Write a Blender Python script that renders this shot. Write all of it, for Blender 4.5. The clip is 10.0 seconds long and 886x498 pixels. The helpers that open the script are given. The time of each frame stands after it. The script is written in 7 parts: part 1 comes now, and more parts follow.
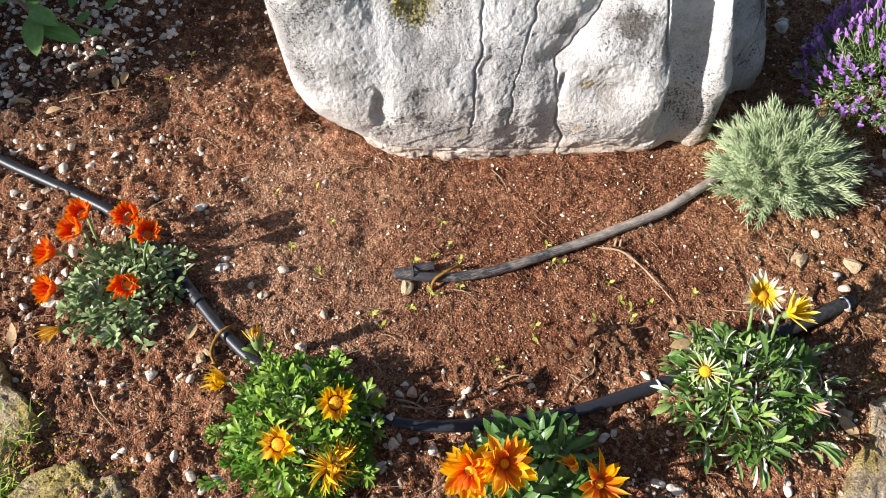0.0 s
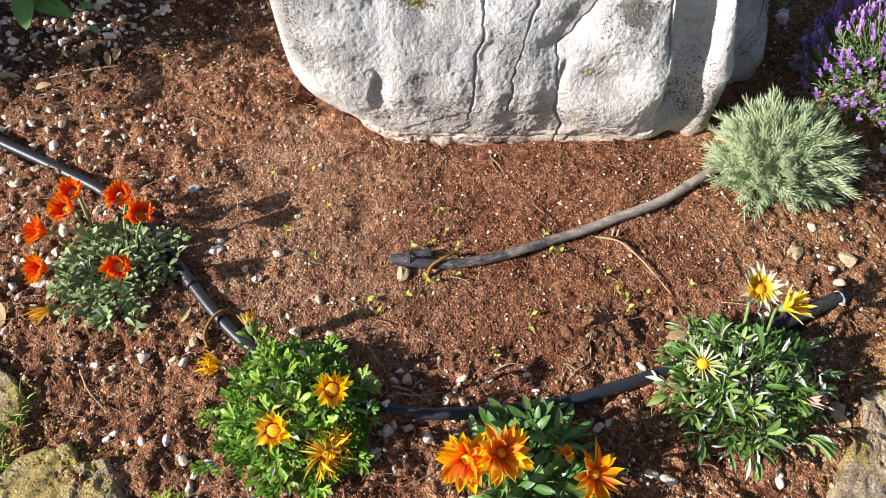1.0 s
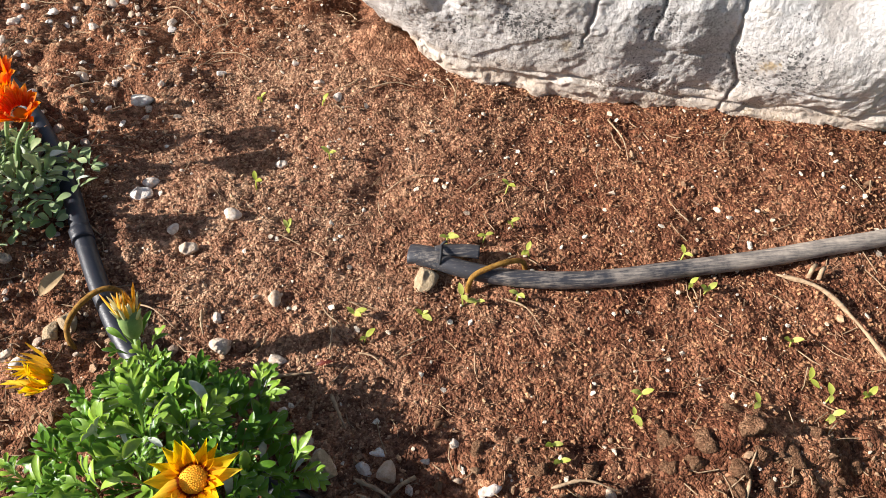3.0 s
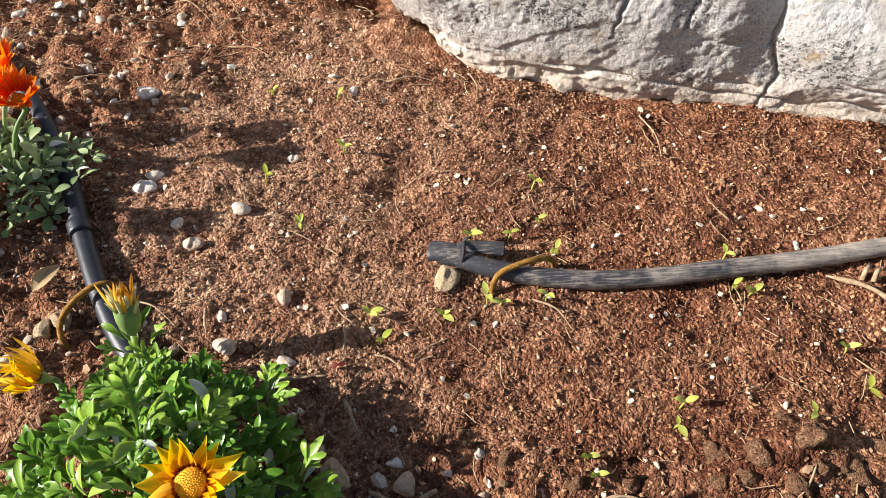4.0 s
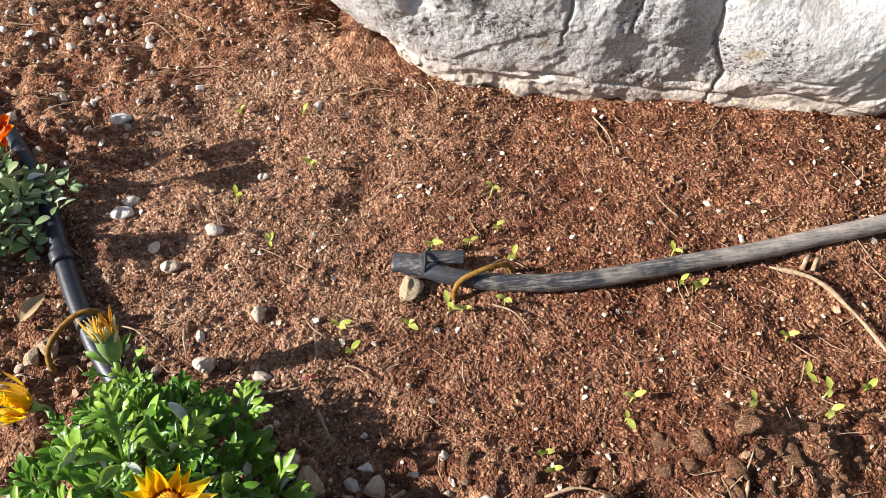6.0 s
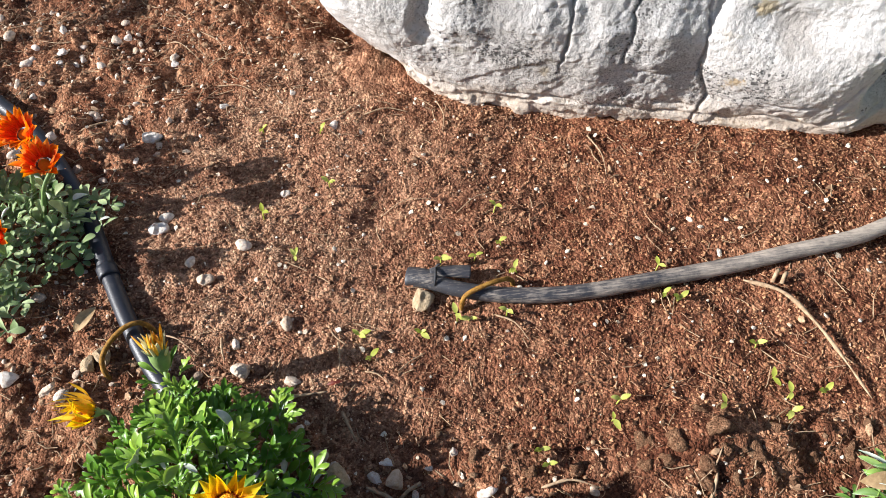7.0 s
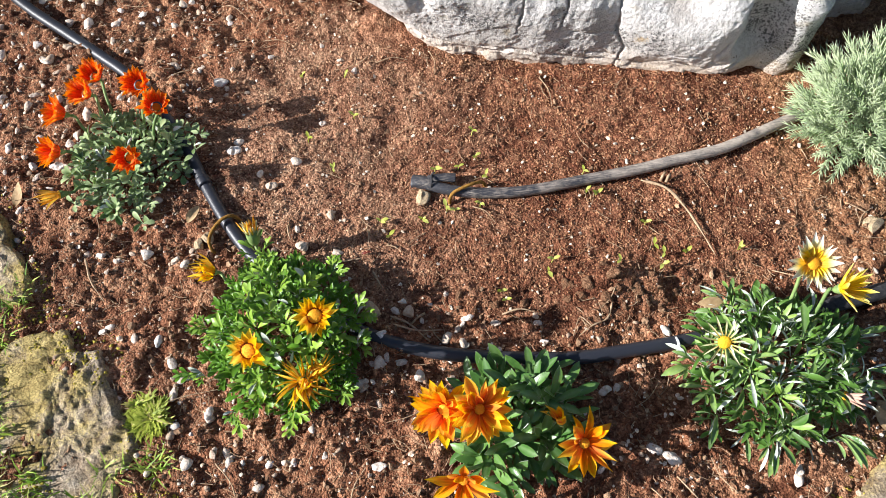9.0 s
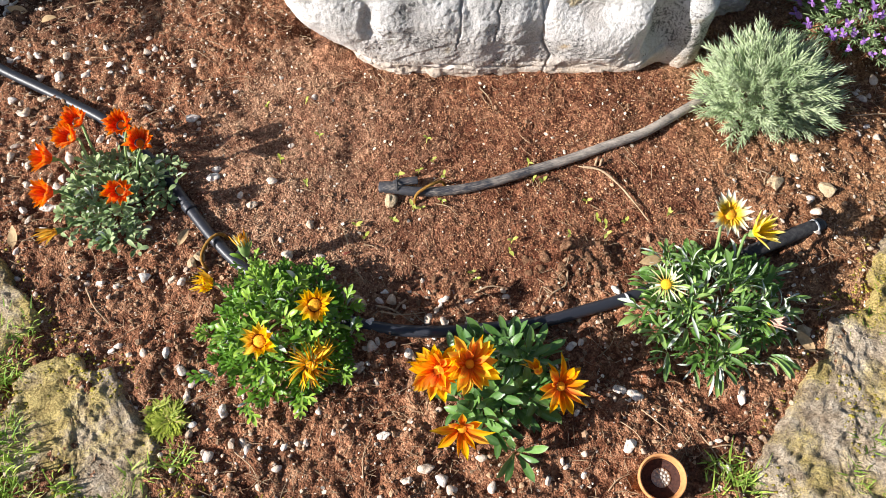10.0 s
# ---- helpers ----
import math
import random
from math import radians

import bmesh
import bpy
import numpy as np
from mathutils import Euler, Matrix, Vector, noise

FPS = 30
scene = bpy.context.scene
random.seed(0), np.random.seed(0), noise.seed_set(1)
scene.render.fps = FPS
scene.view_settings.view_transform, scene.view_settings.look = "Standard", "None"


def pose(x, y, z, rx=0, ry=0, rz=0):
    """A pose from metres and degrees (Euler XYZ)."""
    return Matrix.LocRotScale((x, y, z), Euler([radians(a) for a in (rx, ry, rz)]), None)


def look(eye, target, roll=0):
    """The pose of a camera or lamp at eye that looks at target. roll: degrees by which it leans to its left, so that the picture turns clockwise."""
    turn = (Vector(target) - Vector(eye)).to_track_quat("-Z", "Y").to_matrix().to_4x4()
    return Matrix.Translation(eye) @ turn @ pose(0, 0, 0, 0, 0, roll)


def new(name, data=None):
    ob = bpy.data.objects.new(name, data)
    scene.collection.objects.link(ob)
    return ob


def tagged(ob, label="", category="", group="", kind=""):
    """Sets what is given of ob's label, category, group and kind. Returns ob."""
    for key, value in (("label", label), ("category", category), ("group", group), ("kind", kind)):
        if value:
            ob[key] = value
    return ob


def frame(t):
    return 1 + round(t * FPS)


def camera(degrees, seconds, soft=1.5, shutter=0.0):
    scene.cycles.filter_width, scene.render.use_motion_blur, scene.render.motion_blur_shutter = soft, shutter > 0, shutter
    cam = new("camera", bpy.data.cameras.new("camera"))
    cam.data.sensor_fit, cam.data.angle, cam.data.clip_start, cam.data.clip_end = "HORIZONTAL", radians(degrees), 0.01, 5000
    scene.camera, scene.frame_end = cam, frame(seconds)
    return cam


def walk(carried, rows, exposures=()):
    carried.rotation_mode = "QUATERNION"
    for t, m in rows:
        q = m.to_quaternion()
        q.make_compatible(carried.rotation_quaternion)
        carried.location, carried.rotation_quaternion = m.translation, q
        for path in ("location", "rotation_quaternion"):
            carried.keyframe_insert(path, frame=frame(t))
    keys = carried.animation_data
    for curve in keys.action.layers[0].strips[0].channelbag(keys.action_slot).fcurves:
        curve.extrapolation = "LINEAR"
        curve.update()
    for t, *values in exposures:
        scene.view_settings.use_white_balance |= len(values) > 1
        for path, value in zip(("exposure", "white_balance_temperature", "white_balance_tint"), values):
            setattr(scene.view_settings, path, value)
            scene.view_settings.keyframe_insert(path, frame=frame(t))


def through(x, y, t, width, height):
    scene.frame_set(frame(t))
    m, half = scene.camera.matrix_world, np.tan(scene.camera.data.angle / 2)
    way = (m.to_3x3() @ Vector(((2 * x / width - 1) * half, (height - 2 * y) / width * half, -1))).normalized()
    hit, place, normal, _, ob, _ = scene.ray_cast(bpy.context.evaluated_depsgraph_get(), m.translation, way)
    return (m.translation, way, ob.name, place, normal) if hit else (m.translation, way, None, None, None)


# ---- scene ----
cam = camera(62.2, 10.0, soft=0.8)
PATH = [
    (0, (0.076, -0.02, 0.966), (0.214, 1.094, -0.689), -1.5),
    (0.5, (0.076, -0.019, 0.965), (0.215, 1.083, -0.699), -1.4),
    (1, (0.062, -0.009, 0.962), (0.23, 1.062, -0.718), 1.1),
    (1.5, (0.043, 0.006, 0.944), (0.252, 1.015, -0.771), -0.6),
    (2, (0.111, 0.082, 0.864), (0.148, 1.038, -0.893), 0.3),
    (2.2, (0.143, 0.117, 0.799), (0.089, 1.152, -0.912), -0.4),
    (3.3, (0.131, 0.223, 0.497), (0.018, 1.419, -1.102), -1.0),
    (3.5, (0.124, 0.218, 0.491), (0.0, 1.442, -1.086), -1.1),
    (4, (0.125, 0.218, 0.49), (-0.001, 1.444, -1.085), -1.1),
    (4.5, (0.14, 0.219, 0.496), (0.041, 1.442, -1.083), -1.8),
    (5, (0.158, 0.224, 0.502), (0.056, 1.42, -1.098), -2.8),
    (5.5, (0.158, 0.225, 0.516), (0.042, 1.439, -1.07), -3.5),
    (6.8, (0.154, 0.223, 0.595), (0.032, 1.306, -1.082), -4.9),
    (7, (0.153, 0.224, 0.622), (0.034, 1.31, -1.053), -4.7),
    (7.5, (0.157, 0.192, 0.704), (0.028, 1.24, -0.995), -8.2),
    (8, (0.164, 0.168, 0.786), (-0.021, 1.142, -0.951), -12.8),
    (8.5, (0.183, 0.102, 0.869), (-0.062, 1.063, -0.867), -13.2),
    (9, (0.167, 0.051, 0.903), (0.076, 0.92, -0.897), -5.4),
    (9.5, (0.108, -0.023, 0.94), (0.163, 0.898, -0.834), -4.7),
    (10, (0.117, -0.061, 0.987), (0.2, 0.887, -0.771), -1.9),
]
walk(cam, [(t, look(eye, target, roll)) for t, eye, target, roll in PATH],
     [(0, 0.71, 6350, 13), (2, 0.72, 6350, 13), (3.5, 0.86, 6400, 11.5), (4.5, 0.81, 6400, 11), (5.5, 0.85, 6250, 11), (7, 0.86, 6100, 11), (8.5, 0.89, 6000, 11), (10, 0.86, 6250, 11.5)])

# ---- light ----
SUN_EL, SUN_AZ = 27.0, 10.0          # height of the sun; degrees by which it stands behind the bed's left side
sun_dir = Vector((-math.cos(radians(SUN_AZ)) * math.cos(radians(SUN_EL)),
                  -math.sin(radians(SUN_AZ)) * math.cos(radians(SUN_EL)), math.sin(radians(SUN_EL))))
world = bpy.data.worlds.new("sky")
scene.world = world
world.use_nodes = True
sky = world.node_tree.nodes.new("ShaderNodeTexSky")
sky.sky_type, sky.sun_disc = "NISHITA", False
sky.sun_elevation, sky.sun_rotation = radians(SUN_EL), math.atan2(sun_dir.x, sun_dir.y)
world.node_tree.nodes["Background"].inputs["Strength"].default_value = 0.056
world.node_tree.links.new(sky.outputs[0], world.node_tree.nodes["Background"].inputs["Color"])
sun = new("sun", bpy.data.lights.new("sun", "SUN"))
sun.data.energy, sun.data.angle, sun.data.color = 5.0, radians(0.6), (1.0, 0.955, 0.885)
sun.matrix_world = look(sun_dir * 10, (0, 0, 0))

# ---- materials ----
def ramp(nt, fac, stops):
    r = nt.nodes.new("ShaderNodeValToRGB")
    while len(r.color_ramp.elements) < len(stops):
        r.color_ramp.elements.new(0.5)
    for e, (p, c) in zip(r.color_ramp.elements, stops):
        e.position, e.color = p, (*c, 1) if len(c) == 3 else c
    nt.links.new(fac, r.inputs[0])
    return r.outputs[0]


def math_node(nt, op, a, b=None, clamp=False):
    n = nt.nodes.new("ShaderNodeMath")
    n.operation, n.use_clamp = op, clamp
    for i, v in enumerate((a, b)):
        if v is None:
            continue
        if isinstance(v, (int, float)):
            n.inputs[i].default_value = v
        else:
            nt.links.new(v, n.inputs[i])
    return n.outputs[0]


def noise_tex(nt, vec, scale, detail=4.0, rough=0.55, distort=0.0):
    n = nt.nodes.new("ShaderNodeTexNoise")
    n.inputs["Scale"].default_value, n.inputs["Detail"].default_value = scale, detail
    n.inputs["Roughness"].default_value, n.inputs["Distortion"].default_value = rough, distort
    nt.links.new(vec, n.inputs["Vector"])
    return n.outputs[0]


def voronoi(nt, vec, scale, feature="F1", out="Distance"):
    n = nt.nodes.new("ShaderNodeTexVoronoi")
    n.feature = feature
    n.inputs["Scale"].default_value = scale
    nt.links.new(vec, n.inputs["Vector"])
    return n.outputs[out]


def mix(nt, fac, a, b, mode="MIX"):
    n = nt.nodes.new("ShaderNodeMix")
    n.data_type, n.blend_type = "RGBA", mode
    for sock, v in ((n.inputs[0], fac), (n.inputs[6], a), (n.inputs[7], b)):
        if isinstance(v, (int, float)):
            sock.default_value = v
        elif isinstance(v, tuple):
            sock.default_value = (*v, 1)
        else:
            nt.links.new(v, sock)
    return n.outputs[2]


def base(name, rough=0.8, metal=0.0, spec=0.5):
    m = bpy.data.materials.new(name)
    m.use_nodes = True
    b = m.node_tree.nodes["Principled BSDF"]
    b.inputs["Roughness"].default_value, b.inputs["Metallic"].default_value = rough, metal
    b.inputs["Specular IOR Level"].default_value = spec
    co = m.node_tree.nodes.new("ShaderNodeTexCoord").outputs["Object"]
    return m, m.node_tree, b, co


def bump(nt, b, height, strength, dist):
    n = nt.nodes.new("ShaderNodeBump")
    n.inputs["Strength"].default_value, n.inputs["Distance"].default_value = strength, dist
    nt.links.new(height, n.inputs["Height"])
    nt.links.new(n.outputs[0], b.inputs["Normal"])


def hue_jitter(nt, col, source, val=0.25, sat=0.15, hue=0.02):
    """Shift a colour by a random number that each piece has."""
    h = nt.nodes.new("ShaderNodeHueSaturation")
    v = math_node(nt, "MULTIPLY_ADD", source, 2 * val)
    v.node.inputs[2].default_value = 1 - val
    f = math_node(nt, "FRACT", math_node(nt, "MULTIPLY", source, 7.31))
    s = math_node(nt, "MULTIPLY_ADD", f, 2 * sat)
    s.node.inputs[2].default_value = 1 - sat
    g = math_node(nt, "FRACT", math_node(nt, "MULTIPLY", source, 13.7))
    u = math_node(nt, "MULTIPLY_ADD", g, 2 * hue)
    u.node.inputs[2].default_value = 0.5 - hue
    nt.links.new(u, h.inputs["Hue"])
    nt.links.new(s, h.inputs["Saturation"])
    nt.links.new(v, h.inputs["Value"])
    nt.links.new(col, h.inputs["Color"])
    return h.outputs[0]


def island(nt):
    return nt.nodes.new("ShaderNodeNewGeometry").outputs["Random Per Island"]


def piece(nt):
    return nt.nodes.new("ShaderNodeObjectInfo").outputs["Random"]


def soil_material():
    m, nt, b, co = base("garden soil", 0.95, 0, 0.15)
    sep = nt.nodes.new("ShaderNodeSeparateXYZ")
    nt.links.new(co, sep.inputs[0])
    big = noise_tex(nt, co, 9, 4, 0.6)
    mid = noise_tex(nt, co, 55, 4, 0.65)
    fine = noise_tex(nt, co, 420, 3, 0.7)
    # distance from the middle of the seed bed, in bed radii
    dx = math_node(nt, "DIVIDE", math_node(nt, "SUBTRACT", sep.outputs[0], 0.21), 0.49)
    dy = math_node(nt, "DIVIDE", math_node(nt, "SUBTRACT", sep.outputs[1], 0.67), 0.31)
    d = math_node(nt, "SQRT", math_node(nt, "ADD", math_node(nt, "MULTIPLY", dx, dx), math_node(nt, "MULTIPLY", dy, dy)))
    d = math_node(nt, "ADD", d, math_node(nt, "MULTIPLY", math_node(nt, "SUBTRACT", big, 0.5), 0.9))
    bed = ramp(nt, d, [(0.82, (1, 1, 1)), (1.08, (0, 0, 0))])
    inside = ramp(nt, mid, [(0.28, (0.085, 0.034, 0.021)), (0.5, (0.26, 0.115, 0.066)), (0.72, (0.47, 0.25, 0.15))])
    outside = ramp(nt, mid, [(0.25, (0.11, 0.049, 0.029)), (0.5, (0.355, 0.175, 0.100)), (0.78, (0.62, 0.385, 0.24))])
    col = mix(nt, bed, outside, inside)
    # a drier, tan stretch on the left of the bed
    e = math_node(nt, "ADD", sep.outputs[0], math_node(nt, "MULTIPLY", math_node(nt, "SUBTRACT", big, 0.5), 0.5))
    tan = ramp(nt, math_node(nt, "ADD", e, 0.5), [(0.46, (1, 1, 1)), (0.72, (0, 0, 0))])
    light = ramp(nt, mid, [(0.25, (0.26, 0.135, 0.085)), (0.5, (0.52, 0.31, 0.20)), (0.75, (0.70, 0.49, 0.33))])
    col = mix(nt, math_node(nt, "MULTIPLY", math_node(nt, "MULTIPLY", tan, bed), 0.72), col, light)
    # dark humus behind the bed, its colour deepened further for the shade there
    e = math_node(nt, "ADD", sep.outputs[1], math_node(nt, "MULTIPLY", math_node(nt, "SUBTRACT", big, 0.5), 0.35))
    e = math_node(nt, "SUBTRACT", e, math_node(nt, "MULTIPLY", sep.outputs[0], 0.25))
    shaded_humus = ramp(nt, math_node(nt, "MULTIPLY", e, 0.5), [(0.545, (0, 0, 0)), (0.59, (1, 1, 1))])
    black = ramp(nt, mid, [(0.3, (0.05, 0.030, 0.022)), (0.55, (0.11, 0.066, 0.048)), (0.75, (0.24, 0.15, 0.11))])
    col = mix(nt, math_node(nt, "MULTIPLY", shaded_humus, 0.75), col, black)
    # paler, drier clods on the far right
    e = math_node(nt, "ADD", sep.outputs[0], math_node(nt, "MULTIPLY", math_node(nt, "SUBTRACT", big, 0.5), 0.3))
    dry = ramp(nt, e, [(0.56, (0, 0, 0)), (0.75, (1, 1, 1))])
    pale = ramp(nt, mid, [(0.25, (0.20, 0.10, 0.048)), (0.6, (0.42, 0.25, 0.13))])
    col = mix(nt, math_node(nt, "MULTIPLY", dry, 0.7), col, pale)
    far = math_node(nt, "SQRT", math_node(nt, "ADD", math_node(nt, "POWER", math_node(nt, "SUBTRACT", sep.outputs[0], 0.2), 2.0), math_node(nt, "POWER", math_node(nt, "SUBTRACT", sep.outputs[1], 0.7), 2.0)))
    far = math_node(nt, "ADD", far, math_node(nt, "MULTIPLY", math_node(nt, "SUBTRACT", noise_tex(nt, co, 3.0, 4, 0.6), 0.5), 0.3))
    turf = ramp(nt, mid, [(0.3, (0.07, 0.11, 0.02)), (0.6, (0.20, 0.27, 0.06)), (0.8, (0.34, 0.34, 0.13))])
    # turf begins behind the edging stones
    a = math_node(nt, "SUBTRACT", math_node(nt, "MULTIPLY", sep.outputs[0], -0.79), math_node(nt, "ADD", math_node(nt, "MULTIPLY", sep.outputs[1], 0.62), 0.26))
    c = math_node(nt, "SUBTRACT", math_node(nt, "MULTIPLY", math_node(nt, "SUBTRACT", sep.outputs[0], sep.outputs[1]), 0.707), 0.49)
    lawn = math_node(nt, "MAXIMUM", math_node(nt, "MAXIMUM", a, c), math_node(nt, "SUBTRACT", -0.12, sep.outputs[1]))
    lawn = math_node(nt, "MAXIMUM", lawn, math_node(nt, "SUBTRACT", far, 1.22))
    lawn = math_node(nt, "ADD", lawn, math_node(nt, "MULTIPLY", math_node(nt, "SUBTRACT", big, 0.5), 0.12))
    col = mix(nt, ramp(nt, lawn, [(0.0, (0, 0, 0)), (0.06, (1, 1, 1))]), col, turf)
    damp = ramp(nt, big, [(0.35, (0.36, 0.29, 0.28)), (0.50, (1, 1, 1))])
    col = mix(nt, 0.6, col, damp, "MULTIPLY")
    # patches a hand wide: red and damp, or yellowish and dry
    patch = noise_tex(nt, co, 15, 5, 0.6, 0.5)
    tone = ramp(nt, patch, [(0.34, (0.60, 0.44, 0.38)), (0.47, (1.03, 0.92, 0.85)), (0.60, (1.18, 1.18, 1.12))])
    col = mix(nt, 0.8, col, tone, "MULTIPLY")
    # single grains, each of its own tone
    for scale, lo, hi in ((170, 0.6, 1.35), (330, 0.5, 1.5), (720, 0.6, 1.3)):
        cell = nt.nodes.new("ShaderNodeSeparateColor")
        nt.links.new(voronoi(nt, co, scale, "F1", "Color"), cell.inputs[0])
        g = ramp(nt, cell.outputs[0], [(0.0, (lo, lo * 0.88, lo * 0.82)), (0.6, (1, 1, 1)), (1.0, (hi, hi * 1.03, hi * 1.03))])
        col = mix(nt, 0.8, col, g, "MULTIPLY")
    nt.links.new(col, b.inputs["Base Color"])
    h = math_node(nt, "SUBTRACT", math_node(nt, "MULTIPLY", fine, 0.8), math_node(nt, "MULTIPLY", voronoi(nt, co, 330), 1.0))
    h = math_node(nt, "SUBTRACT", h, math_node(nt, "MULTIPLY", voronoi(nt, co, 760), 0.5))
    bump(nt, b, h, 1.0, 0.0032)
    return m


def crumb_material(name, lo, hi, rough=0.95, dry=None):
    m, nt, b, co = base(name, rough, 0, 0.15)
    c = ramp(nt, island(nt), [(0.0, lo), (1.0, hi)])
    if dry:
        # paler, dried-out crumbs on one stretch of the bed, and hand-wide patches
        sep = nt.nodes.new("ShaderNodeSeparateXYZ")
        nt.links.new(co, sep.inputs[0])
        big = noise_tex(nt, co, 9, 4, 0.6)
        e = math_node(nt, "ADD", sep.outputs[0], math_node(nt, "MULTIPLY", math_node(nt, "SUBTRACT", big, 0.5), 0.5))
        where = ramp(nt, math_node(nt, "ADD", e, 0.5), [(0.44, (1, 1, 1)), (0.74, (0, 0, 0))])
        pale = ramp(nt, island(nt), [(0.0, dry[0]), (1.0, dry[1])])
        c = mix(nt, math_node(nt, "MULTIPLY", where, 0.85), c, pale)
        patch = noise_tex(nt, co, 15, 5, 0.6, 0.5)
        c = mix(nt, 0.7, c, ramp(nt, patch, [(0.34, (0.62, 0.47, 0.40)), (0.47, (1.0, 0.94, 0.88)), (0.60, (1.15, 1.16, 1.12))]), "MULTIPLY")
    n = ramp(nt, noise_tex(nt, co, 500, 3, 0.7), [(0.3, (0.6, 0.58, 0.55)), (0.7, (1.25, 1.22, 1.2))])
    nt.links.new(mix(nt, 1.0, c, n, "MULTIPLY"), b.inputs["Base Color"])
    bump(nt, b, noise_tex(nt, co, 700, 3, 0.7), 0.8, 0.002)
    return m


def pebble_material():
    m, nt, b, co = base("pebble", 0.6, 0, 0.4)
    r = piece(nt)
    c = ramp(nt, r, [(0.0, (0.90, 0.82, 0.73)), (0.2, (0.70, 0.56, 0.43)), (0.4, (0.93, 0.88, 0.81)), (0.6, (0.60, 0.46, 0.33)), (0.8, (0.91, 0.83, 0.75)), (1.0, (0.66, 0.56, 0.47))])
    n = ramp(nt, noise_tex(nt, co, 2.2, 6, 0.7), [(0.32, (0.70, 0.58, 0.46)), (0.55, (1.0, 1.0, 1.0))])
    nt.links.new(mix(nt, 1.0, c, n, "MULTIPLY"), b.inputs["Base Color"])
    bump(nt, b, noise_tex(nt, co, 3.5, 6, 0.7), 0.7, 0.0025)
    return m


def plain_stone_material(name, a, c):
    m, nt, b, co = base(name, 0.75, 0, 0.35)
    nt.links.new(ramp(nt, noise_tex(nt, co, 2.5, 6, 0.7), [(0.3, a), (0.7, c)]), b.inputs["Base Color"])
    bump(nt, b, noise_tex(nt, co, 4.0, 6, 0.7), 1.0, 0.004)
    return m


def lump_material():
    m, nt, b, co = base("earth lump", 0.95, 0, 0.15)
    col = ramp(nt, noise_tex(nt, co, 2.2, 5, 0.7), [(0.3, (0.17, 0.078, 0.042)), (0.5, (0.36, 0.19, 0.105)), (0.72, (0.54, 0.34, 0.20))])
    cell = nt.nodes.new("ShaderNodeSeparateColor")
    nt.links.new(voronoi(nt, co, 9, "F1", "Color"), cell.inputs[0])
    col = mix(nt, 0.8, col, ramp(nt, cell.outputs[0], [(0.0, (0.45, 0.41, 0.38)), (0.6, (1, 1, 1)), (1.0, (1.4, 1.4, 1.4))]), "MULTIPLY")
    nt.links.new(col, b.inputs["Base Color"])
    bump(nt, b, math_node(nt, "SUBTRACT", noise_tex(nt, co, 14, 4, 0.75), math_node(nt, "MULTIPLY", voronoi(nt, co, 9), 0.8)), 1.0, 0.0035)
    return m


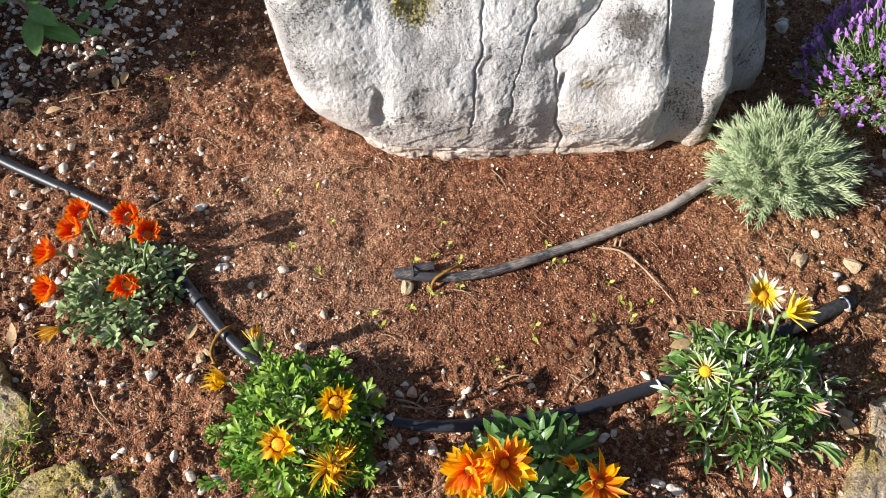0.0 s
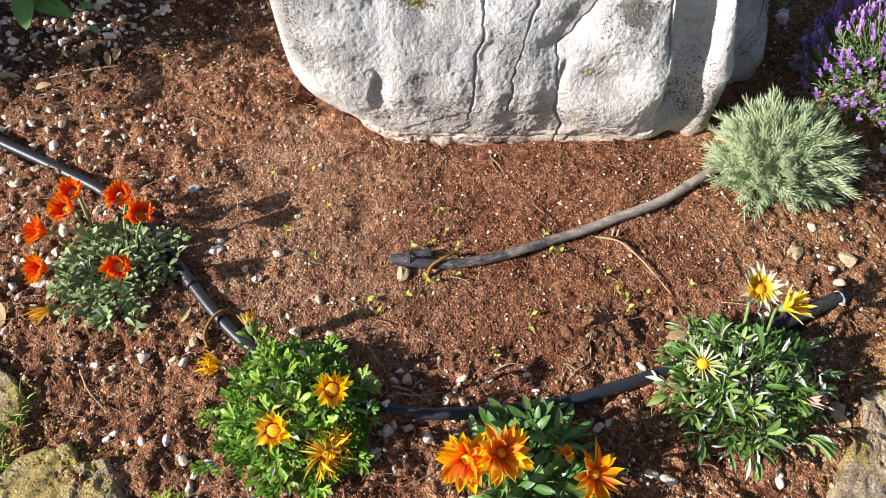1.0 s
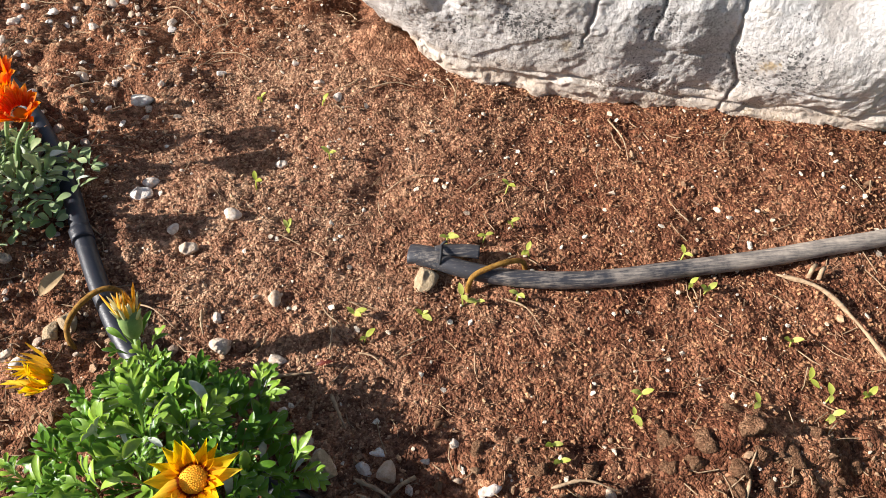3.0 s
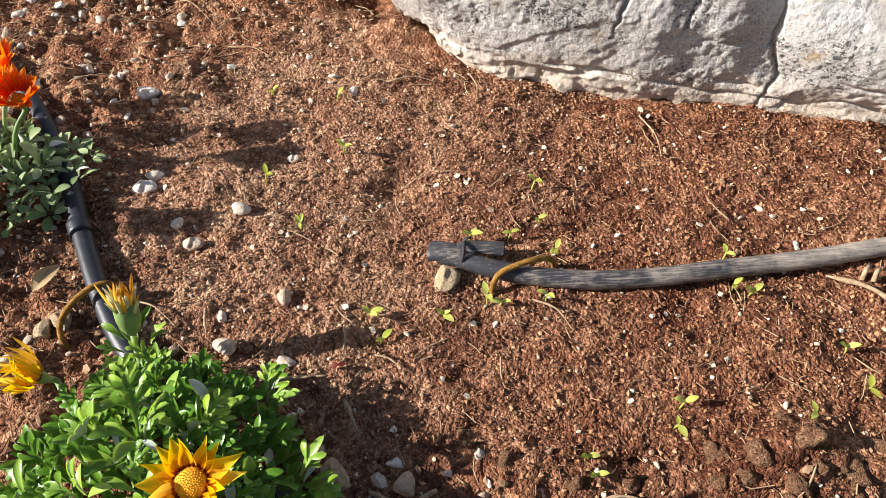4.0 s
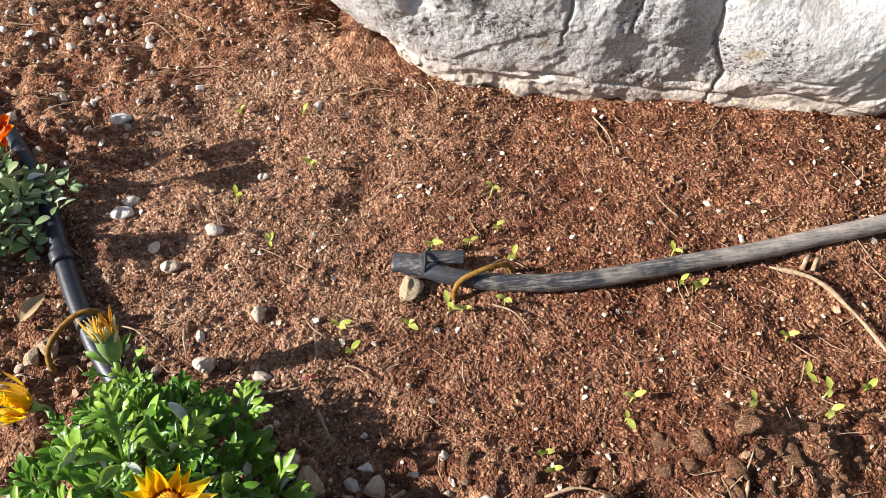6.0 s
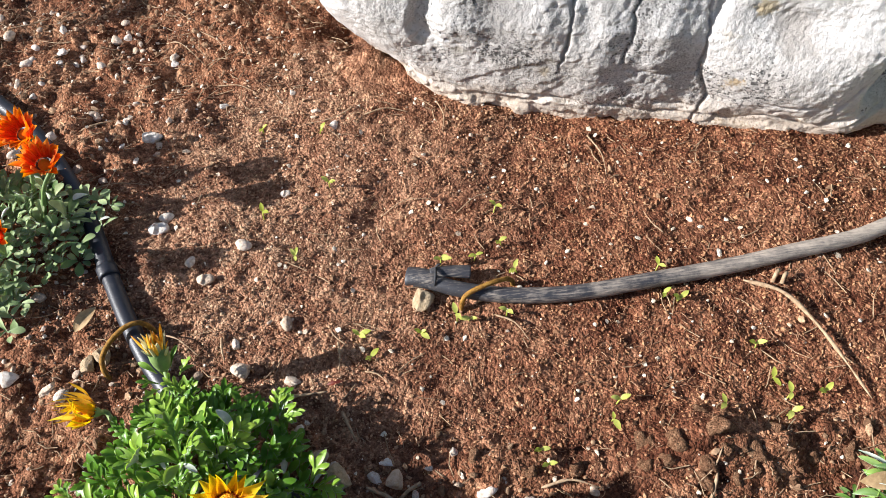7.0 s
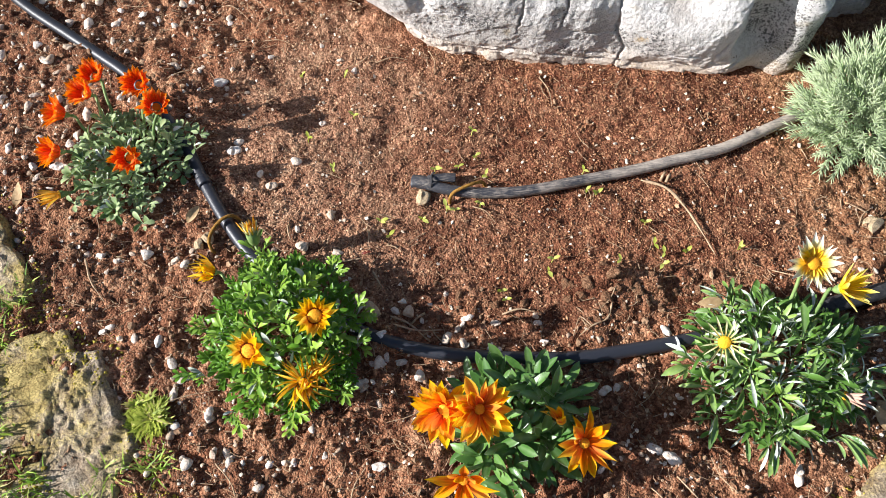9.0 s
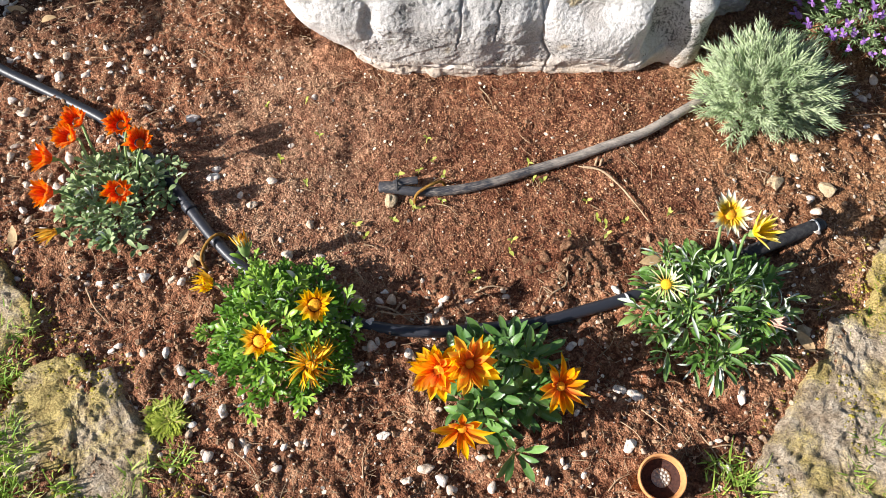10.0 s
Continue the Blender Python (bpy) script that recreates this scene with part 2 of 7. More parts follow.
def rock_material():
    m, nt, b, co = base("white limestone", 0.85, 0, 0.3)
    big = noise_tex(nt, co, 7, 5, 0.6, 0.4)
    mid = noise_tex(nt, co, 40, 5, 0.7)
    fine = noise_tex(nt, co, 260, 4, 0.7)
    col = ramp(nt, big, [(0.30, (0.61, 0.585, 0.565)), (0.5, (0.715, 0.697, 0.687)), (0.7, (0.775, 0.77, 0.772))])
    # grey weathering in patches, broken up by grain
    cloud = noise_tex(nt, co, 8.5, 5, 0.62, 0.3)
    g = math_node(nt, "ADD", cloud, math_node(nt, "MULTIPLY", math_node(nt, "SUBTRACT", fine, 0.5), 0.55))
    grey = ramp(nt, g, [(0.43, (0, 0, 0)), (0.66, (1, 1, 1))])
    col = mix(nt, math_node(nt, "MULTIPLY", grey, 0.55), col, (0.35, 0.325, 0.305))
    # fine dark speckle, thickest in the same patches
    sp = math_node(nt, "ADD", noise_tex(nt, co, 520, 3, 0.7), math_node(nt, "MULTIPLY", math_node(nt, "SUBTRACT", cloud, 0.54), 0.9))
    speck = ramp(nt, sp, [(0.52, (0, 0, 0)), (0.63, (1, 1, 1))])
    col = mix(nt, math_node(nt, "MULTIPLY", speck, 0.6), col, (0.19, 0.18, 0.17))
    # black lichen dots, crowded in places
    where = noise_tex(nt, co, 9, 5, 0.65, 0.3)
    spot = 0.0
    for scale, reach in ((260, 0.75), (620, 1.0)):
        cell = nt.nodes.new("ShaderNodeSeparateColor")
        nt.links.new(voronoi(nt, co, scale, "F1", "Color"), cell.inputs[0])
        size = math_node(nt, "MULTIPLY", math_node(nt, "SUBTRACT", where, 0.485, True), math_node(nt, "MULTIPLY", math_node(nt, "POWER", cell.outputs[0], 4.0), reach * 8))
        edge = math_node(nt, "ADD", voronoi(nt, co, scale), math_node(nt, "MULTIPLY", math_node(nt, "SUBTRACT", fine, 0.5), 0.9))
        spot = math_node(nt, "MAXIMUM", spot, math_node(nt, "LESS_THAN", edge, size))
    col = mix(nt, math_node(nt, "MULTIPLY", spot, 0.85), col, (0.06, 0.058, 0.056))
    dust = ramp(nt, noise_tex(nt, co, 170, 4, 0.75), [(0.34, (0.70, 0.685, 0.67)), (0.52, (1, 1, 1)), (0.7, (1.08, 1.08, 1.08))])
    col = mix(nt, 0.55, col, dust, "MULTIPLY")
    # ochre stains, brown and grey spots, and earth splashed on the foot
    rust = ramp(nt, noise_tex(nt, co, 16, 3, 0.6), [(0.66, (0, 0, 0)), (0.76, (1, 1, 1))])
    col = mix(nt, math_node(nt, "MULTIPLY", rust, 0.5), col, (0.42, 0.31, 0.14))
    # the grey spot at (0.445, 0.14) paints the hollow's shade into the colour
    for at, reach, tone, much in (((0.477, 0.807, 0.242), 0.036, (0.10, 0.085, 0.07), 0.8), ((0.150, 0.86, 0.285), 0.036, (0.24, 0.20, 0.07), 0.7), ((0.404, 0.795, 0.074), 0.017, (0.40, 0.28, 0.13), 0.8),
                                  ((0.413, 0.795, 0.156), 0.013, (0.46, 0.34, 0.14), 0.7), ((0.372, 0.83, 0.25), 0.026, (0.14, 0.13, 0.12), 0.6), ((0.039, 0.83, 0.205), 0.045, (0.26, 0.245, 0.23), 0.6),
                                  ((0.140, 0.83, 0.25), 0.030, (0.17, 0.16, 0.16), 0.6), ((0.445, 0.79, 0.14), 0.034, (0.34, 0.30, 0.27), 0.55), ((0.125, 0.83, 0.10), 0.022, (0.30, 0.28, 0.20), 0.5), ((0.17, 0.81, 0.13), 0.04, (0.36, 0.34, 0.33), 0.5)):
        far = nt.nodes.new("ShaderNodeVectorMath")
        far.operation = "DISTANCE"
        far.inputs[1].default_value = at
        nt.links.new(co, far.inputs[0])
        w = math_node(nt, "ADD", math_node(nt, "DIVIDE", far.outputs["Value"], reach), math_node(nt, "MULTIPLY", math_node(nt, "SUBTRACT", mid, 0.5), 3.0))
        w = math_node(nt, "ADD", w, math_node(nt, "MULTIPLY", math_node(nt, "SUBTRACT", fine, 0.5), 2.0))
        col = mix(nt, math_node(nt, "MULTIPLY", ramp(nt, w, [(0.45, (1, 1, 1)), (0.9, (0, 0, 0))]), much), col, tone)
    sep = nt.nodes.new("ShaderNodeSeparateXYZ")
    nt.links.new(co, sep.inputs[0])
    z = math_node(nt, "ADD", sep.outputs[2], math_node(nt, "MULTIPLY", math_node(nt, "SUBTRACT", mid, 0.5), 0.07))
    splash = ramp(nt, z, [(0.0, (1, 1, 1)), (0.05, (0, 0, 0))])
    col = mix(nt, math_node(nt, "MULTIPLY", splash, 0.6), col, (0.58, 0.45, 0.32))
    low = ramp(nt, z, [(0.02, (1.0, 0.96, 0.91)), (0.20, (1, 1, 1))])
    col = mix(nt, 1.0, col, low, "MULTIPLY")
    nt.links.new(col, b.inputs["Base Color"])
    h = math_node(nt, "ADD", math_node(nt, "MULTIPLY", mid, 0.3), math_node(nt, "MULTIPLY", fine, 0.7))
    h = math_node(nt, "SUBTRACT", h, math_node(nt, "MULTIPLY", spot, 0.12))
    bump(nt, b, h, 0.8, 0.0055)
    return m


def edging_material():
    m, nt, b, co = base("mossy edging stone", 0.92, 0, 0.2)
    mid = noise_tex(nt, co, 45, 5, 0.7)
    fine = noise_tex(nt, co, 300, 4, 0.7)
    col = ramp(nt, mid, [(0.32, (0.28, 0.20, 0.13)), (0.5, (0.50, 0.40, 0.29)), (0.68, (0.68, 0.58, 0.46))])
    g = math_node(nt, "ADD", noise_tex(nt, co, 11, 4, 0.6), math_node(nt, "MULTIPLY", math_node(nt, "SUBTRACT", fine, 0.5), 0.3))
    g = math_node(nt, "ADD", g, math_node(nt, "MULTIPLY", math_node(nt, "SUBTRACT", piece(nt), 0.4), 0.10))
    moss = ramp(nt, g, [(0.43, (0, 0, 0)), (0.58, (1, 1, 1))])
    green = ramp(nt, mid, [(0.32, (0.33, 0.235, 0.065)), (0.68, (0.66, 0.51, 0.15))])
    col = mix(nt, math_node(nt, "MULTIPLY", moss, 0.8), col, green)
    speck = ramp(nt, fine, [(0.36, (0.35, 0.32, 0.28)), (0.6, (1.25, 1.25, 1.22))])
    nt.links.new(mix(nt, 0.8, col, speck, "MULTIPLY"), b.inputs["Base Color"])
    bump(nt, b, math_node(nt, "ADD", mid, math_node(nt, "MULTIPLY", fine, 0.9)), 1.0, 0.0055)
    return m


def pipe_material(name, dark, dust, amount, along=None):
    m, nt, b, co = base(name, 0.48, 0, 0.5)
    n = noise_tex(nt, co, 38, 5, 0.7)
    streak = nt.nodes.new("ShaderNodeMapping")
    streak.vector_type = "TEXTURE"
    streak.inputs["Rotation"].default_value, streak.inputs["Scale"].default_value = (0, 0, radians(9)), (9.0, 0.8, 0.8)
    nt.links.new(co, streak.inputs["Vector"])
    f = noise_tex(nt, streak.outputs[0], 520, 4, 0.7)
    g = math_node(nt, "ADD", math_node(nt, "MULTIPLY", n, 0.5), math_node(nt, "MULTIPLY", f, 0.5))
    if along:
        sep = nt.nodes.new("ShaderNodeSeparateXYZ")
        nt.links.new(co, sep.inputs[0])
        run = math_node(nt, "DIVIDE", math_node(nt, "SUBTRACT", sep.outputs[0], along[0]), along[1] - along[0], True)
        g = math_node(nt, "ADD", g, math_node(nt, "MULTIPLY", math_node(nt, "SUBTRACT", run, 1.0), 0.20))
    d = ramp(nt, g, [(0.62 - amount * 0.4, (0, 0, 0)), (0.86 - amount * 0.4, (1, 1, 1))])
    nt.links.new(mix(nt, math_node(nt, "MULTIPLY", d, 0.85), dark, dust), b.inputs["Base Color"])
    rr = nt.nodes.new("ShaderNodeMapRange")
    rr.inputs["To Min"].default_value, rr.inputs["To Max"].default_value = 0.42, 0.88
    nt.links.new(d, rr.inputs["Value"])
    nt.links.new(rr.outputs[0], b.inputs["Roughness"])
    bump(nt, b, f, 0.25, 0.001)
    return m


def rust_material():
    m, nt, b, co = base("rusty wire", 0.85, 0.1, 0.3)
    nt.links.new(ramp(nt, noise_tex(nt, co, 300, 4, 0.7), [(0.3, (0.13, 0.06, 0.015)), (0.55, (0.33, 0.17, 0.03)), (0.75, (0.42, 0.25, 0.06))]), b.inputs["Base Color"])
    bump(nt, b, noise_tex(nt, co, 700, 3, 0.7), 0.6, 0.0006)
    return m


def leaf_material(name, lo, hi, rough=0.5, through=0.25, vein=None, fuzz=0.0):
    m, nt, b, co = base(name, rough, 0, 0.35)
    r = piece(nt)
    c = ramp(nt, r, [(0.0, lo), (1.0, hi)])
    n = ramp(nt, noise_tex(nt, co, 120, 3, 0.6), [(0.3, (0.72, 0.75, 0.7)), (0.7, (1.2, 1.15, 1.1))])
    c = mix(nt, 1.0, c, n, "MULTIPLY")
    if vein:
        sep = nt.nodes.new("ShaderNodeSeparateXYZ")
        nt.links.new(co, sep.inputs[0])
        v = ramp(nt, math_node(nt, "ABSOLUTE", sep.outputs[0]), [(0.0004, (1, 1, 1)), (0.0012, (0, 0, 0))])
        c = mix(nt, math_node(nt, "MULTIPLY", v, 0.45), c, vein)
    nt.links.new(c, b.inputs["Base Color"])
    if fuzz:
        b.inputs["Sheen Weight"].default_value = fuzz
    if through:
        out = nt.nodes["Material Output"]
        t = nt.nodes.new("ShaderNodeBsdfTranslucent")
        nt.links.new(mix(nt, 0.6, c, (0.55, 0.75, 0.08), "MIX"), t.inputs["Color"])
        s = nt.nodes.new("ShaderNodeMixShader")
        s.inputs[0].default_value = through
        nt.links.new(b.outputs[0], s.inputs[1])
        nt.links.new(t.outputs[0], s.inputs[2])
        nt.links.new(s.outputs[0], out.inputs["Surface"])
    bump(nt, b, noise_tex(nt, co, 500, 2, 0.6), 0.25, 0.0008)
    return m


def petal_material(name, stops, length, stripe=None, through=0.25):
    """Colour runs along the petal from its foot; an optional darker stripe follows the midrib."""
    m, nt, b, co = base(name, 0.6, 0, 0.12)
    sep = nt.nodes.new("ShaderNodeSeparateXYZ")
    nt.links.new(co, sep.inputs[0])
    y = math_node(nt, "DIVIDE", sep.outputs[1], length)
    streak = nt.nodes.new("ShaderNodeMapping")
    streak.inputs["Scale"].default_value = (900, 40, 40)
    nt.links.new(co, streak.inputs["Vector"])
    st = noise_tex(nt, streak.outputs[0], 1.0, 2, 0.5)
    y = math_node(nt, "ADD", y, math_node(nt, "MULTIPLY", math_node(nt, "SUBTRACT", st, 0.5), 0.10))
    c = ramp(nt, y, stops)
    if stripe:
        w = ramp(nt, math_node(nt, "ABSOLUTE", sep.outputs[0]), [(0.0010, (1, 1, 1)), (0.0026, (0, 0, 0))])
        k = math_node(nt, "MULTIPLY", w, ramp(nt, y, [(0.55, (1, 1, 1)), (0.9, (0, 0, 0))]))
        c = mix(nt, math_node(nt, "MULTIPLY", k, 0.8), c, stripe)
    c = mix(nt, 1.0, c, ramp(nt, st, [(0.3, (0.85, 0.82, 0.8)), (0.6, (1.05, 1.05, 1.05))]), "MULTIPLY")
    c = hue_jitter(nt, c, piece(nt), 0.12, 0.05, 0.006)
    nt.links.new(c, b.inputs["Base Color"])
    out = nt.nodes["Material Output"]
    t = nt.nodes.new("ShaderNodeBsdfTranslucent")
    nt.links.new(c, t.inputs["Color"])
    s = nt.nodes.new("ShaderNodeMixShader")
    s.inputs[0].default_value = through
    nt.links.new(b.outputs[0], s.inputs[1])
    nt.links.new(t.outputs[0], s.inputs[2])
    nt.links.new(s.outputs[0], out.inputs["Surface"])
    bump(nt, b, st, 0.4, 0.0008)
    return m


def simple(name, lo, hi, scale=200, rough=0.7, bump_d=0.001):
    m, nt, b, co = base(name, rough, 0, 0.3)
    nt.links.new(ramp(nt, noise_tex(nt, co, scale, 4, 0.65), [(0.3, lo), (0.7, hi)]), b.inputs["Base Color"])
    bump(nt, b, noise_tex(nt, co, scale * 2, 3, 0.6), 0.5, bump_d)
    return m


def blade_material(name, lo, hi):
    m, nt, b, co = base(name, 0.55, 0, 0.3)
    c = ramp(nt, island(nt), [(0.0, lo), (0.8, hi), (1.0, (0.45, 0.36, 0.14))])
    nt.links.new(c, b.inputs["Base Color"])
    out = nt.nodes["Material Output"]
    t = nt.nodes.new("ShaderNodeBsdfTranslucent")
    nt.links.new(c, t.inputs["Color"])
    s = nt.nodes.new("ShaderNodeMixShader")
    s.inputs[0].default_value = 0.3
    nt.links.new(b.outputs[0], s.inputs[1])
    nt.links.new(t.outputs[0], s.inputs[2])
    nt.links.new(s.outputs[0], out.inputs["Surface"])
    return m


SOIL = soil_material()
CRUMB = crumb_material("soil crumbs", (0.19, 0.076, 0.042), (0.67, 0.385, 0.215), 0.95, ((0.34, 0.185, 0.115), (0.76, 0.54, 0.36)))
CLOD = crumb_material("earth clods", (0.16, 0.085, 0.048), (0.60, 0.40, 0.25))
FIBRE = crumb_material("coir fibres", (0.22, 0.10, 0.06), (0.58, 0.36, 0.22))
GRIT = crumb_material("pale grit", (0.78, 0.62, 0.46), (0.97, 0.90, 0.76), 0.8)
PEBBLE = pebble_material()
TAN_STONE = plain_stone_material("tan stone", (0.45, 0.32, 0.18), (0.68, 0.53, 0.34))
ROCK = rock_material()
EDGING = edging_material()
PIPE_NEW = pipe_material("black polyethylene", (0.026, 0.028, 0.037), (0.13, 0.12, 0.115), 0.10)
PIPE_OLD = pipe_material("weathered grey polyethylene", (0.045, 0.045, 0.052), (0.56, 0.47, 0.38), 0.72, (0.10, 0.46))
SLEEVE = simple("dusty black sleeve", (0.014, 0.014, 0.017), (0.07, 0.066, 0.064), 180, 0.75)
RUBBER = simple("black tie", (0.02, 0.02, 0.022), (0.05, 0.05, 0.055), 300, 0.6)
CABLE_TIE = simple("clear cable tie", (0.55, 0.55, 0.55), (0.75, 0.75, 0.75), 200, 0.4)
RUST = rust_material()
TWIG = simple("dry twig", (0.26, 0.16, 0.09), (0.55, 0.40, 0.25), 250, 0.85)
DRY_LEAF = simple("dry leaf", (0.34, 0.21, 0.10), (0.58, 0.41, 0.22), 140, 0.75)
RED_BITS = simple("red plastic scrap", (0.07, 0.012, 0.008), (0.17, 0.03, 0.016), 200, 0.5)
CLAY = simple("terracotta", (0.50, 0.22, 0.08), (0.66, 0.34, 0.13), 160, 0.8)
POT_INSIDE = simple("dark compost", (0.03, 0.014, 0.012), (0.09, 0.04, 0.03), 260, 0.9, 0.003)
MINERAL = simple("chalky crust", (0.30, 0.26, 0.22), (0.62, 0.58, 0.52), 320, 0.9, 0.002)
GREEN_BRIGHT = leaf_material("bright green leaf", (0.085, 0.24, 0.018), (0.46, 0.66, 0.09), 0.34, 0.33, (0.30, 0.45, 0.12))
GREEN_GREY = leaf_material("felted grey-green leaf", (0.13, 0.235, 0.065), (0.45, 0.55, 0.27), 0.6, 0.18, None, 0.4)
GREEN_DARK = leaf_material("dark green leaf", (0.055, 0.145, 0.032), (0.17, 0.32, 0.075), 0.3, 0.15, (0.22, 0.34, 0.15))
GREEN_MID = leaf_material("green leaf", (0.07, 0.175, 0.028), (0.37, 0.53, 0.13), 0.4, 0.2, (0.30, 0.42, 0.2))
FELT = leaf_material("white felted underside", (0.50, 0.56, 0.47), (0.66, 0.70, 0.62), 0.85, 0.0)
SEED_GREEN = leaf_material("seed leaf", (0.50, 0.53, 0.09), (0.74, 0.74, 0.22), 0.45, 0.35)
SILVER = leaf_material("silver-green needles", (0.38, 0.50, 0.26), (0.68, 0.76, 0.51), 0.7, 0.25, None, 0.3)
LAV_LEAF = leaf_material("lavender leaf", (0.20, 0.30, 0.12), (0.40, 0.50, 0.26), 0.7, 0.15)
LAV_BUD = leaf_material("purple lavender flower", (0.24, 0.10, 0.40), (0.56, 0.32, 0.72), 0.6, 0.0)
LAV_BRACT = petal_material("violet bract", [(0.0, (0.34, 0.15, 0.56)), (1.0, (0.62, 0.38, 0.82))], 0.02)
SHRUB_LEAF = leaf_material("broad green leaf", (0.10, 0.24, 0.06), (0.20, 0.38, 0.11), 0.45, 0.2, (0.28, 0.42, 0.18))
BARK = simple("brown bark", (0.20, 0.13, 0.08), (0.36, 0.25, 0.16), 120, 0.9)
STALK = leaf_material("green stalk", (0.14, 0.24, 0.07), (0.26, 0.36, 0.13), 0.55, 0.0)
DISC = simple("orange flower centre", (0.90, 0.38, 0.015), (0.96, 0.56, 0.03), 500, 0.7)
DISC_YELLOW = simple("yellow flower centre", (0.70, 0.38, 0.01), (0.9, 0.58, 0.03), 500, 0.7)
P_RED = petal_material("orange-red petal", [(0.0, (0.55, 0.06, 0.008)), (0.25, (0.94, 0.17, 0.008)), (0.55, (0.96, 0.31, 0.012)), (0.75, (0.96, 0.50, 0.03))], 0.034, (0.92, 0.12, 0.006), 0.4)
P_YELLOW = petal_material("yellow-orange petal", [(0.0, (0.20, 0.03, 0.005)), (0.08, (0.32, 0.05, 0.006)), (0.13, (0.94, 0.52, 0.010)), (0.6, (0.96, 0.64, 0.015)), (1.0, (0.96, 0.72, 0.03))], 0.020, None, 0.48)
P_ORANGE = petal_material("orange and yellow striped petal", [(0.0, (0.40, 0.04, 0.004)), (0.2, (0.93, 0.26, 0.006)), (0.5, (0.96, 0.47, 0.010)), (1.0, (0.96, 0.64, 0.02))], 0.042, (0.92, 0.17, 0.004), 0.45)
P_GOLD = petal_material("golden petal", [(0.0, (0.60, 0.10, 0.006)), (0.2, (0.94, 0.40, 0.010)), (0.6, (0.95, 0.66, 0.015)), (1.0, (0.95, 0.72, 0.02))], 0.042, (0.92, 0.24, 0.005), 0.42)
P_WHITE = petal_material("white petal with yellow foot", [(0.0, (0.85, 0.50, 0.02)), (0.30, (0.88, 0.62, 0.05)), (0.5, (0.88, 0.80, 0.45)), (0.75, (0.88, 0.86, 0.76))], 0.032)
P_LEMON = petal_material("lemon petal", [(0.0, (0.85, 0.50, 0.02)), (0.6, (0.9, 0.66, 0.05)), (1.0, (0.9, 0.78, 0.30))], 0.032)
P_FADED = petal_material("faded cream petal", [(0.0, (0.75, 0.52, 0.06)), (0.4, (0.68, 0.66, 0.34)), (1.0, (0.74, 0.74, 0.52))], 0.034)
P_WILT = petal_material("wilted orange petal", [(0.0, (0.70, 0.32, 0.02)), (0.5, (0.90, 0.54, 0.04)), (1.0, (0.78, 0.38, 0.06))], 0.034)
GRASS = blade_material("lawn grass", (0.16, 0.30, 0.03), (0.46, 0.60, 0.10))
MOSS = crumb_material("moss", (0.20, 0.16, 0.025), (0.52, 0.44, 0.08))
EARTH_LUMP = lump_material()

# ---- building blocks ----


def lattice(ix, iy, seed):
    n = (ix.astype(np.int64) * 374761393 + iy.astype(np.int64) * 668265263 + seed * 974634777) & 0xFFFFFFFF
    n = ((n ^ (n >> 13)) * 1274126177) & 0xFFFFFFFF
    return ((n ^ (n >> 16)) & 0xFFFF) / 65535.0


def value_noise(x, y, seed=0):
    x, y = np.asarray(x, float), np.asarray(y, float)
    ix, iy = np.floor(x), np.floor(y)
    fx, fy = x - ix, y - iy
    fx, fy = fx * fx * (3 - 2 * fx), fy * fy * (3 - 2 * fy)
    a, b = lattice(ix, iy, seed), lattice(ix + 1, iy, seed)
    c, d = lattice(ix, iy + 1, seed), lattice(ix + 1, iy + 1, seed)
    return (a + (b - a) * fx) * (1 - fy) + (c + (d - c) * fx) * fy - 0.5


def fbm(x, y, octaves=4, gain=0.5, seed=0):
    total, amp = 0.0, 1.0
    for k in range(octaves):
        total = total + amp * value_noise(x * 2 ** k + 17.3 * k, y * 2 ** k - 9.1 * k, seed + k)
        amp *= gain
    return total


def cells(x, y, seed=0):
    """Distance to the nearest of scattered points, one in each unit cell, and that point's own random number."""
    x, y = np.asarray(x, float), np.asarray(y, float)
    ix, iy = np.floor(x), np.floor(y)
    best, own = np.full(x.shape, 9.0), np.zeros(x.shape)
    for i in (-1, 0, 1):
        for j in (-1, 0, 1):
            px = ix + i + lattice(ix + i, iy + j, seed)
            py = iy + j + lattice(ix + i, iy + j, seed + 1)
            d = np.hypot(px - x, py - y)
            own = np.where(d < best, lattice(ix + i, iy + j, seed + 2), own)
            best = np.minimum(best, d)
    return best, own


def smooth(a, b, v):
    t = np.clip((np.asarray(v, float) - a) / (b - a), 0, 1)
    return t * t * (3 - 2 * t)


def bump_at(x, y, cx, cy, r, stretch=1.0):
    return np.exp(-(((x - cx) / (r * stretch)) ** 2 + ((y - cy) / r) ** 2))


def bed_mask(x, y):
    """1 in the raked seed bed, 0 in the rough earth round it."""
    d = np.hypot((x - 0.21) / 0.49, (y - 0.67) / 0.31) + 0.35 * fbm(x * 9, y * 9, 3, 0.5, 40)
    return 1 - smooth(0.84, 1.08, d)


def inner(x, y, w):
    """1 over the finely laid earth, falling to 0 within w metres outside it."""
    out = np.maximum(np.maximum(-0.71 - x, x - 1.11), np.maximum(0.03 - y, y - 1.39))
    return 1 - smooth(0, w, out)


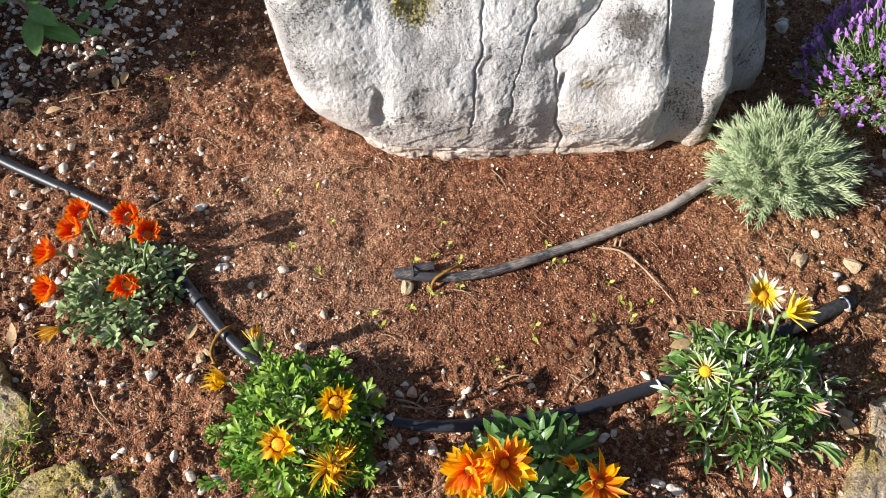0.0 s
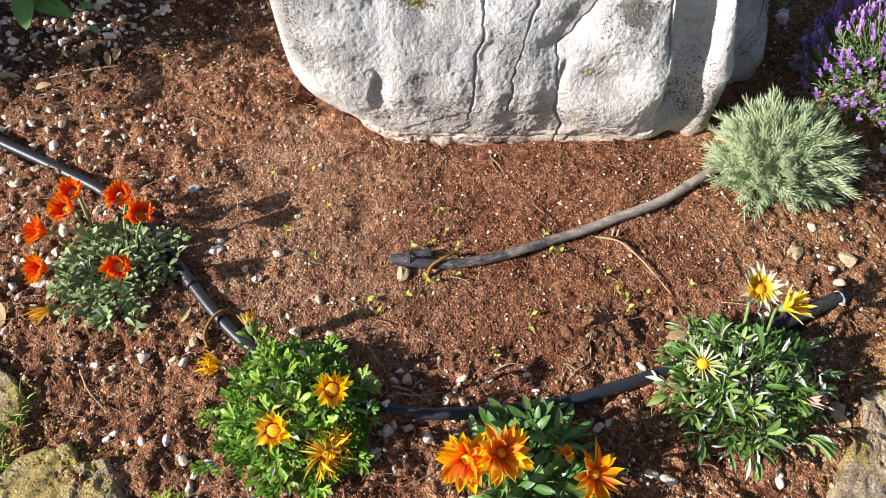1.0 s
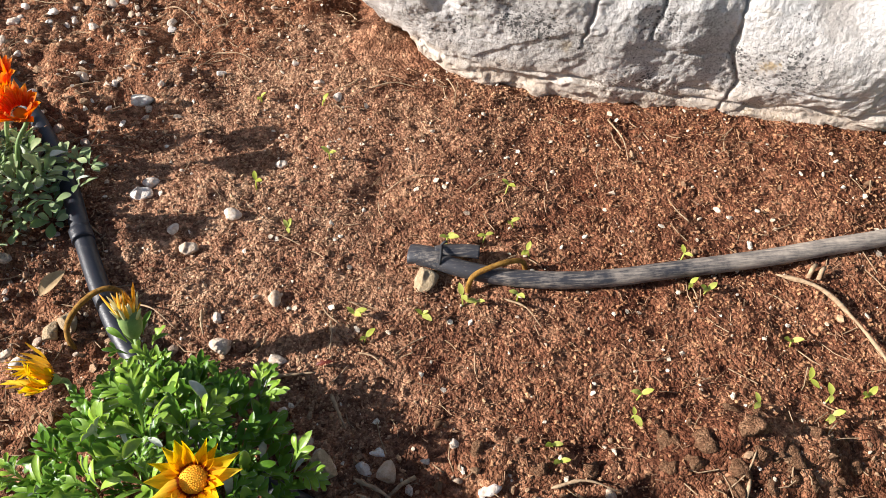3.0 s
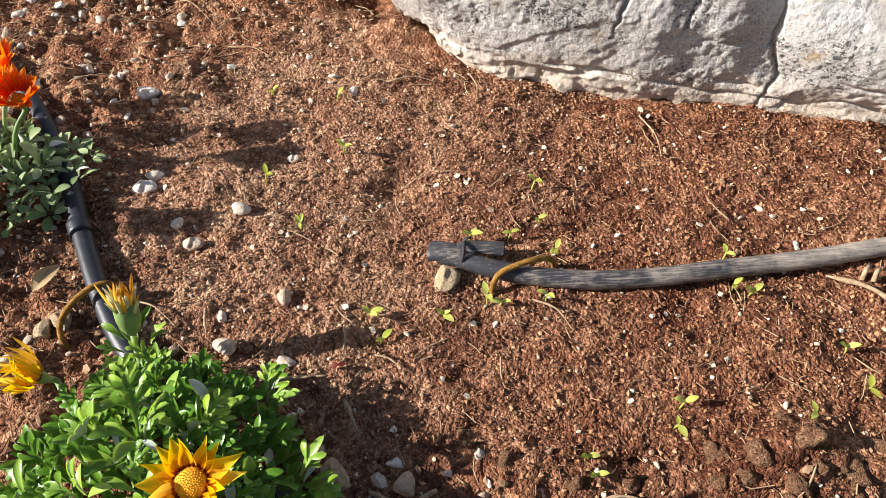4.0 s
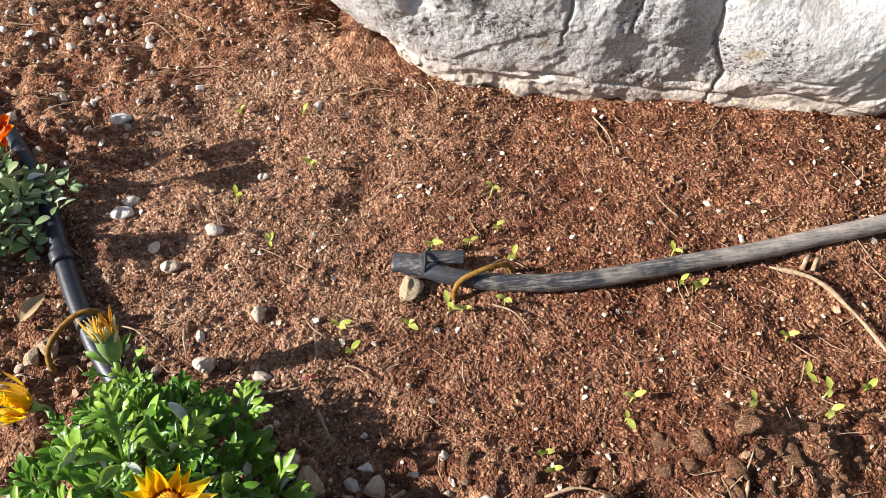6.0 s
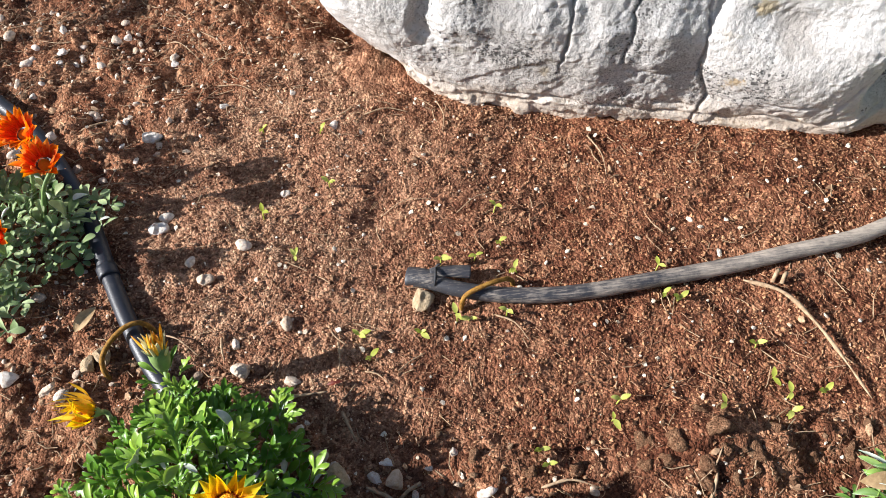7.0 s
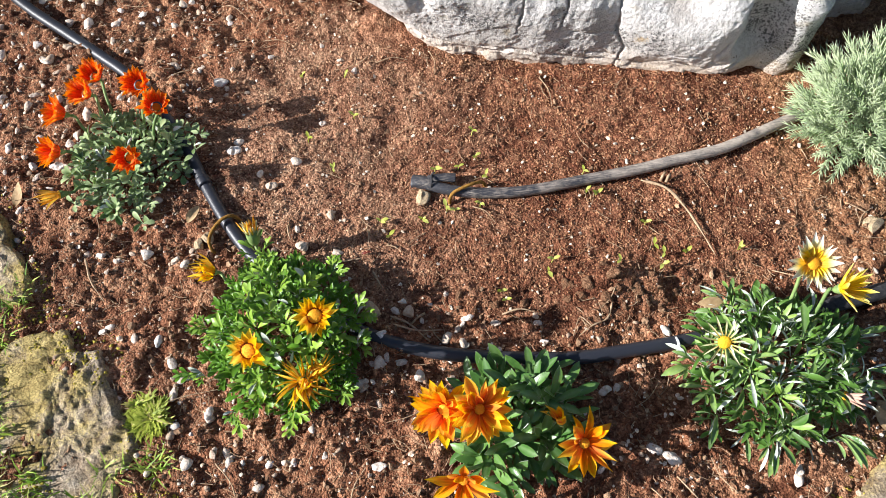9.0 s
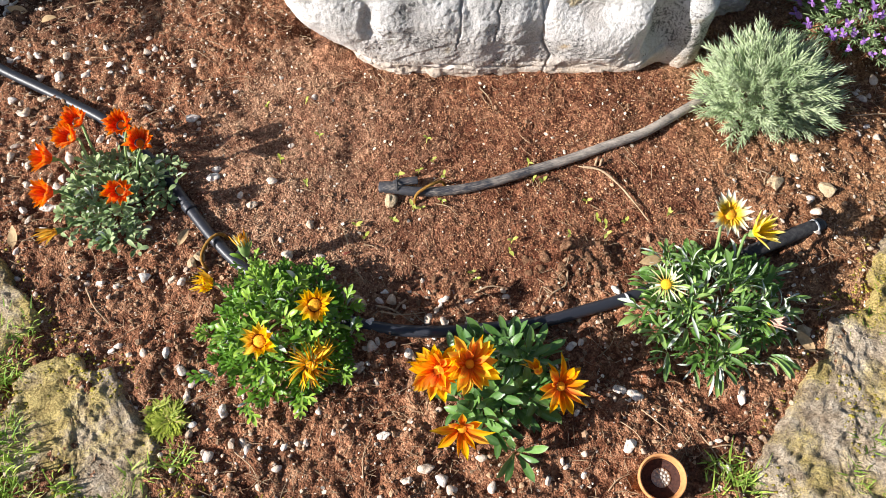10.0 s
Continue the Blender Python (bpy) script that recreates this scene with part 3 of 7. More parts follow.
def ground_low(x, y):
    """The broad lie of the earth."""
    x, y = np.asarray(x, float), np.asarray(y, float)
    h = 0.010 * fbm(x * 5, y * 5, 2, 0.5, 3)
    h = h + 0.024 * bump_at(x, y, 0.352, 0.437, 0.030, 1.2) + 0.012 * bump_at(x, y, 0.30, 0.425, 0.030, 1.3)
    h = h + 0.012 * bump_at(x, y, 0.40, 0.43, 0.02) + 0.012 * bump_at(x, y, 0.17, 0.41, 0.025, 2.0)
    h = h - 0.016 * bump_at(x, y, 0.17, 0.375, 0.028, 3.6)            # furrow beside the hose
    h = h - 0.012 * bump_at(x, y, 0.035, 0.675, 0.022) - 0.016 * bump_at(x, y, -0.02, 0.96, 0.03)
    h = h + 0.020 * bump_at(x, y, 0.01, 0.89, 0.02, 1.5) + 0.016 * bump_at(x, y, -0.16, 0.98, 0.06, 1.4)
    h = h + 0.020 * bump_at(x, y, 0.88, 0.80, 0.07, 1.3)              # loose heap under the lavender
    return h * inner(x, y, 0.5)


def ground_z(x, y):
    x, y = np.asarray(x, float), np.asarray(y, float)
    bed = bed_mask(x, y)
    h = ground_low(x, y)
    d1, r1 = cells(x * 30, y * 30, 11)
    d2, r2 = cells(x * 75, y * 75, 21)
    d3, r3 = cells(x * 160, y * 160, 31)
    clod = np.clip(1 - d1 * 1.5, 0, 1) ** 0.7 * (r1 > 0.45) * r1
    lump = np.clip(1 - d2 * 1.5, 0, 1) ** 0.7 * r2
    crumb = np.clip(1 - d3 * 1.5, 0, 1) ** 0.7 * r3
    rough = 0.010 * clod + 0.0065 * lump + 0.0026 * crumb + 0.013 * fbm(x * 22, y * 22, 4, 0.55, 5)
    fine = 0.0020 * lump * (r2 > 0.6) + 0.0016 * crumb + 0.008 * fbm(x * 17, y * 17, 3, 0.5, 6) + 0.0032 * fbm(x * 90, y * 90, 3, 0.65, 7)
    return h + (rough * (1 - bed) + fine * bed) * inner(x, y, 0.03)


def z_at(x, y):
    return float(ground_z(np.array([x]), np.array([y]))[0])


def z_low(x, y):
    return float(ground_low(np.array([x]), np.array([y]))[0])


def mesh_from(name, verts, faces, mats, mat_index=None, smooth_shade=True):
    me = bpy.data.meshes.new(name)
    me.from_pydata(np.asarray(verts).tolist(), [], np.asarray(faces).tolist() if isinstance(faces, np.ndarray) else faces)
    for m in mats if isinstance(mats, (list, tuple)) else [mats]:
        me.materials.append(m)
    me.polygons.foreach_set("use_smooth", [smooth_shade] * len(me.polygons))
    if mat_index is not None:
        me.polygons.foreach_set("material_index", mat_index)
    me.update()
    return me


def thing(name, x, y, z, label, category, group="", kind=""):
    e = new(name)
    e.matrix_basis = Matrix.Translation((x, y, z))
    e.empty_display_size = 0.02
    return tagged(e, label, category, group, kind)


def part(name, mesh, parent, m=None, label=""):
    ob = new(name, mesh)
    ob.parent = parent
    if m is not None:
        ob.matrix_basis = m
    return tagged(ob, label)


def spline(points, steps):
    """Evenly stepped Catmull-Rom curve through the points."""
    p = [Vector(q) for q in points]
    p = [p[0] * 2 - p[1]] + p + [p[-1] * 2 - p[-2]]
    out = []
    for i in range(1, len(p) - 2):
        a, b, c, d = p[i - 1:i + 3]
        for k in range(steps):
            t = k / steps
            out.append(0.5 * (2 * b + (c - a) * t + (2 * a - 5 * b + 4 * c - d) * t * t + (3 * b - a - 3 * c + d) * t ** 3))
    out.append(p[-2])
    return out


def tube(points, radius, sides=12, flat=None, cap=True, wobble=0.0, seed=1):
    """Vertices and faces of a round bar along the points; radius and flattening may be functions of 0..1 along it."""
    rnd = random.Random(seed)
    verts, faces = [], []
    n = len(points)
    for i, p in enumerate(points):
        t = (points[min(i + 1, n - 1)] - points[max(i - 1, 0)]).normalized()
        side = t.cross(Vector((0, 0, 1)))
        side = side.normalized() if side.length > 1e-4 else Vector((1, 0, 0))
        up = side.cross(t)
        s = i / (n - 1)
        r = radius(s) if callable(radius) else radius
        f = flat(s) if flat else 1.0
        for k in range(sides):
            a = 2 * math.pi * k / sides
            w = 1 + wobble * (rnd.random() - 0.5)
            verts.append(p + side * (math.cos(a) * r * w * (1 + 0.35 * (1 - f))) + up * (math.sin(a) * r * f * w))
    for i in range(n - 1):
        for k in range(sides):
            a, b = i * sides + k, i * sides + (k + 1) % sides
            faces.append((a, b, b + sides, a + sides))
    if cap:
        faces.append(tuple(range(sides - 1, -1, -1)))
        faces.append(tuple((n - 1) * sides + k for k in range(sides)))
    return [tuple(v) for v in verts], faces


def join(pieces):
    """Several (vertices, faces) in one."""
    verts, faces = [], []
    for v, f in pieces:
        o = len(verts)
        verts += v
        faces += [tuple(i + o for i in q) for q in f]
    return verts, faces


def ico(sub=1):
    bm = bmesh.new()
    bmesh.ops.create_icosphere(bm, subdivisions=sub, radius=1)
    v = np.array([q.co for q in bm.verts])
    f = np.array([[q.index for q in p.verts] for p in bm.faces])
    bm.free()
    return v, f


def lumpy(sub, squash, seed, amount=0.25, angular=0.0):
    """A pebble or lump: a ball pushed out of shape."""
    rnd = np.random.default_rng(seed)
    v, f = ico(sub)
    out = v.copy()
    for _ in range(7):
        d = rnd.normal(size=3)
        d /= np.linalg.norm(d)
        out += v * (amount * 0.5 * (rnd.random() - 0.5) * np.sin(v @ d * rnd.uniform(1.5, 4) + rnd.uniform(0, 6)))[:, None]
    if angular:
        for _ in range(9):
            d = rnd.normal(size=3)
            d /= np.linalg.norm(d)
            lim = rnd.uniform(0.6, 0.9)
            over = np.maximum(out @ d - lim, 0) * angular
            out -= over[:, None] * d
    return out * np.array([1.0, rnd.uniform(0.65, 0.9), squash]), f


def clod_shape(sub, seed, squash=0.75):
    """A crumbly clod: an angular lump set with knobs."""
    rnd = np.random.default_rng(seed)
    v, f = lumpy(sub, squash, seed, 0.9, 0.9)
    n = v / np.linalg.norm(v, axis=1)[:, None]
    for _ in range(70):
        d = rnd.normal(size=3)
        d /= np.linalg.norm(d)
        w = rnd.uniform(0.006, 0.05)
        v = v + n * (rnd.uniform(-0.10, 0.22) * np.exp(-(1 - n @ d) / w))[:, None]
    return v, f


def scatter_mesh(name, shapes, xy, size, mat, sink=0.3, seed=1, lift=0.0, round_edges=False):
    """Many small lumps lying on the ground, in one mesh."""
    rnd = np.random.default_rng(seed)
    z = ground_z(xy[:, 0], xy[:, 1])
    V, F, o = [], [], 0
    which = rnd.integers(0, len(shapes), len(xy))
    stretch = rnd.uniform(0.6, 1.25, (len(xy), 3))
    for i in range(len(xy)):
        v, f = shapes[which[i]]
        e = Euler(rnd.uniform(-0.5, 0.5, 2).tolist() + [rnd.uniform(0, 6.28)])
        v = (v * stretch[i]) @ np.array(e.to_matrix()).T * size[i]
        V.append(v + [xy[i, 0], xy[i, 1], z[i] + size[i] * (0.5 - sink) + lift])
        F.append(f + o)
        o += len(v)
    return mesh_from(name, np.vstack(V), np.vstack(F), mat, None, round_edges)

# ---- the large structure ----
def make_ground():
    """One sheet of earth: fine where the bed lies, ever coarser out to the horizon."""
    def axis(lo, hi, step):
        mid = list(np.arange(lo, hi + step / 2, step))
        out, d = [], step
        while (out[-1] if out else 0) < 400:
            d *= 1.35
            out.append((out[-1] if out else 0) + d)
        return np.array([lo - q for q in reversed(out)] + mid + [hi + q for q in out])
    xs, ys = axis(-0.72, 1.12, 0.0028), axis(0.02, 1.40, 0.0028)
    X, Y = np.meshgrid(xs, ys)
    Z = ground_z(X, Y)
    nx, ny = len(xs), len(ys)
    idx = np.arange(nx * ny).reshape(ny, nx)
    faces = np.stack([idx[:-1, :-1], idx[:-1, 1:], idx[1:, 1:], idx[1:, :-1]], -1).reshape(-1, 4)
    ob = new("ground", mesh_from("ground", np.stack([X, Y, Z], -1).reshape(-1, 3), faces, SOIL))
    tagged(ob, "reddish-brown garden earth, raked fine in the middle", "ground", kind="structure")


def make_rock():
    """The white boulder: a rounded block on an undercut foot, with deep vertical flutes and cracks."""
    plan = [(-0.060, 1.06), (-0.064, 0.945), (-0.038, 0.866), (0.03, 0.828), (0.10, 0.811), (0.20, 0.800), (0.30, 0.794), (0.39, 0.787), (0.48, 0.775), (0.535, 0.773),
            (0.585, 0.795), (0.625, 0.790), (0.648, 0.802), (0.662, 0.828), (0.678, 0.858), (0.70, 0.874), (0.735, 0.876), (0.768, 0.879), (0.790, 0.892), (0.802, 0.930), (0.80, 1.02), (0.765, 1.22), (0.60, 1.40), (0.30, 1.43), (0.02, 1.30)]
    ring_pts = spline([(*q, 0) for q in plan] + [(*plan[0], 0)], 24)[:-1]
    P = np.array([(q.x, q.y) for q in ring_pts])
    # even steps, finer along the front
    step = np.hypot(*(np.roll(P, -1, 0) - P).T) * np.where(P[:, 1] < 1.08, 1.0, 0.14)
    cum = np.concatenate([[0], np.cumsum(step)])
    want = np.linspace(0, cum[-1], 1040, endpoint=False)
    loop = np.vstack([P, P[:1]])
    bx, by = np.interp(want, cum, loop[:, 0]), np.interp(want, cum, loop[:, 1])
    tx, ty = np.roll(bx, -9) - np.roll(bx, 9), np.roll(by, -9) - np.roll(by, 9)
    ln = np.hypot(tx, ty)
    nx, ny = ty / ln, -tx / ln
    hs = np.concatenate([np.linspace(-0.05, 0.34, 300), 0.34 + 0.16 * np.sin(np.linspace(0.06, 1.0, 26) * math.pi / 2)])
    bx, Hh = np.meshgrid(bx, hs)
    by, nx, ny = np.broadcast_to(by, bx.shape), np.broadcast_to(nx, bx.shape), np.broadcast_to(ny, bx.shape)
    x = bx
    F = by < 1.1
    # profile: foot drawn in (most at the left), upright belly, leaning back above
    left = smooth(0.14, -0.06, x)
    d = -(0.010 + 0.020 * smooth(0.27, 0.12, x) + 0.055 * left) * (1 - smooth(-0.03, 0.15, Hh)) ** 1.2
    d -= 0.30 * np.clip(Hh - 0.13, 0, 1) * smooth(-0.05, 0.10, x) * smooth(0.80, 0.70, x) + 0.34 * np.clip(Hh - 0.03, 0, 1) * smooth(0.66, 0.76, x)

    def line(pts, wander=0.006, seed=60):
        """How far each place lies to the right of a line that runs up the face through (x, height) pairs."""
        hh, xx = [q[1] for q in pts], [q[0] for q in pts]
        return x - np.interp(Hh, hh, xx) - wander * fbm(Hh * 22 + seed, Hh * 0 + seed * 0.37, 4, 0.6, seed)

    def span(lo, hi, soft=0.02):
        return smooth(lo - soft, lo + soft, Hh) * (1 - smooth(hi - soft, hi + soft, Hh)) * F

    def crack(pts, width, depth, lo, hi, seed=60):
        """A thin split of uneven width."""
        w = width * (0.55 + 0.9 * smooth(-0.3, 0.35, fbm(Hh * 45 + seed, Hh * 0 + seed, 2, 0.5, seed + 3)))
        return -depth * np.exp(-(line(pts, 0.012, seed) / w) ** 2) * span(lo, hi, 0.012)

    def valley(pts, left, right, depth, lo, hi, seed=60):
        """A fold with a slope on either side."""
        q = line(pts, 0.012, seed)
        return -depth * np.where(q < 0, np.exp(-(q / left) ** 2), np.exp(-(q / right) ** 2)) * span(lo, hi)

    def shoulder(pts, width, depth, lo, hi, seed=60, edge=0.012, ends=0.02):
        """The face drops back to the right of a line, then comes out again."""
        q = line(pts, 0.016, seed) + 0.010 * fbm(x * 40, Hh * 40, 2, 0.5, seed + 7)
        return -depth * smooth(0, edge, q) * (1 - smooth(width * 0.35, width * 1.7, q)) * span(lo, hi, ends)

    def overhang(pts, out, reach, x_lo, x_hi):
        """A lip along a line across the face, cut back beneath."""
        xx, hh = [q[0] for q in pts], [q[1] for q in pts]
        q = Hh - np.interp(x, xx, hh) - 0.010 * fbm(x * 30, x * 0 + 3, 3, 0.5, 66)
        on = smooth(x_lo - 0.015, x_lo + 0.015, x) * (1 - smooth(x_hi - 0.015, x_hi + 0.015, x)) * F
        return out * np.where(q > 0, np.exp(-np.maximum(q, 0) / reach), np.exp(-(q / 0.005) ** 2)) * on

    def swell(x0, z0, rx, rz, h):
        return h * np.exp(-((x - x0) / rx) ** 2 - ((Hh - z0) / rz) ** 2) * F

    first = [(0.227, 0.08), (0.230, 0.124), (0.239, 0.208), (0.246, 0.285), (0.250, 0.5)]
    second = [(0.289, 0.07), (0.290, 0.09), (0.293, 0.172), (0.325, 0.262), (0.345, 0.34)]
    third = [(0.380, 0.0), (0.378, 0.04), (0.368, 0.10), (0.369, 0.155), (0.360, 0.196), (0.382, 0.229), (0.420, 0.275), (0.455, 0.34)]
    corner = [(0.536, 0.0), (0.528, 0.08), (0.524, 0.13), (0.536, 0.182), (0.528, 0.28), (0.52, 0.4)]
    # the deep hollow low on the flank, under a lip
    d += shoulder([(0.071, 0.08), (0.074, 0.17), (0.066, 0.22)], 0.022, 0.012, 0.100, 0.165, 61, 0.010, 0.018) + swell(0.125, 0.155, 0.030, 0.055, 0.010) + swell(0.04, 0.13, 0.035, 0.05, 0.006)
    d += overhang([(0.10, 0.030), (0.129, 0.046), (0.162, 0.074), (0.225, 0.100), (0.26, 0.102)], 0.0024, 0.024, 0.115, 0.245)
    # three splits, each with a face that steps back beside it
    d += shoulder(first, 0.024, 0.0042, 0.125, 0.24, 63) + crack(first, 0.0013, 0.008, 0.085, 0.5, 63)
    d += crack(second, 0.0011, 0.006, 0.085, 0.40, 64) + swell(0.262, 0.17, 0.022, 0.09, 0.005)
    d += valley(third, 0.030, 0.018, 0.0075, 0.03, 0.42, 65) + valley(third, 0.030, 0.016, 0.005, 0.19, 0.42, 66) + crack(third, 0.0016, 0.008, 0.01, 0.5, 65)
    d -= 0.018 * np.exp(-((x - 0.371 - 0.15 * (Hh - 0.155)) / 0.0042) ** 2 - ((Hh - 0.155) / 0.016) ** 2) * F
    # bellies with hollows between them
    d += swell(0.445, 0.215, 0.055, 0.045, 0.017) + swell(0.455, 0.085, 0.060, 0.040, 0.010) + swell(0.435, 0.143, 0.045, 0.016, -0.007) + swell(0.05, 0.22, 0.06, 0.06, 0.010)
    d += swell(0.33, 0.13, 0.022, 0.05, 0.006) + swell(0.175, 0.20, 0.05, 0.05, 0.010) + swell(0.16, 0.29, 0.04, 0.03, -0.010) + swell(0.30, 0.25, 0.04, 0.05, 0.008)
    # the corner, the shaded bay behind it, the pillar and the slab
    q = line(corner, 0.006, 67)
    d += -0.026 * smooth(0, 0.030, q) * (1 - smooth(0.040, 0.082, q)) * span(0.045, 0.5, 0.02)
    d += swell(0.505, 0.15, 0.024, 0.08, 0.006) + swell(0.628, 0.16, 0.030, 0.20, 0.016)
    d += crack([(0.530, 0.15), (0.534, 0.19), (0.524, 0.28), (0.52, 0.4)], 0.0028, 0.008, 0.18, 0.5, 68)
    d += crack([(0.70, 0.0), (0.722, 0.10), (0.742, 0.125), (0.758, 0.17)], 0.0020, 0.008, 0.07, 0.2, 69)
    d += crack([(0.517, 0.04), (0.519, 0.046), (0.526, 0.076), (0.527, 0.09)], 0.0022, 0.008, 0.046, 0.078, 71)
    d += 0.012 * fbm(x * 9 + 3, Hh * 7, 2, 0.5, 70) + 0.0032 * fbm(x * 26, Hh * 22, 2, 0.5, 75) + 0.0020 * fbm(x * 60, Hh * 55, 3, 0.5, 85) + 0.0012 * fbm(x * 190, Hh * 180, 2, 0.6, 80)
    d += swell(0.585, 0.0, 0.05, 0.04, 0.011)
    # small pits
    c1, r1 = cells(x * 85, Hh * 85, 31)
    d -= 0.0016 * np.clip(1 - c1 * 2.6, 0, 1) * (r1 > 0.90) * F
    # bedding splits low on the face, and a crumbly foot
    for pts, dep in (([(0.16, 0.03), (0.30, 0.022), (0.343, 0.017), (0.41, 0.012), (0.45, 0.02), (0.50, 0.012)], 0.0040), ([(0.25, 0.085), (0.31, 0.080), (0.36, 0.076), (0.40, 0.07)], 0.0016),
                     ([(0.53, 0.018), (0.571, 0.032), (0.62, 0.048), (0.662, 0.056), (0.70, 0.06)], 0.007), ([(0.43, 0.05), (0.47, 0.047), (0.50, 0.05)], 0.0025)):
        xx, hh = [q[0] for q in pts], [q[1] for q in pts]
        at = np.interp(x, xx, hh) + 0.008 * fbm(x * 24, x * 0 + xx[0], 3, 0.5, 91)
        on = smooth(xx[0] - 0.01, xx[0] + 0.02, x) * (1 - smooth(xx[-1] - 0.02, xx[-1] + 0.01, x)) * smooth(-0.30, 0.0, fbm(x * 16, x * 0 + hh[0] * 99, 2, 0.5, 95))
        d -= dep * np.exp(-((Hh - at) / np.where(Hh > at, 0.0030, 0.0016)) ** 2) * on * F
    foot = (1 - smooth(0.015, 0.055, Hh)) * F
    d -= (0.006 * smooth(-0.1, 0.25, fbm(x * 26, Hh * 60, 3, 0.5, 99)) + 0.008 * smooth(0.2, -0.05, x) * smooth(-0.1, 0.2, fbm(x * 55, Hh * 70, 3, 0.55, 101))) * foot
    x, y = bx + nx * d, by + ny * d
    # close the top
    k = np.sqrt(np.clip(1 - (np.clip(Hh - 0.34, 0, 1) / 0.163) ** 2, 0, 1))
    x, y = 0.37 + (x - 0.37) * k, 1.13 + (y - 1.13) * k
    z = Hh - 0.78 * np.clip(Hh - 0.21, 0, 1) * smooth(0.60, 0.74, x) + 0.03 * fbm(x * 5, y * 5, 2, 0.5, 55) * smooth(0.3, 0.5, Hh)
    nh, nt = x.shape
    V = np.vstack([np.stack([x, y, z], -1).reshape(-1, 3), [[0.37, 1.13, 0.505]]])
    idx = np.arange(nh * nt).reshape(nh, nt)
    r = np.roll(idx, -1, axis=1)
    faces = np.stack([idx[:-1], r[:-1], r[1:], idx[1:]], -1).reshape(-1, 4).tolist()
    faces += [(int(a), int(b), nh * nt) for a, b in zip(idx[-1], r[-1])]
    ROCK_FACE.append(V[:-1][(V[:-1, 1] < 1.0)])
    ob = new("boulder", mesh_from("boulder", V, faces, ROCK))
    tagged(ob, "big white limestone boulder, fluted, cracked and lichen-spotted, sunk in the earth", "boulder")


def edging_stone(name, cx, cy, a, b, turn, top, seed, label):
    """A flat natural stone with an irregular outline, rounded rim and pitted top."""
    n_r, n_t = 44, 150
    rr = np.concatenate([np.linspace(0, 1, n_r), [1.03, 1.04]])
    th = np.linspace(0, 2 * math.pi, n_t, endpoint=False)
    R, T = np.meshgrid(rr, th, indexing="ij")
    p = 2.0 / 3.4
    ex = np.sign(np.cos(T)) * np.abs(np.cos(T)) ** p
    ey = np.sign(np.sin(T)) * np.abs(np.sin(T)) ** p
    edge = 1 + 0.30 * fbm(np.cos(T) * 1.6 + seed, np.sin(T) * 1.6, 3, 0.5, seed) + 0.10 * fbm(np.cos(T) * 9 + seed, np.sin(T) * 9, 3, 0.6, seed + 9)
    u, v = a * ex * R * edge, b * ey * R * edge
    ct, st = math.cos(radians(turn)), math.sin(radians(turn))
    x, y = cx + u * ct - v * st, cy + u * st + v * ct
    drop = 1 - smooth(0.80 + 0.2 * fbm(np.cos(T) * 3 + seed, np.sin(T) * 3, 2, 0.5, seed + 5), 1.02, R) ** 1.6
    d1, r1 = cells(x * 70, y * 70, seed)
    pit = -0.0016 * np.clip(1 - d1 * 2.6, 0, 1) * (r1 > 0.82)
    d2, r2 = cells(x * 28, y * 28, seed + 4)
    pit = pit - 0.003 * np.clip(1 - d2 * 4.5, 0, 1) * (r2 > 0.95)
    z = (top + 0.03) * drop - 0.03 + (0.005 * fbm(x * 14, y * 14, 4, 0.6, seed + 1) + 0.006 * fbm(x * 90, y * 90, 3, 0.65, seed + 2) + pit) * drop
    V = np.stack([x, y, z], -1).reshape(-1, 3)
    idx = np.arange(V.shape[0]).reshape(R.shape)
    q = np.roll(idx, -1, axis=1)
    faces = np.stack([idx[:-1], idx[1:], q[1:], q[:-1]], -1).reshape(-1, 4)
    STONE_TOPS.append(V.reshape(R.shape + (3,)))
    ob = new(name, mesh_from(name, V, faces, EDGING))
    return tagged(ob, label, "edging stone", "stones edging the bed")


STONE_TOPS, ROCK_FACE = [], []
make_ground()
make_rock()
S = "rough beige edging stone with yellow-green moss, beside the lawn"
edging_stone("edging_stone", -0.56, 0.490, 0.155, 0.080, -54, 0.015, 3, S)
edging_stone("edging_stone", -0.352, 0.236, 0.140, 0.100, -54, 0.013, 8, "pitted grey-beige edging stone with moss round its rim")
edging_stone("edging_stone", -0.155, 0.072, 0.105, 0.072, -14, 0.018, 12, S)
edging_stone("edging_stone", 0.676, 0.148, 0.190, 0.086, 47, 0.017, 21, "large mossy edging stone, grey and ochre, beside the lawn")
edging_stone("edging_stone", 0.885, 0.350, 0.140, 0.088, 44, 0.020, 27, "ochre mossy edging stone in the shadow of a flower clump")

# ---- hoses ----
def hose(name, pts, r, mat, label, sides=18, **kw):
    p = spline(pts, 12)
    v, f = tube(p, r, sides, **kw)
    e = thing(name, 0, 0, 0, label, "garden hose")
    part("pipe", mesh_from("pipe", v, f, mat), e)
    return e


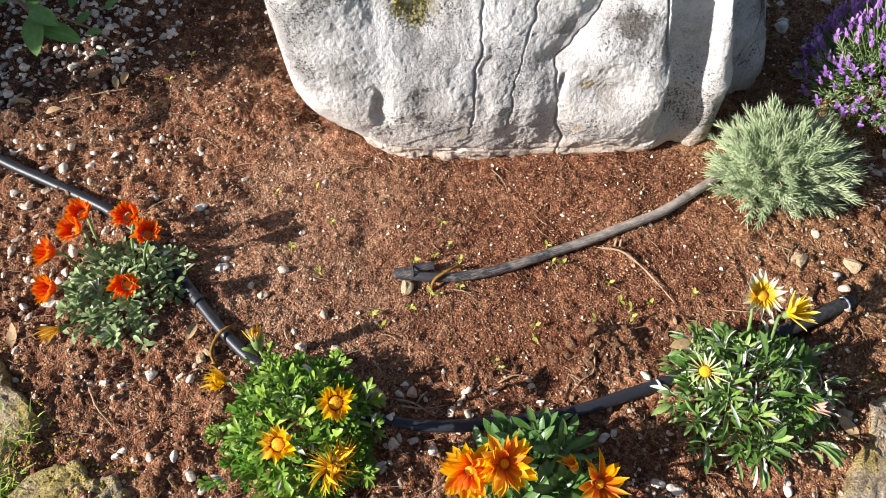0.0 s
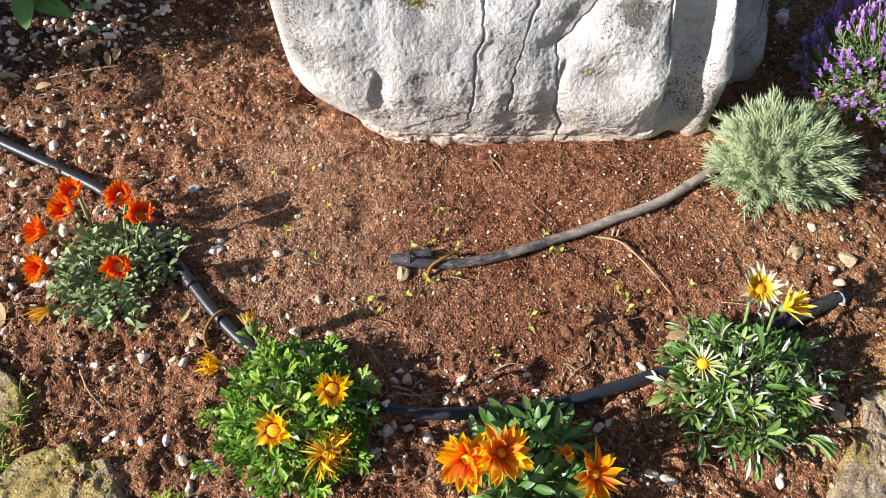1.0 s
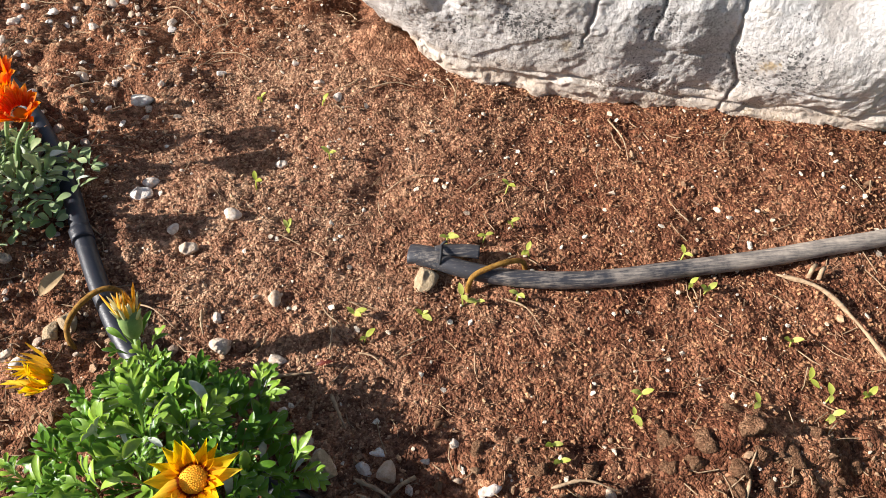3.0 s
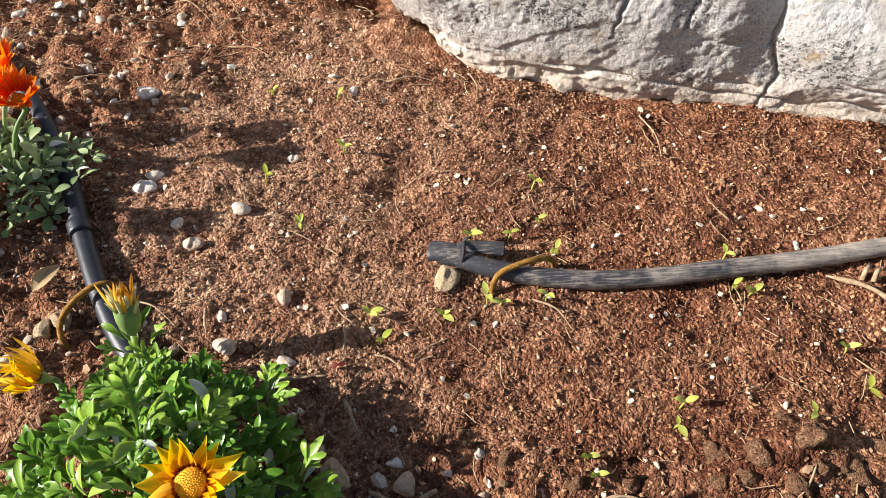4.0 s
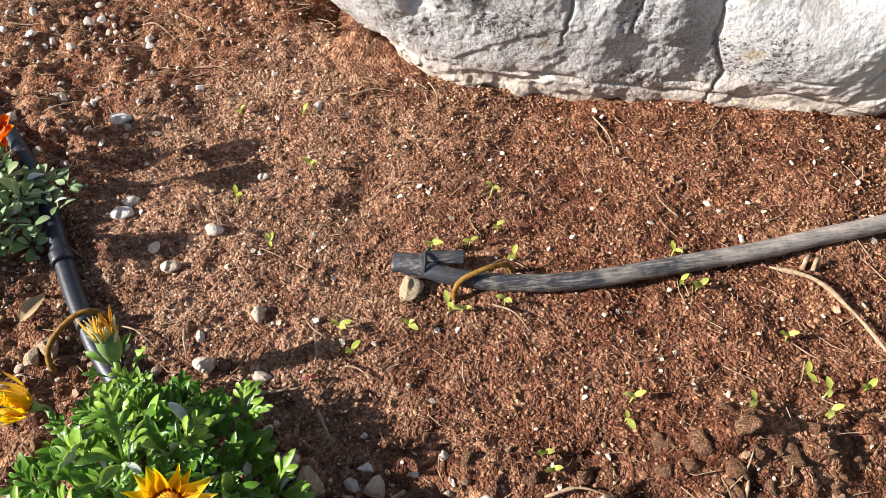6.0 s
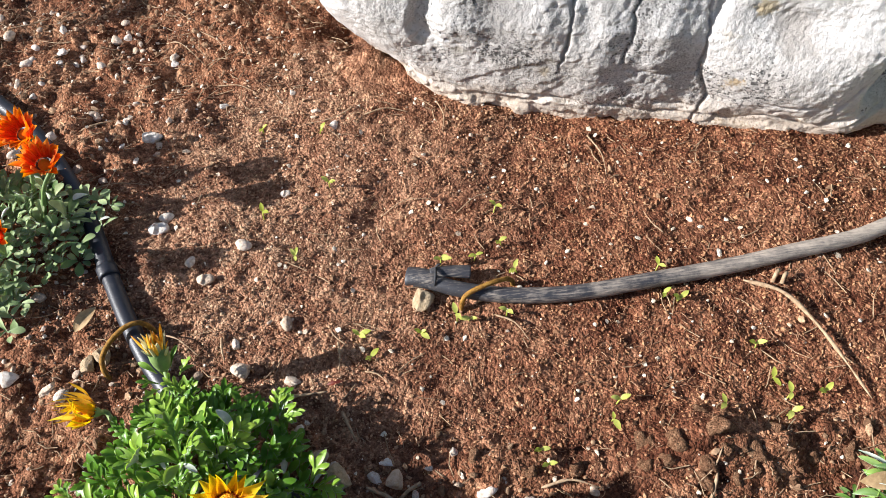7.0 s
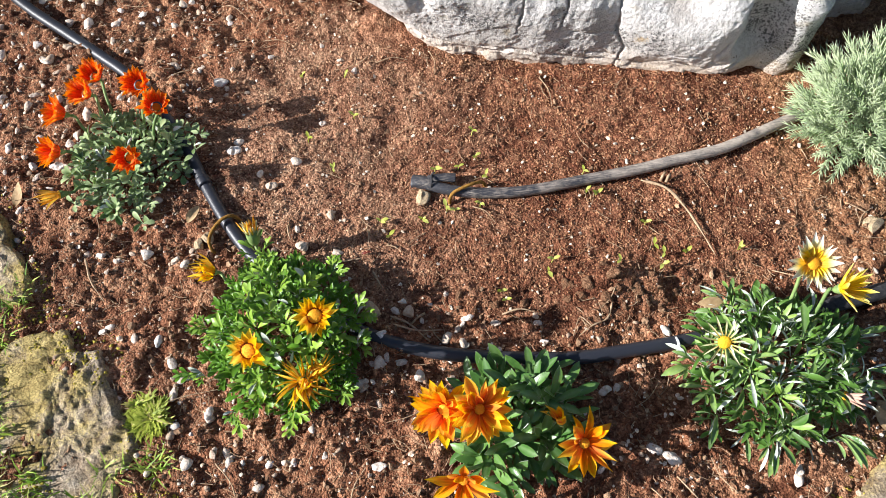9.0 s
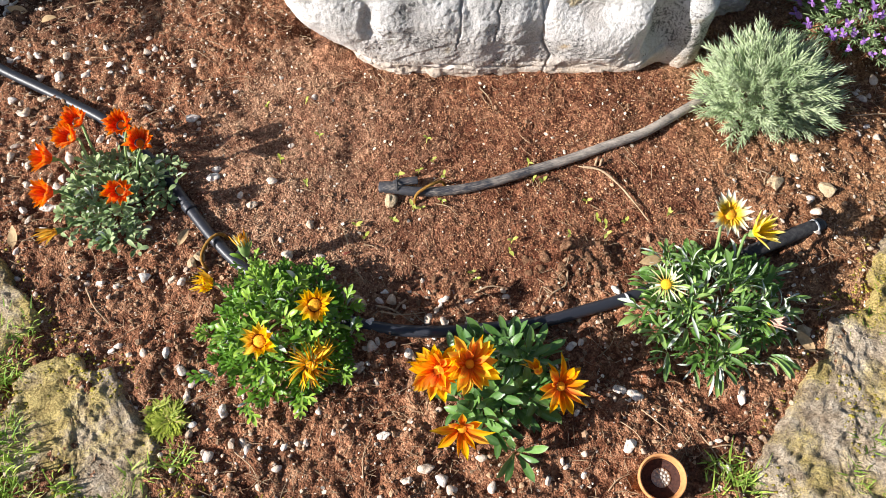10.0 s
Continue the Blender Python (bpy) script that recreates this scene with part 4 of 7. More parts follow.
A = [(-0.98, 1.36), (-0.80, 1.150), (-0.691, 1.035), (-0.627, 0.971), (-0.565, 0.920), (-0.493, 0.869), (-0.426, 0.821), (-0.372, 0.780), (-0.315, 0.720), (-0.259, 0.646), (-0.227, 0.594), (-0.183, 0.527), (-0.140, 0.474),
     (-0.075, 0.415), (0.007, 0.370), (0.070, 0.347), (0.138, 0.334), (0.214, 0.330), (0.290, 0.331), (0.366, 0.343), (0.430, 0.355), (0.54, 0.382), (0.65, 0.411), (0.745, 0.437)]
hose_a = hose("drip_hose", [(x, y, 0.009 + 0.3 * z_low(x, y)) for x, y in A], 0.0087, PIPE_NEW, "black polyethylene irrigation hose curving round the flower bed")


def ring(parent, name, at, along, r, w, mat, label=""):
    """A band round a hose."""
    a = Vector(along).normalized()
    p = [Vector(at) + a * (t - 0.5) * w for t in (0, 0.02, 0.25, 0.5, 0.75, 0.98, 1)]
    v, f = tube(p, lambda s: r * (0.9 if s in (0, 1) else 1.0), 20)
    return part(name, mesh_from(name, v, f, mat), parent, None, label)


ring(hose_a, "coupling", (-0.2235, 0.588, 0.011), (0.042, -0.064, 0), 0.0100, 0.014, PIPE_NEW, "black barbed coupling")
# thicker sleeve at the hose's end behind the white gazania
v, f = tube(spline([(0.60, 0.397, 0.012), (0.650, 0.411, 0.013), (0.695, 0.424, 0.013), (0.738, 0.436, 0.012)], 8), lambda s: 0.0101 + 0.0007 * math.sin(s * 3) + 0.0003 * math.sin(s * 60), 18)
part("sleeve", mesh_from("sleeve", v, f, SLEEVE), hose_a, None, "thicker black end sleeve")
ring(hose_a, "cable_tie", (0.728, 0.433, 0.0125), (0.05, 0.013, 0), 0.0112, 0.0025, CABLE_TIE, "translucent white cable tie")
ring(hose_a, "cable_tie", (0.418, 0.3495, 0.011), (0.06, 0.013, 0), 0.0094, 0.0022, CABLE_TIE, "translucent white cable tie")

B = [(0.084, 0.586), (0.102, 0.582), (0.127, 0.575), (0.164, 0.570), (0.210, 0.570), (0.256, 0.576), (0.302, 0.586), (0.350, 0.596), (0.398, 0.607), (0.447, 0.620), (0.492, 0.632), (0.530, 0.646), (0.606, 0.684), (0.68, 0.720), (0.76, 0.765)]
hose_b = hose("drip_hose", [(x, y, 0.0105 + 0.6 * z_low(x, y)) for x, y in B], 0.0078, PIPE_OLD,
              "old grey weathered irrigation hose, its end folded back and tied", flat=lambda s: 0.80 + 0.20 * min(1, s * 9), wobble=0.03)
# the kinked end, pressed flat and open at the bend, and the short piece folded back
v, f = tube(spline([(0.0765, 0.5885, 0.0105), (0.080, 0.588, 0.0115), (0.088, 0.587, 0.0125), (0.097, 0.5855, 0.0130), (0.104, 0.584, 0.0125)], 6), lambda s: 0.0092 - 0.0012 * s, 20, flat=lambda s: 0.62 + 0.25 * s, wobble=0.04)
part("kinked_end", mesh_from("kinked_end", v, f, PIPE_OLD), hose_b)
# a solid dark bar stands in for the shade inside the fold's opening
v, f = tube(spline([(0.0770, 0.5945, 0.0130), (0.084, 0.5950, 0.0135), (0.093, 0.5945, 0.0138)], 4), lambda s: 0.0020 * math.sin(0.25 + s * 2.6), 10, flat=lambda s: 0.7)
part("slit_shade", mesh_from("slit_shade", v, f, RUBBER), hose_b, None, "dark bar standing in for the shade in the folded pipe's opening")
v, f = tube(spline([(0.099, 0.5885, 0.0160), (0.108, 0.5905, 0.0165), (0.118, 0.5915, 0.0158), (0.128, 0.5920, 0.0150), (0.1375, 0.5920, 0.0142)], 6), lambda s: 0.0052 + 0.0012 * s, 18, flat=lambda s: 0.66)
part("folded_end", mesh_from("folded_end", v, f, PIPE_OLD), hose_b)


def tie_loop(at, ry, rz, thick, lean):
    """A thin strap round two pipes."""
    pts = [Vector((at[0] + lean * math.sin(a), at[1] + ry * math.cos(a), at[2] + rz * math.sin(a))) for a in np.linspace(0, 2 * math.pi, 30)]
    return tube(pts, thick, 8, cap=False)


v, f = tie_loop((0.1035, 0.5855, 0.0140), 0.0096, 0.0088, 0.0013, 0.0010)
tie = part("tie", mesh_from("tie", v, f, RUBBER), hose_b, None, "black tie round the fold")
v, f = tube([Vector((0.1035, 0.5930, 0.0195)), Vector((0.1060, 0.5945, 0.0225)), Vector((0.1090, 0.5950, 0.0235))], 0.0011, 8)
part("tail", mesh_from("tail", v, f, RUBBER), tie)


def staple(pts, label):
    e = thing("hose_peg", 0, 0, 0, label, "wire peg", "rusty pegs holding hoses")
    v, f = tube(spline(pts, 8), 0.0025, 8, wobble=0.12)
    part("wire", mesh_from("wire", v, f, RUST), e)


staple([(0.129, 0.560, -0.01), (0.130, 0.561, 0.008), (0.135, 0.565, 0.018), (0.150, 0.571, 0.0235), (0.165, 0.578, 0.0225), (0.176, 0.584, 0.014), (0.180, 0.586, -0.008)],
       "rusty wire peg bent over the old grey hose")
staple([(-0.190, 0.477, -0.01), (-0.197, 0.483, 0.006), (-0.200, 0.494, 0.014), (-0.194, 0.509, 0.020), (-0.181, 0.523, 0.0235), (-0.169, 0.529, 0.018), (-0.163, 0.530, -0.008)],
       "rusty wire peg bent over the black hose")

# ---- plants ----
def leaf_mesh(name, length, width, mats, shape="spoon", lobes=0, fold=0.3, arch=0.25, n=8, both=True, twist=0.0):
    """A leaf along +y, its face up; an underside of its own lies just beneath."""
    rows = []
    for i in range(n + 1):
        t = i / n
        if shape == "obovate":
            t = 1 - (1 - t) ** 1.5
            w = 0.14 + 0.86 * math.sin(math.pi * t ** 1.9) ** 0.7 if 0 < t < 1 else (0.14 if t == 0 else 0.0)
        elif shape == "spoon":
            w = 0.16 + 0.84 * math.sin(min(1, max(0, (t - 0.05) / 0.95)) ** 1.7 * math.pi) ** 0.8 if t < 1 else 0.0
        elif shape == "oval":
            w = math.sin(t ** 0.85 * math.pi) ** 0.7 if 0 < t < 1 else (0.12 if t == 0 else 0)
        elif shape == "needle":
            w = 1.0 - 0.25 * t if t < 0.85 else 0.35
        else:
            w = math.sin(t ** 1.1 * math.pi) ** 0.9 if 0 < t < 1 else (0.1 if t == 0 else 0)
        if lobes and 0.12 < t < 0.92:
            w *= 0.45 + 0.75 * (0.5 + 0.5 * math.cos(t * lobes * 2 * math.pi))
        w *= width / 2
        y = length * t * (1 - 0.12 * arch * t)
        z = length * arch * (t * 0.9 - t * t * 1.05)
        tw = twist * t
        rows.append([(-w * math.cos(tw), y, z + fold * w - w * math.sin(tw)), (0, y, z), (w * math.cos(tw), y, z + fold * w + w * math.sin(tw))])
    verts = [p for r in rows for p in r]
    faces, idx = [], []
    for i in range(n):
        for k in (0, 1):
            a = i * 3 + k
            faces.append((a, a + 1, a + 4, a + 3))
            idx.append(0)
    if both:
        o = len(verts)
        verts += [(x * 0.98, y, z - 0.0007) for x, y, z in verts]
        faces += [tuple(reversed([q + o for q in f])) for f in faces]
        idx += [1] * (len(faces) - len(idx))
    return mesh_from(name, verts, faces, mats, idx)


def lobed_leaf(length, width, mats, side=0.45, arch=0.35, n=7, pairs=1):
    """A leaf cut into fingers: a middle blade with one or two pairs of side lobes."""
    V, F, I = [], [], []
    fingers = [(0.0, 0.0, 1.0, width)]
    for k in range(pairs):
        at = 0.38 + 0.26 * k
        fingers += [(at, 42, side * (1 - 0.25 * k), width * 0.75), (at + 0.05, -42, side * (1 - 0.2 * k), width * 0.75)]
    for at, turn, size, w in fingers:
        me = leaf_mesh("finger", length * size, w, mats, "obovate", 0, 0.35, arch, n)
        m = Matrix.Translation((0, length * at, length * arch * (at * 0.9 - at * at * 1.05) + 0.0003 * abs(turn) / 42)) @ Matrix.Rotation(radians(turn), 4, "Z")
        o = len(V)
        V += [tuple(m @ q.co) for q in me.vertices]
        F += [tuple(i + o for i in q.vertices) for q in me.polygons]
        I += [q.material_index for q in me.polygons]
        bpy.data.meshes.remove(me)
    return mesh_from("leaf", V, F, mats, I)


def aim(p, d, up=(0, 0, 1), size=1.0):
    """Pose of a leaf whose foot is at p, that runs along d with its face towards up."""
    d = Vector(d).normalized()
    x = d.cross(Vector(up))
    x = x.normalized() if x.length > 1e-3 else Vector((1, 0, 0))
    z = x.cross(d)
    m = Matrix((x, d, z)).transposed().to_4x4()
    return Matrix.Translation(p) @ m @ Matrix.Scale(size, 4)


def rosettes(plant, meshes, rx, ry, height, count, per, rnd, reach=0.02, tilt=(35, 75), size=(0.7, 1.15), rim=0.35, name="leaf"):
    """Tufts of leaves that together make a low dome."""
    for i in range(count):
        u = math.sqrt((i + 0.5) / count)
        a = i * 2.39996 + rnd.uniform(-0.3, 0.3)
        r = u * rnd.uniform(0.85, 1.1) * (1 + 0.12 * math.sin(3 * a + rx * 90) + 0.10 * math.sin(5 * a + ry * 40))
        ox, oy = rx * r * math.cos(a), ry * r * math.sin(a)
        oz = height * (rim + (1 - rim) * math.sqrt(max(0, 1 - min(1, u) ** 2))) * rnd.uniform(0.6, 1.2)
        axis = Vector((math.cos(a) * u * 0.75, math.sin(a) * u * 0.75, 1)).normalized()
        side = axis.orthogonal().normalized()
        for k in range(per):
            q = Matrix.Rotation(2 * math.pi * (k + rnd.random() * 0.6) / per, 3, axis) @ side
            t = radians(rnd.uniform(*tilt))
            d = axis * math.cos(t) + q * math.sin(t)
            foot = Vector((ox, oy, max(0.002, oz - reach))) + q * 0.003
            part(name, rnd.choice(meshes), plant, aim(foot, d, axis + Vector((rnd.uniform(-.2, .2), rnd.uniform(-.2, .2), 0.2)), rnd.uniform(*size)))


def inner_foliage(plant, meshes, rx, ry, height, count, rnd, size=(0.7, 1.0)):
    """The smaller leaves inside a clump, joined."""
    V, F, I, o = [], [], [], 0
    for i in range(count):
        u = math.sqrt(rnd.random())
        a = rnd.uniform(0, 6.283)
        p = Vector((rx * u * math.cos(a), ry * u * math.sin(a), height * (0.25 + 0.75 * math.sqrt(1 - u * u)) * rnd.uniform(0.35, 0.95)))
        b = a + rnd.uniform(-1.4, 1.4)
        m = aim(p, (math.cos(b), math.sin(b), rnd.uniform(-0.1, 1.3)), (rnd.uniform(-.4, .4), rnd.uniform(-.4, .4), 1), rnd.uniform(*size))
        me = rnd.choice(meshes)
        V += [tuple(m @ q.co) for q in me.vertices]
        F += [tuple(k + o for k in q.vertices) for q in me.polygons]
        I += [q.material_index for q in me.polygons]
        o += len(me.vertices)
    me = mesh_from("inner_foliage", V, F, list(meshes[0].materials), I)
    tagged(part("inner_foliage", me, plant), "dense inner leaves", kind="stuff")


def petal_mesh(name, length, width, mat, cup=0.25, curl=0.0, point=1.0, n=6, twist=0.0, star=False):
    verts, faces = [], []
    for i in range(n + 1):
        t = i / n
        w = width / 2 * (0.35 + 0.65 * math.sin(min(1, t / 0.62) * math.pi / 2)) * (1 if t < 0.62 else max(0.02, 1 - ((t - 0.62) / 0.38) ** (1.0 + point)))
        if star:
            w = width / 2 * (0.72 + 0.28 * math.sin(min(1, t / 0.3) * math.pi / 2)) * (1 if t < 0.3 else max(0.03, 1 - ((t - 0.3) / 0.7) ** 1.15))
        z = length * (curl * t * t)
        s = twist * t
        for k in (-1, -0.5, 0, 0.5, 1):
            x = w * k
            zz = z + cup * w * k * k - 0.0006 * (abs(k) == 0.5)
            verts.append((x * math.cos(s) - zz * math.sin(s) * 0.3, length * t, zz + x * math.sin(s)))
    for i in range(n):
        for k in range(4):
            a = i * 5 + k
            faces.append((a, a + 1, a + 6, a + 5))
    return mesh_from(name, verts, faces, mat)


def disc_mesh(name, r, mat, seed, green=True):
    """A flower's middle: a low dome set with tiny florets, on a green cup."""
    rnd = random.Random(seed)
    v0, f0 = ico(2)
    pieces = []
    dome = [(tuple(Vector((p[0] * r, p[1] * r, max(-0.25, p[2]) * r * 0.52))), ) for p in v0]
    pieces.append(([d[0] for d in dome], [tuple(q) for q in f0]))
    v0, f0 = ico(1)
    for i in range(130):
        u, a = math.sqrt((i + 0.5) / 130), i * 2.39996
        c = Vector((math.cos(a) * u * r * 0.95, math.sin(a) * u * r * 0.95, r * 0.5 * math.sqrt(max(0, 1.05 - u * u)) + r * 0.008))
        s = r * rnd.uniform(0.040, 0.052)
        pieces.append(([tuple(c + Vector((p[0] * s, p[1] * s, p[2] * s * 1.1))) for p in v0], [tuple(q) for q in f0]))
    v, f = join(pieces)
    n_disc = len(f)
    cup = tube([Vector((0, 0, -0.012)), Vector((0, 0, -0.009)), Vector((0, 0, -0.004)), Vector((0, 0, 0.0))], lambda s: r * (0.35 + 0.6 * math.sin(s * 1.5)), 10)
    v2, f2 = join([(v, f), cup])
    return mesh_from(name, v2, f2, [mat, STALK], [0] * n_disc + [1] * (len(f2) - n_disc))


def flower(plant, at, axis, petals, disc, count, open_deg, rnd, r=0.006, base=None, label="", size=1.0, spread=8):
    """A flower head of single petals on a stalk, in the plant's own space."""
    at, axis = Vector(at), Vector(axis).normalized()
    m = Matrix.Translation(at) @ axis.to_track_quat("Z", "Y").to_matrix().to_4x4()
    head = part("flower", disc, plant, m, label)
    for k in range(count):
        a = 2 * math.pi * (k + rnd.uniform(-0.22, 0.22)) / count
        e = radians(open_deg + rnd.uniform(-spread, spread))
        d = Vector((math.cos(a) * math.cos(e), math.sin(a) * math.cos(e), math.sin(e)))
        up = Vector((-math.cos(a) * math.sin(e), -math.sin(a) * math.sin(e), math.cos(e)))
        p = Vector((math.cos(a) * r * 0.85, math.sin(a) * r * 0.85, -0.001 + 0.0012 * (k % 2)))
        part("petal", rnd.choice(petals), head, aim(p, d, up, size * rnd.uniform(0.82, 1.08)))
    foot = Vector(base) if base else Vector((at.x * 0.5, at.y * 0.5, 0.0))
    low = at - axis * 0.011
    pts = spline([foot, foot.lerp(low, 0.55) + Vector((0, 0, 0.008)), low - axis * 0.008, low], 5)
    v, f = tube(pts, 0.0022, 7)
    part("stalk", mesh_from("stalk", v, f, STALK), plant)
    return head


rnd = random.Random(11)
D_ORANGE, D_SMALL, D_YEL = disc_mesh("disc", 0.0085, DISC, 1), disc_mesh("disc", 0.006, DISC, 2), disc_mesh("disc", 0.007, DISC_YELLOW, 3)

# orange-red gazania with small grey felted leaves
px, py = -0.340, 0.622
p1 = thing("gazania", px, py, z_low(px, py), "low gazania with felted grey-green leaves and half-closed orange-red flowers", "flowering plant", "gazanias in the bed")
L1 = [leaf_mesh("leaf", 0.020, 0.0092, [GREEN_GREY, FELT], "obovate", 0, 0.3, 0.3, 8), leaf_mesh("leaf", 0.017, 0.0085, [GREEN_GREY, FELT], "obovate", 0, 0.35, 0.45, 8),
      leaf_mesh("leaf", 0.025, 0.0080, [GREEN_GREY, FELT], "obovate", 0, 0.45, 0.3, 8, twist=0.5), leaf_mesh("leaf", 0.020, 0.0075, [FELT, GREEN_GREY], "obovate", 0, 0.4, 0.4, 8, twist=0.4)]
L1 = L1[:3] * 3 + L1[3:]
rosettes(p1, L1, 0.078, 0.082, 0.048, 28, 8, rnd, 0.013, (20, 85), (0.65, 1.12))
inner_foliage(p1, L1, 0.074, 0.080, 0.038, 520, rnd, (0.55, 0.9))
for ox, oy, n in ((0.09, 0.06, 7), (0.105, 0.05, 7), (0.12, 0.045, 6), (0.10, -0.01, 5), (0.06, -0.09, 6), (-0.03, -0.10, 5), (0.10, 0.035, 5), (0.115, 0.02, 4), (0.05, -0.105, 5), (0.055, -0.125, 4), (0.075, 0.05, 5), (-0.07, -0.085, 4)):
    for k in range(n):
        a = rnd.uniform(0, 6.28)
        part("leaf", rnd.choice(L1), p1, aim((ox * 0.86, oy * 0.86, 0.012 + rnd.random() * 0.012), (math.cos(a), math.sin(a), rnd.uniform(0, 0.5)), (0, 0, 1), rnd.uniform(0.55, 0.9)))
PR = [petal_mesh("petal", 0.026, 0.0090, P_RED, 0.5, -0.10, 1.2), petal_mesh("petal", 0.024, 0.0084, P_RED, 0.6, 0.0, 1.1, twist=0.25), petal_mesh("petal", 0.027, 0.0078, P_RED, 0.7, -0.18, 1.0, twist=-0.25)]
for x, y, z, ax in ((-0.386, 0.727, 0.081, (-0.35, 0.1, 1)), (-0.391, 0.690, 0.086, (-0.6, -0.1, 0.8)), (-0.436, 0.672, 0.064, (-0.9, 0.1, 0.5)),
                    (-0.421, 0.600, 0.072, (-0.9, -0.1, 0.5)), (-0.306, 0.583, 0.078, (-0.35, -0.5, 0.8)), (-0.307, 0.694, 0.098, (-0.35, -0.2, 1)), (-0.276, 0.664, 0.090, (0.1, 0.0, 1))):
    ax = Vector(ax).normalized()
    ax = (ax + Vector((0, -0.25, 0.1))).normalized()
    ax = (ax + Vector((0.25, -0.1, 0.2))).normalized()
    flower(p1, Vector((x - px, y - py, z)) - ax * 0.012, ax, PR, D_SMALL, 36, 66, rnd, 0.0098, None, "half-closed orange-red flower", 0.92, 12)
PW = [petal_mesh("petal", 0.034, 0.004, P_WILT, 0.9, 0.1, twist=0.5), petal_mesh("petal", 0.030, 0.0035, P_WILT, 0.9, -0.25, twist=-0.7), petal_mesh("petal", 0.032, 0.0045, P_WILT, 0.7, 0.35, twist=0.9)]
flower(p1, (-0.072, -0.07, 0.035), (-0.75, -0.5, 0.45), PW, D_SMALL, 14, 66, rnd, 0.004, None, "faded yellow closed flower", 0.95, 8)

PB2 = [petal_mesh("petal", 0.030, 0.0035, P_FADED, 0.8, 0.05, twist=0.3), petal_mesh("petal", 0.034, 0.003, P_WILT, 0.9, 0.15, twist=-0.4), petal_mesh("petal", 0.028, 0.0032, P_WILT, 0.8, -0.1)]
v, f = tube([Vector((0, 0, -0.016)), Vector((0, 0, -0.010)), Vector((0, 0, -0.002)), Vector((0, 0, 0.006)), Vector((0, 0, 0.011))], lambda s: 0.003 + 0.0058 * math.sin(0.3 + s * 2.0), 14)
D_BUD = mesh_from("bud_cup", v, f, STALK)

# yellow gazania with bright green lobed leaves
px, py = -0.077, 0.354
p2 = thing("gazania", px, py, z_low(px, py), "bushy gazania with bright green lobed leaves and yellow-orange flowers", "flowering plant", "gazanias in the bed")
L2 = [leaf_mesh("leaf", 0.027, 0.0086, [GREEN_BRIGHT, FELT], "obovate", 0, 0.3, 0.35, 9), leaf_mesh("leaf", 0.030, 0.0084, [GREEN_BRIGHT, FELT], "obovate", 0, 0.4, 0.5, 9, twist=0.3),
      leaf_mesh("leaf", 0.023, 0.0086, [GREEN_BRIGHT, FELT], "obovate", 0, 0.25, 0.2, 9, twist=-0.3), leaf_mesh("leaf", 0.034, 0.0090, [GREEN_BRIGHT, FELT], "obovate", 0, 0.35, 0.6, 9, twist=0.6),
      leaf_mesh("leaf", 0.034, 0.0070, [GREEN_BRIGHT, FELT], "obovate", 0, 0.6, 0.4, 9, twist=-0.5),
      leaf_mesh("leaf", 0.034, 0.0135, [GREEN_BRIGHT, FELT], "spoon", 3, 0.45, 0.45, 22, twist=0.3), leaf_mesh("leaf", 0.030, 0.0068, [FELT, GREEN_BRIGHT], "obovate", 0, 0.4, 0.5, 9, twist=0.5)]
L2 = L2[:6] * 2 + [lobed_leaf(0.034, 0.0068, [GREEN_BRIGHT, FELT]), lobed_leaf(0.030, 0.0062, [GREEN_BRIGHT, FELT], 0.5, 0.5), lobed_leaf(0.040, 0.0066, [GREEN_BRIGHT, FELT], 0.42, 0.4, 7, 2)] * 2 + L2[6:] * 2
rosettes(p2, L2, 0.083, 0.092, 0.084, 40, 7, rnd, 0.018, (15, 72), (0.5, 1.05), 0.22)
for ox, oy, n in ((0.10, 0.03, 6), (0.105, -0.015, 6), (0.085, -0.075, 7), (0.03, -0.11, 6), (-0.05, -0.11, 6), (-0.10, -0.06, 7), (-0.11, 0.01, 5), (-0.03, 0.105, 6), (0.06, 0.09, 6)):
    for k in range(n):
        a = math.atan2(oy, ox) + rnd.uniform(-1.1, 1.1)
        part("leaf", rnd.choice(L2[12:-1]), p2, aim((ox * 0.92, oy * 0.92, 0.012 + rnd.random() * 0.03), (math.cos(a), math.sin(a), rnd.uniform(0, 0.9)), (0, 0, 1), rnd.uniform(0.5, 0.95)))
inner_foliage(p2, L2, 0.088, 0.098, 0.070, 800, rnd, (0.5, 0.85))
PY = [petal_mesh("petal", 0.0200, 0.0135, P_YELLOW, 0.45, 0.05, 0.1, star=True), petal_mesh("petal", 0.0185, 0.0125, P_YELLOW, 0.7, 0.25, 0.0, twist=0.5, star=True), petal_mesh("petal", 0.0225, 0.0115, P_YELLOW, 0.6, -0.12, 0.0, twist=-0.6, star=True),
      petal_mesh("petal", 0.0190, 0.0100, P_YELLOW, 0.9, 0.45, 0.0, twist=0.9, star=True)]
flower(p2, (-0.014 - px, 0.338 - py, 0.136), (0.1, -0.40, 0.9), PY, D_ORANGE, 17, 14, rnd, 0.0088, None, "open yellow-orange flower with a brown ring", 0.95, 24)
flower(p2, (-0.083 - px, 0.296 - py, 0.138), (-0.15, -0.35, 0.9), PY, D_ORANGE, 17, 16, rnd, 0.0088, None, "open yellow-orange flower with a brown ring", 0.95, 26)
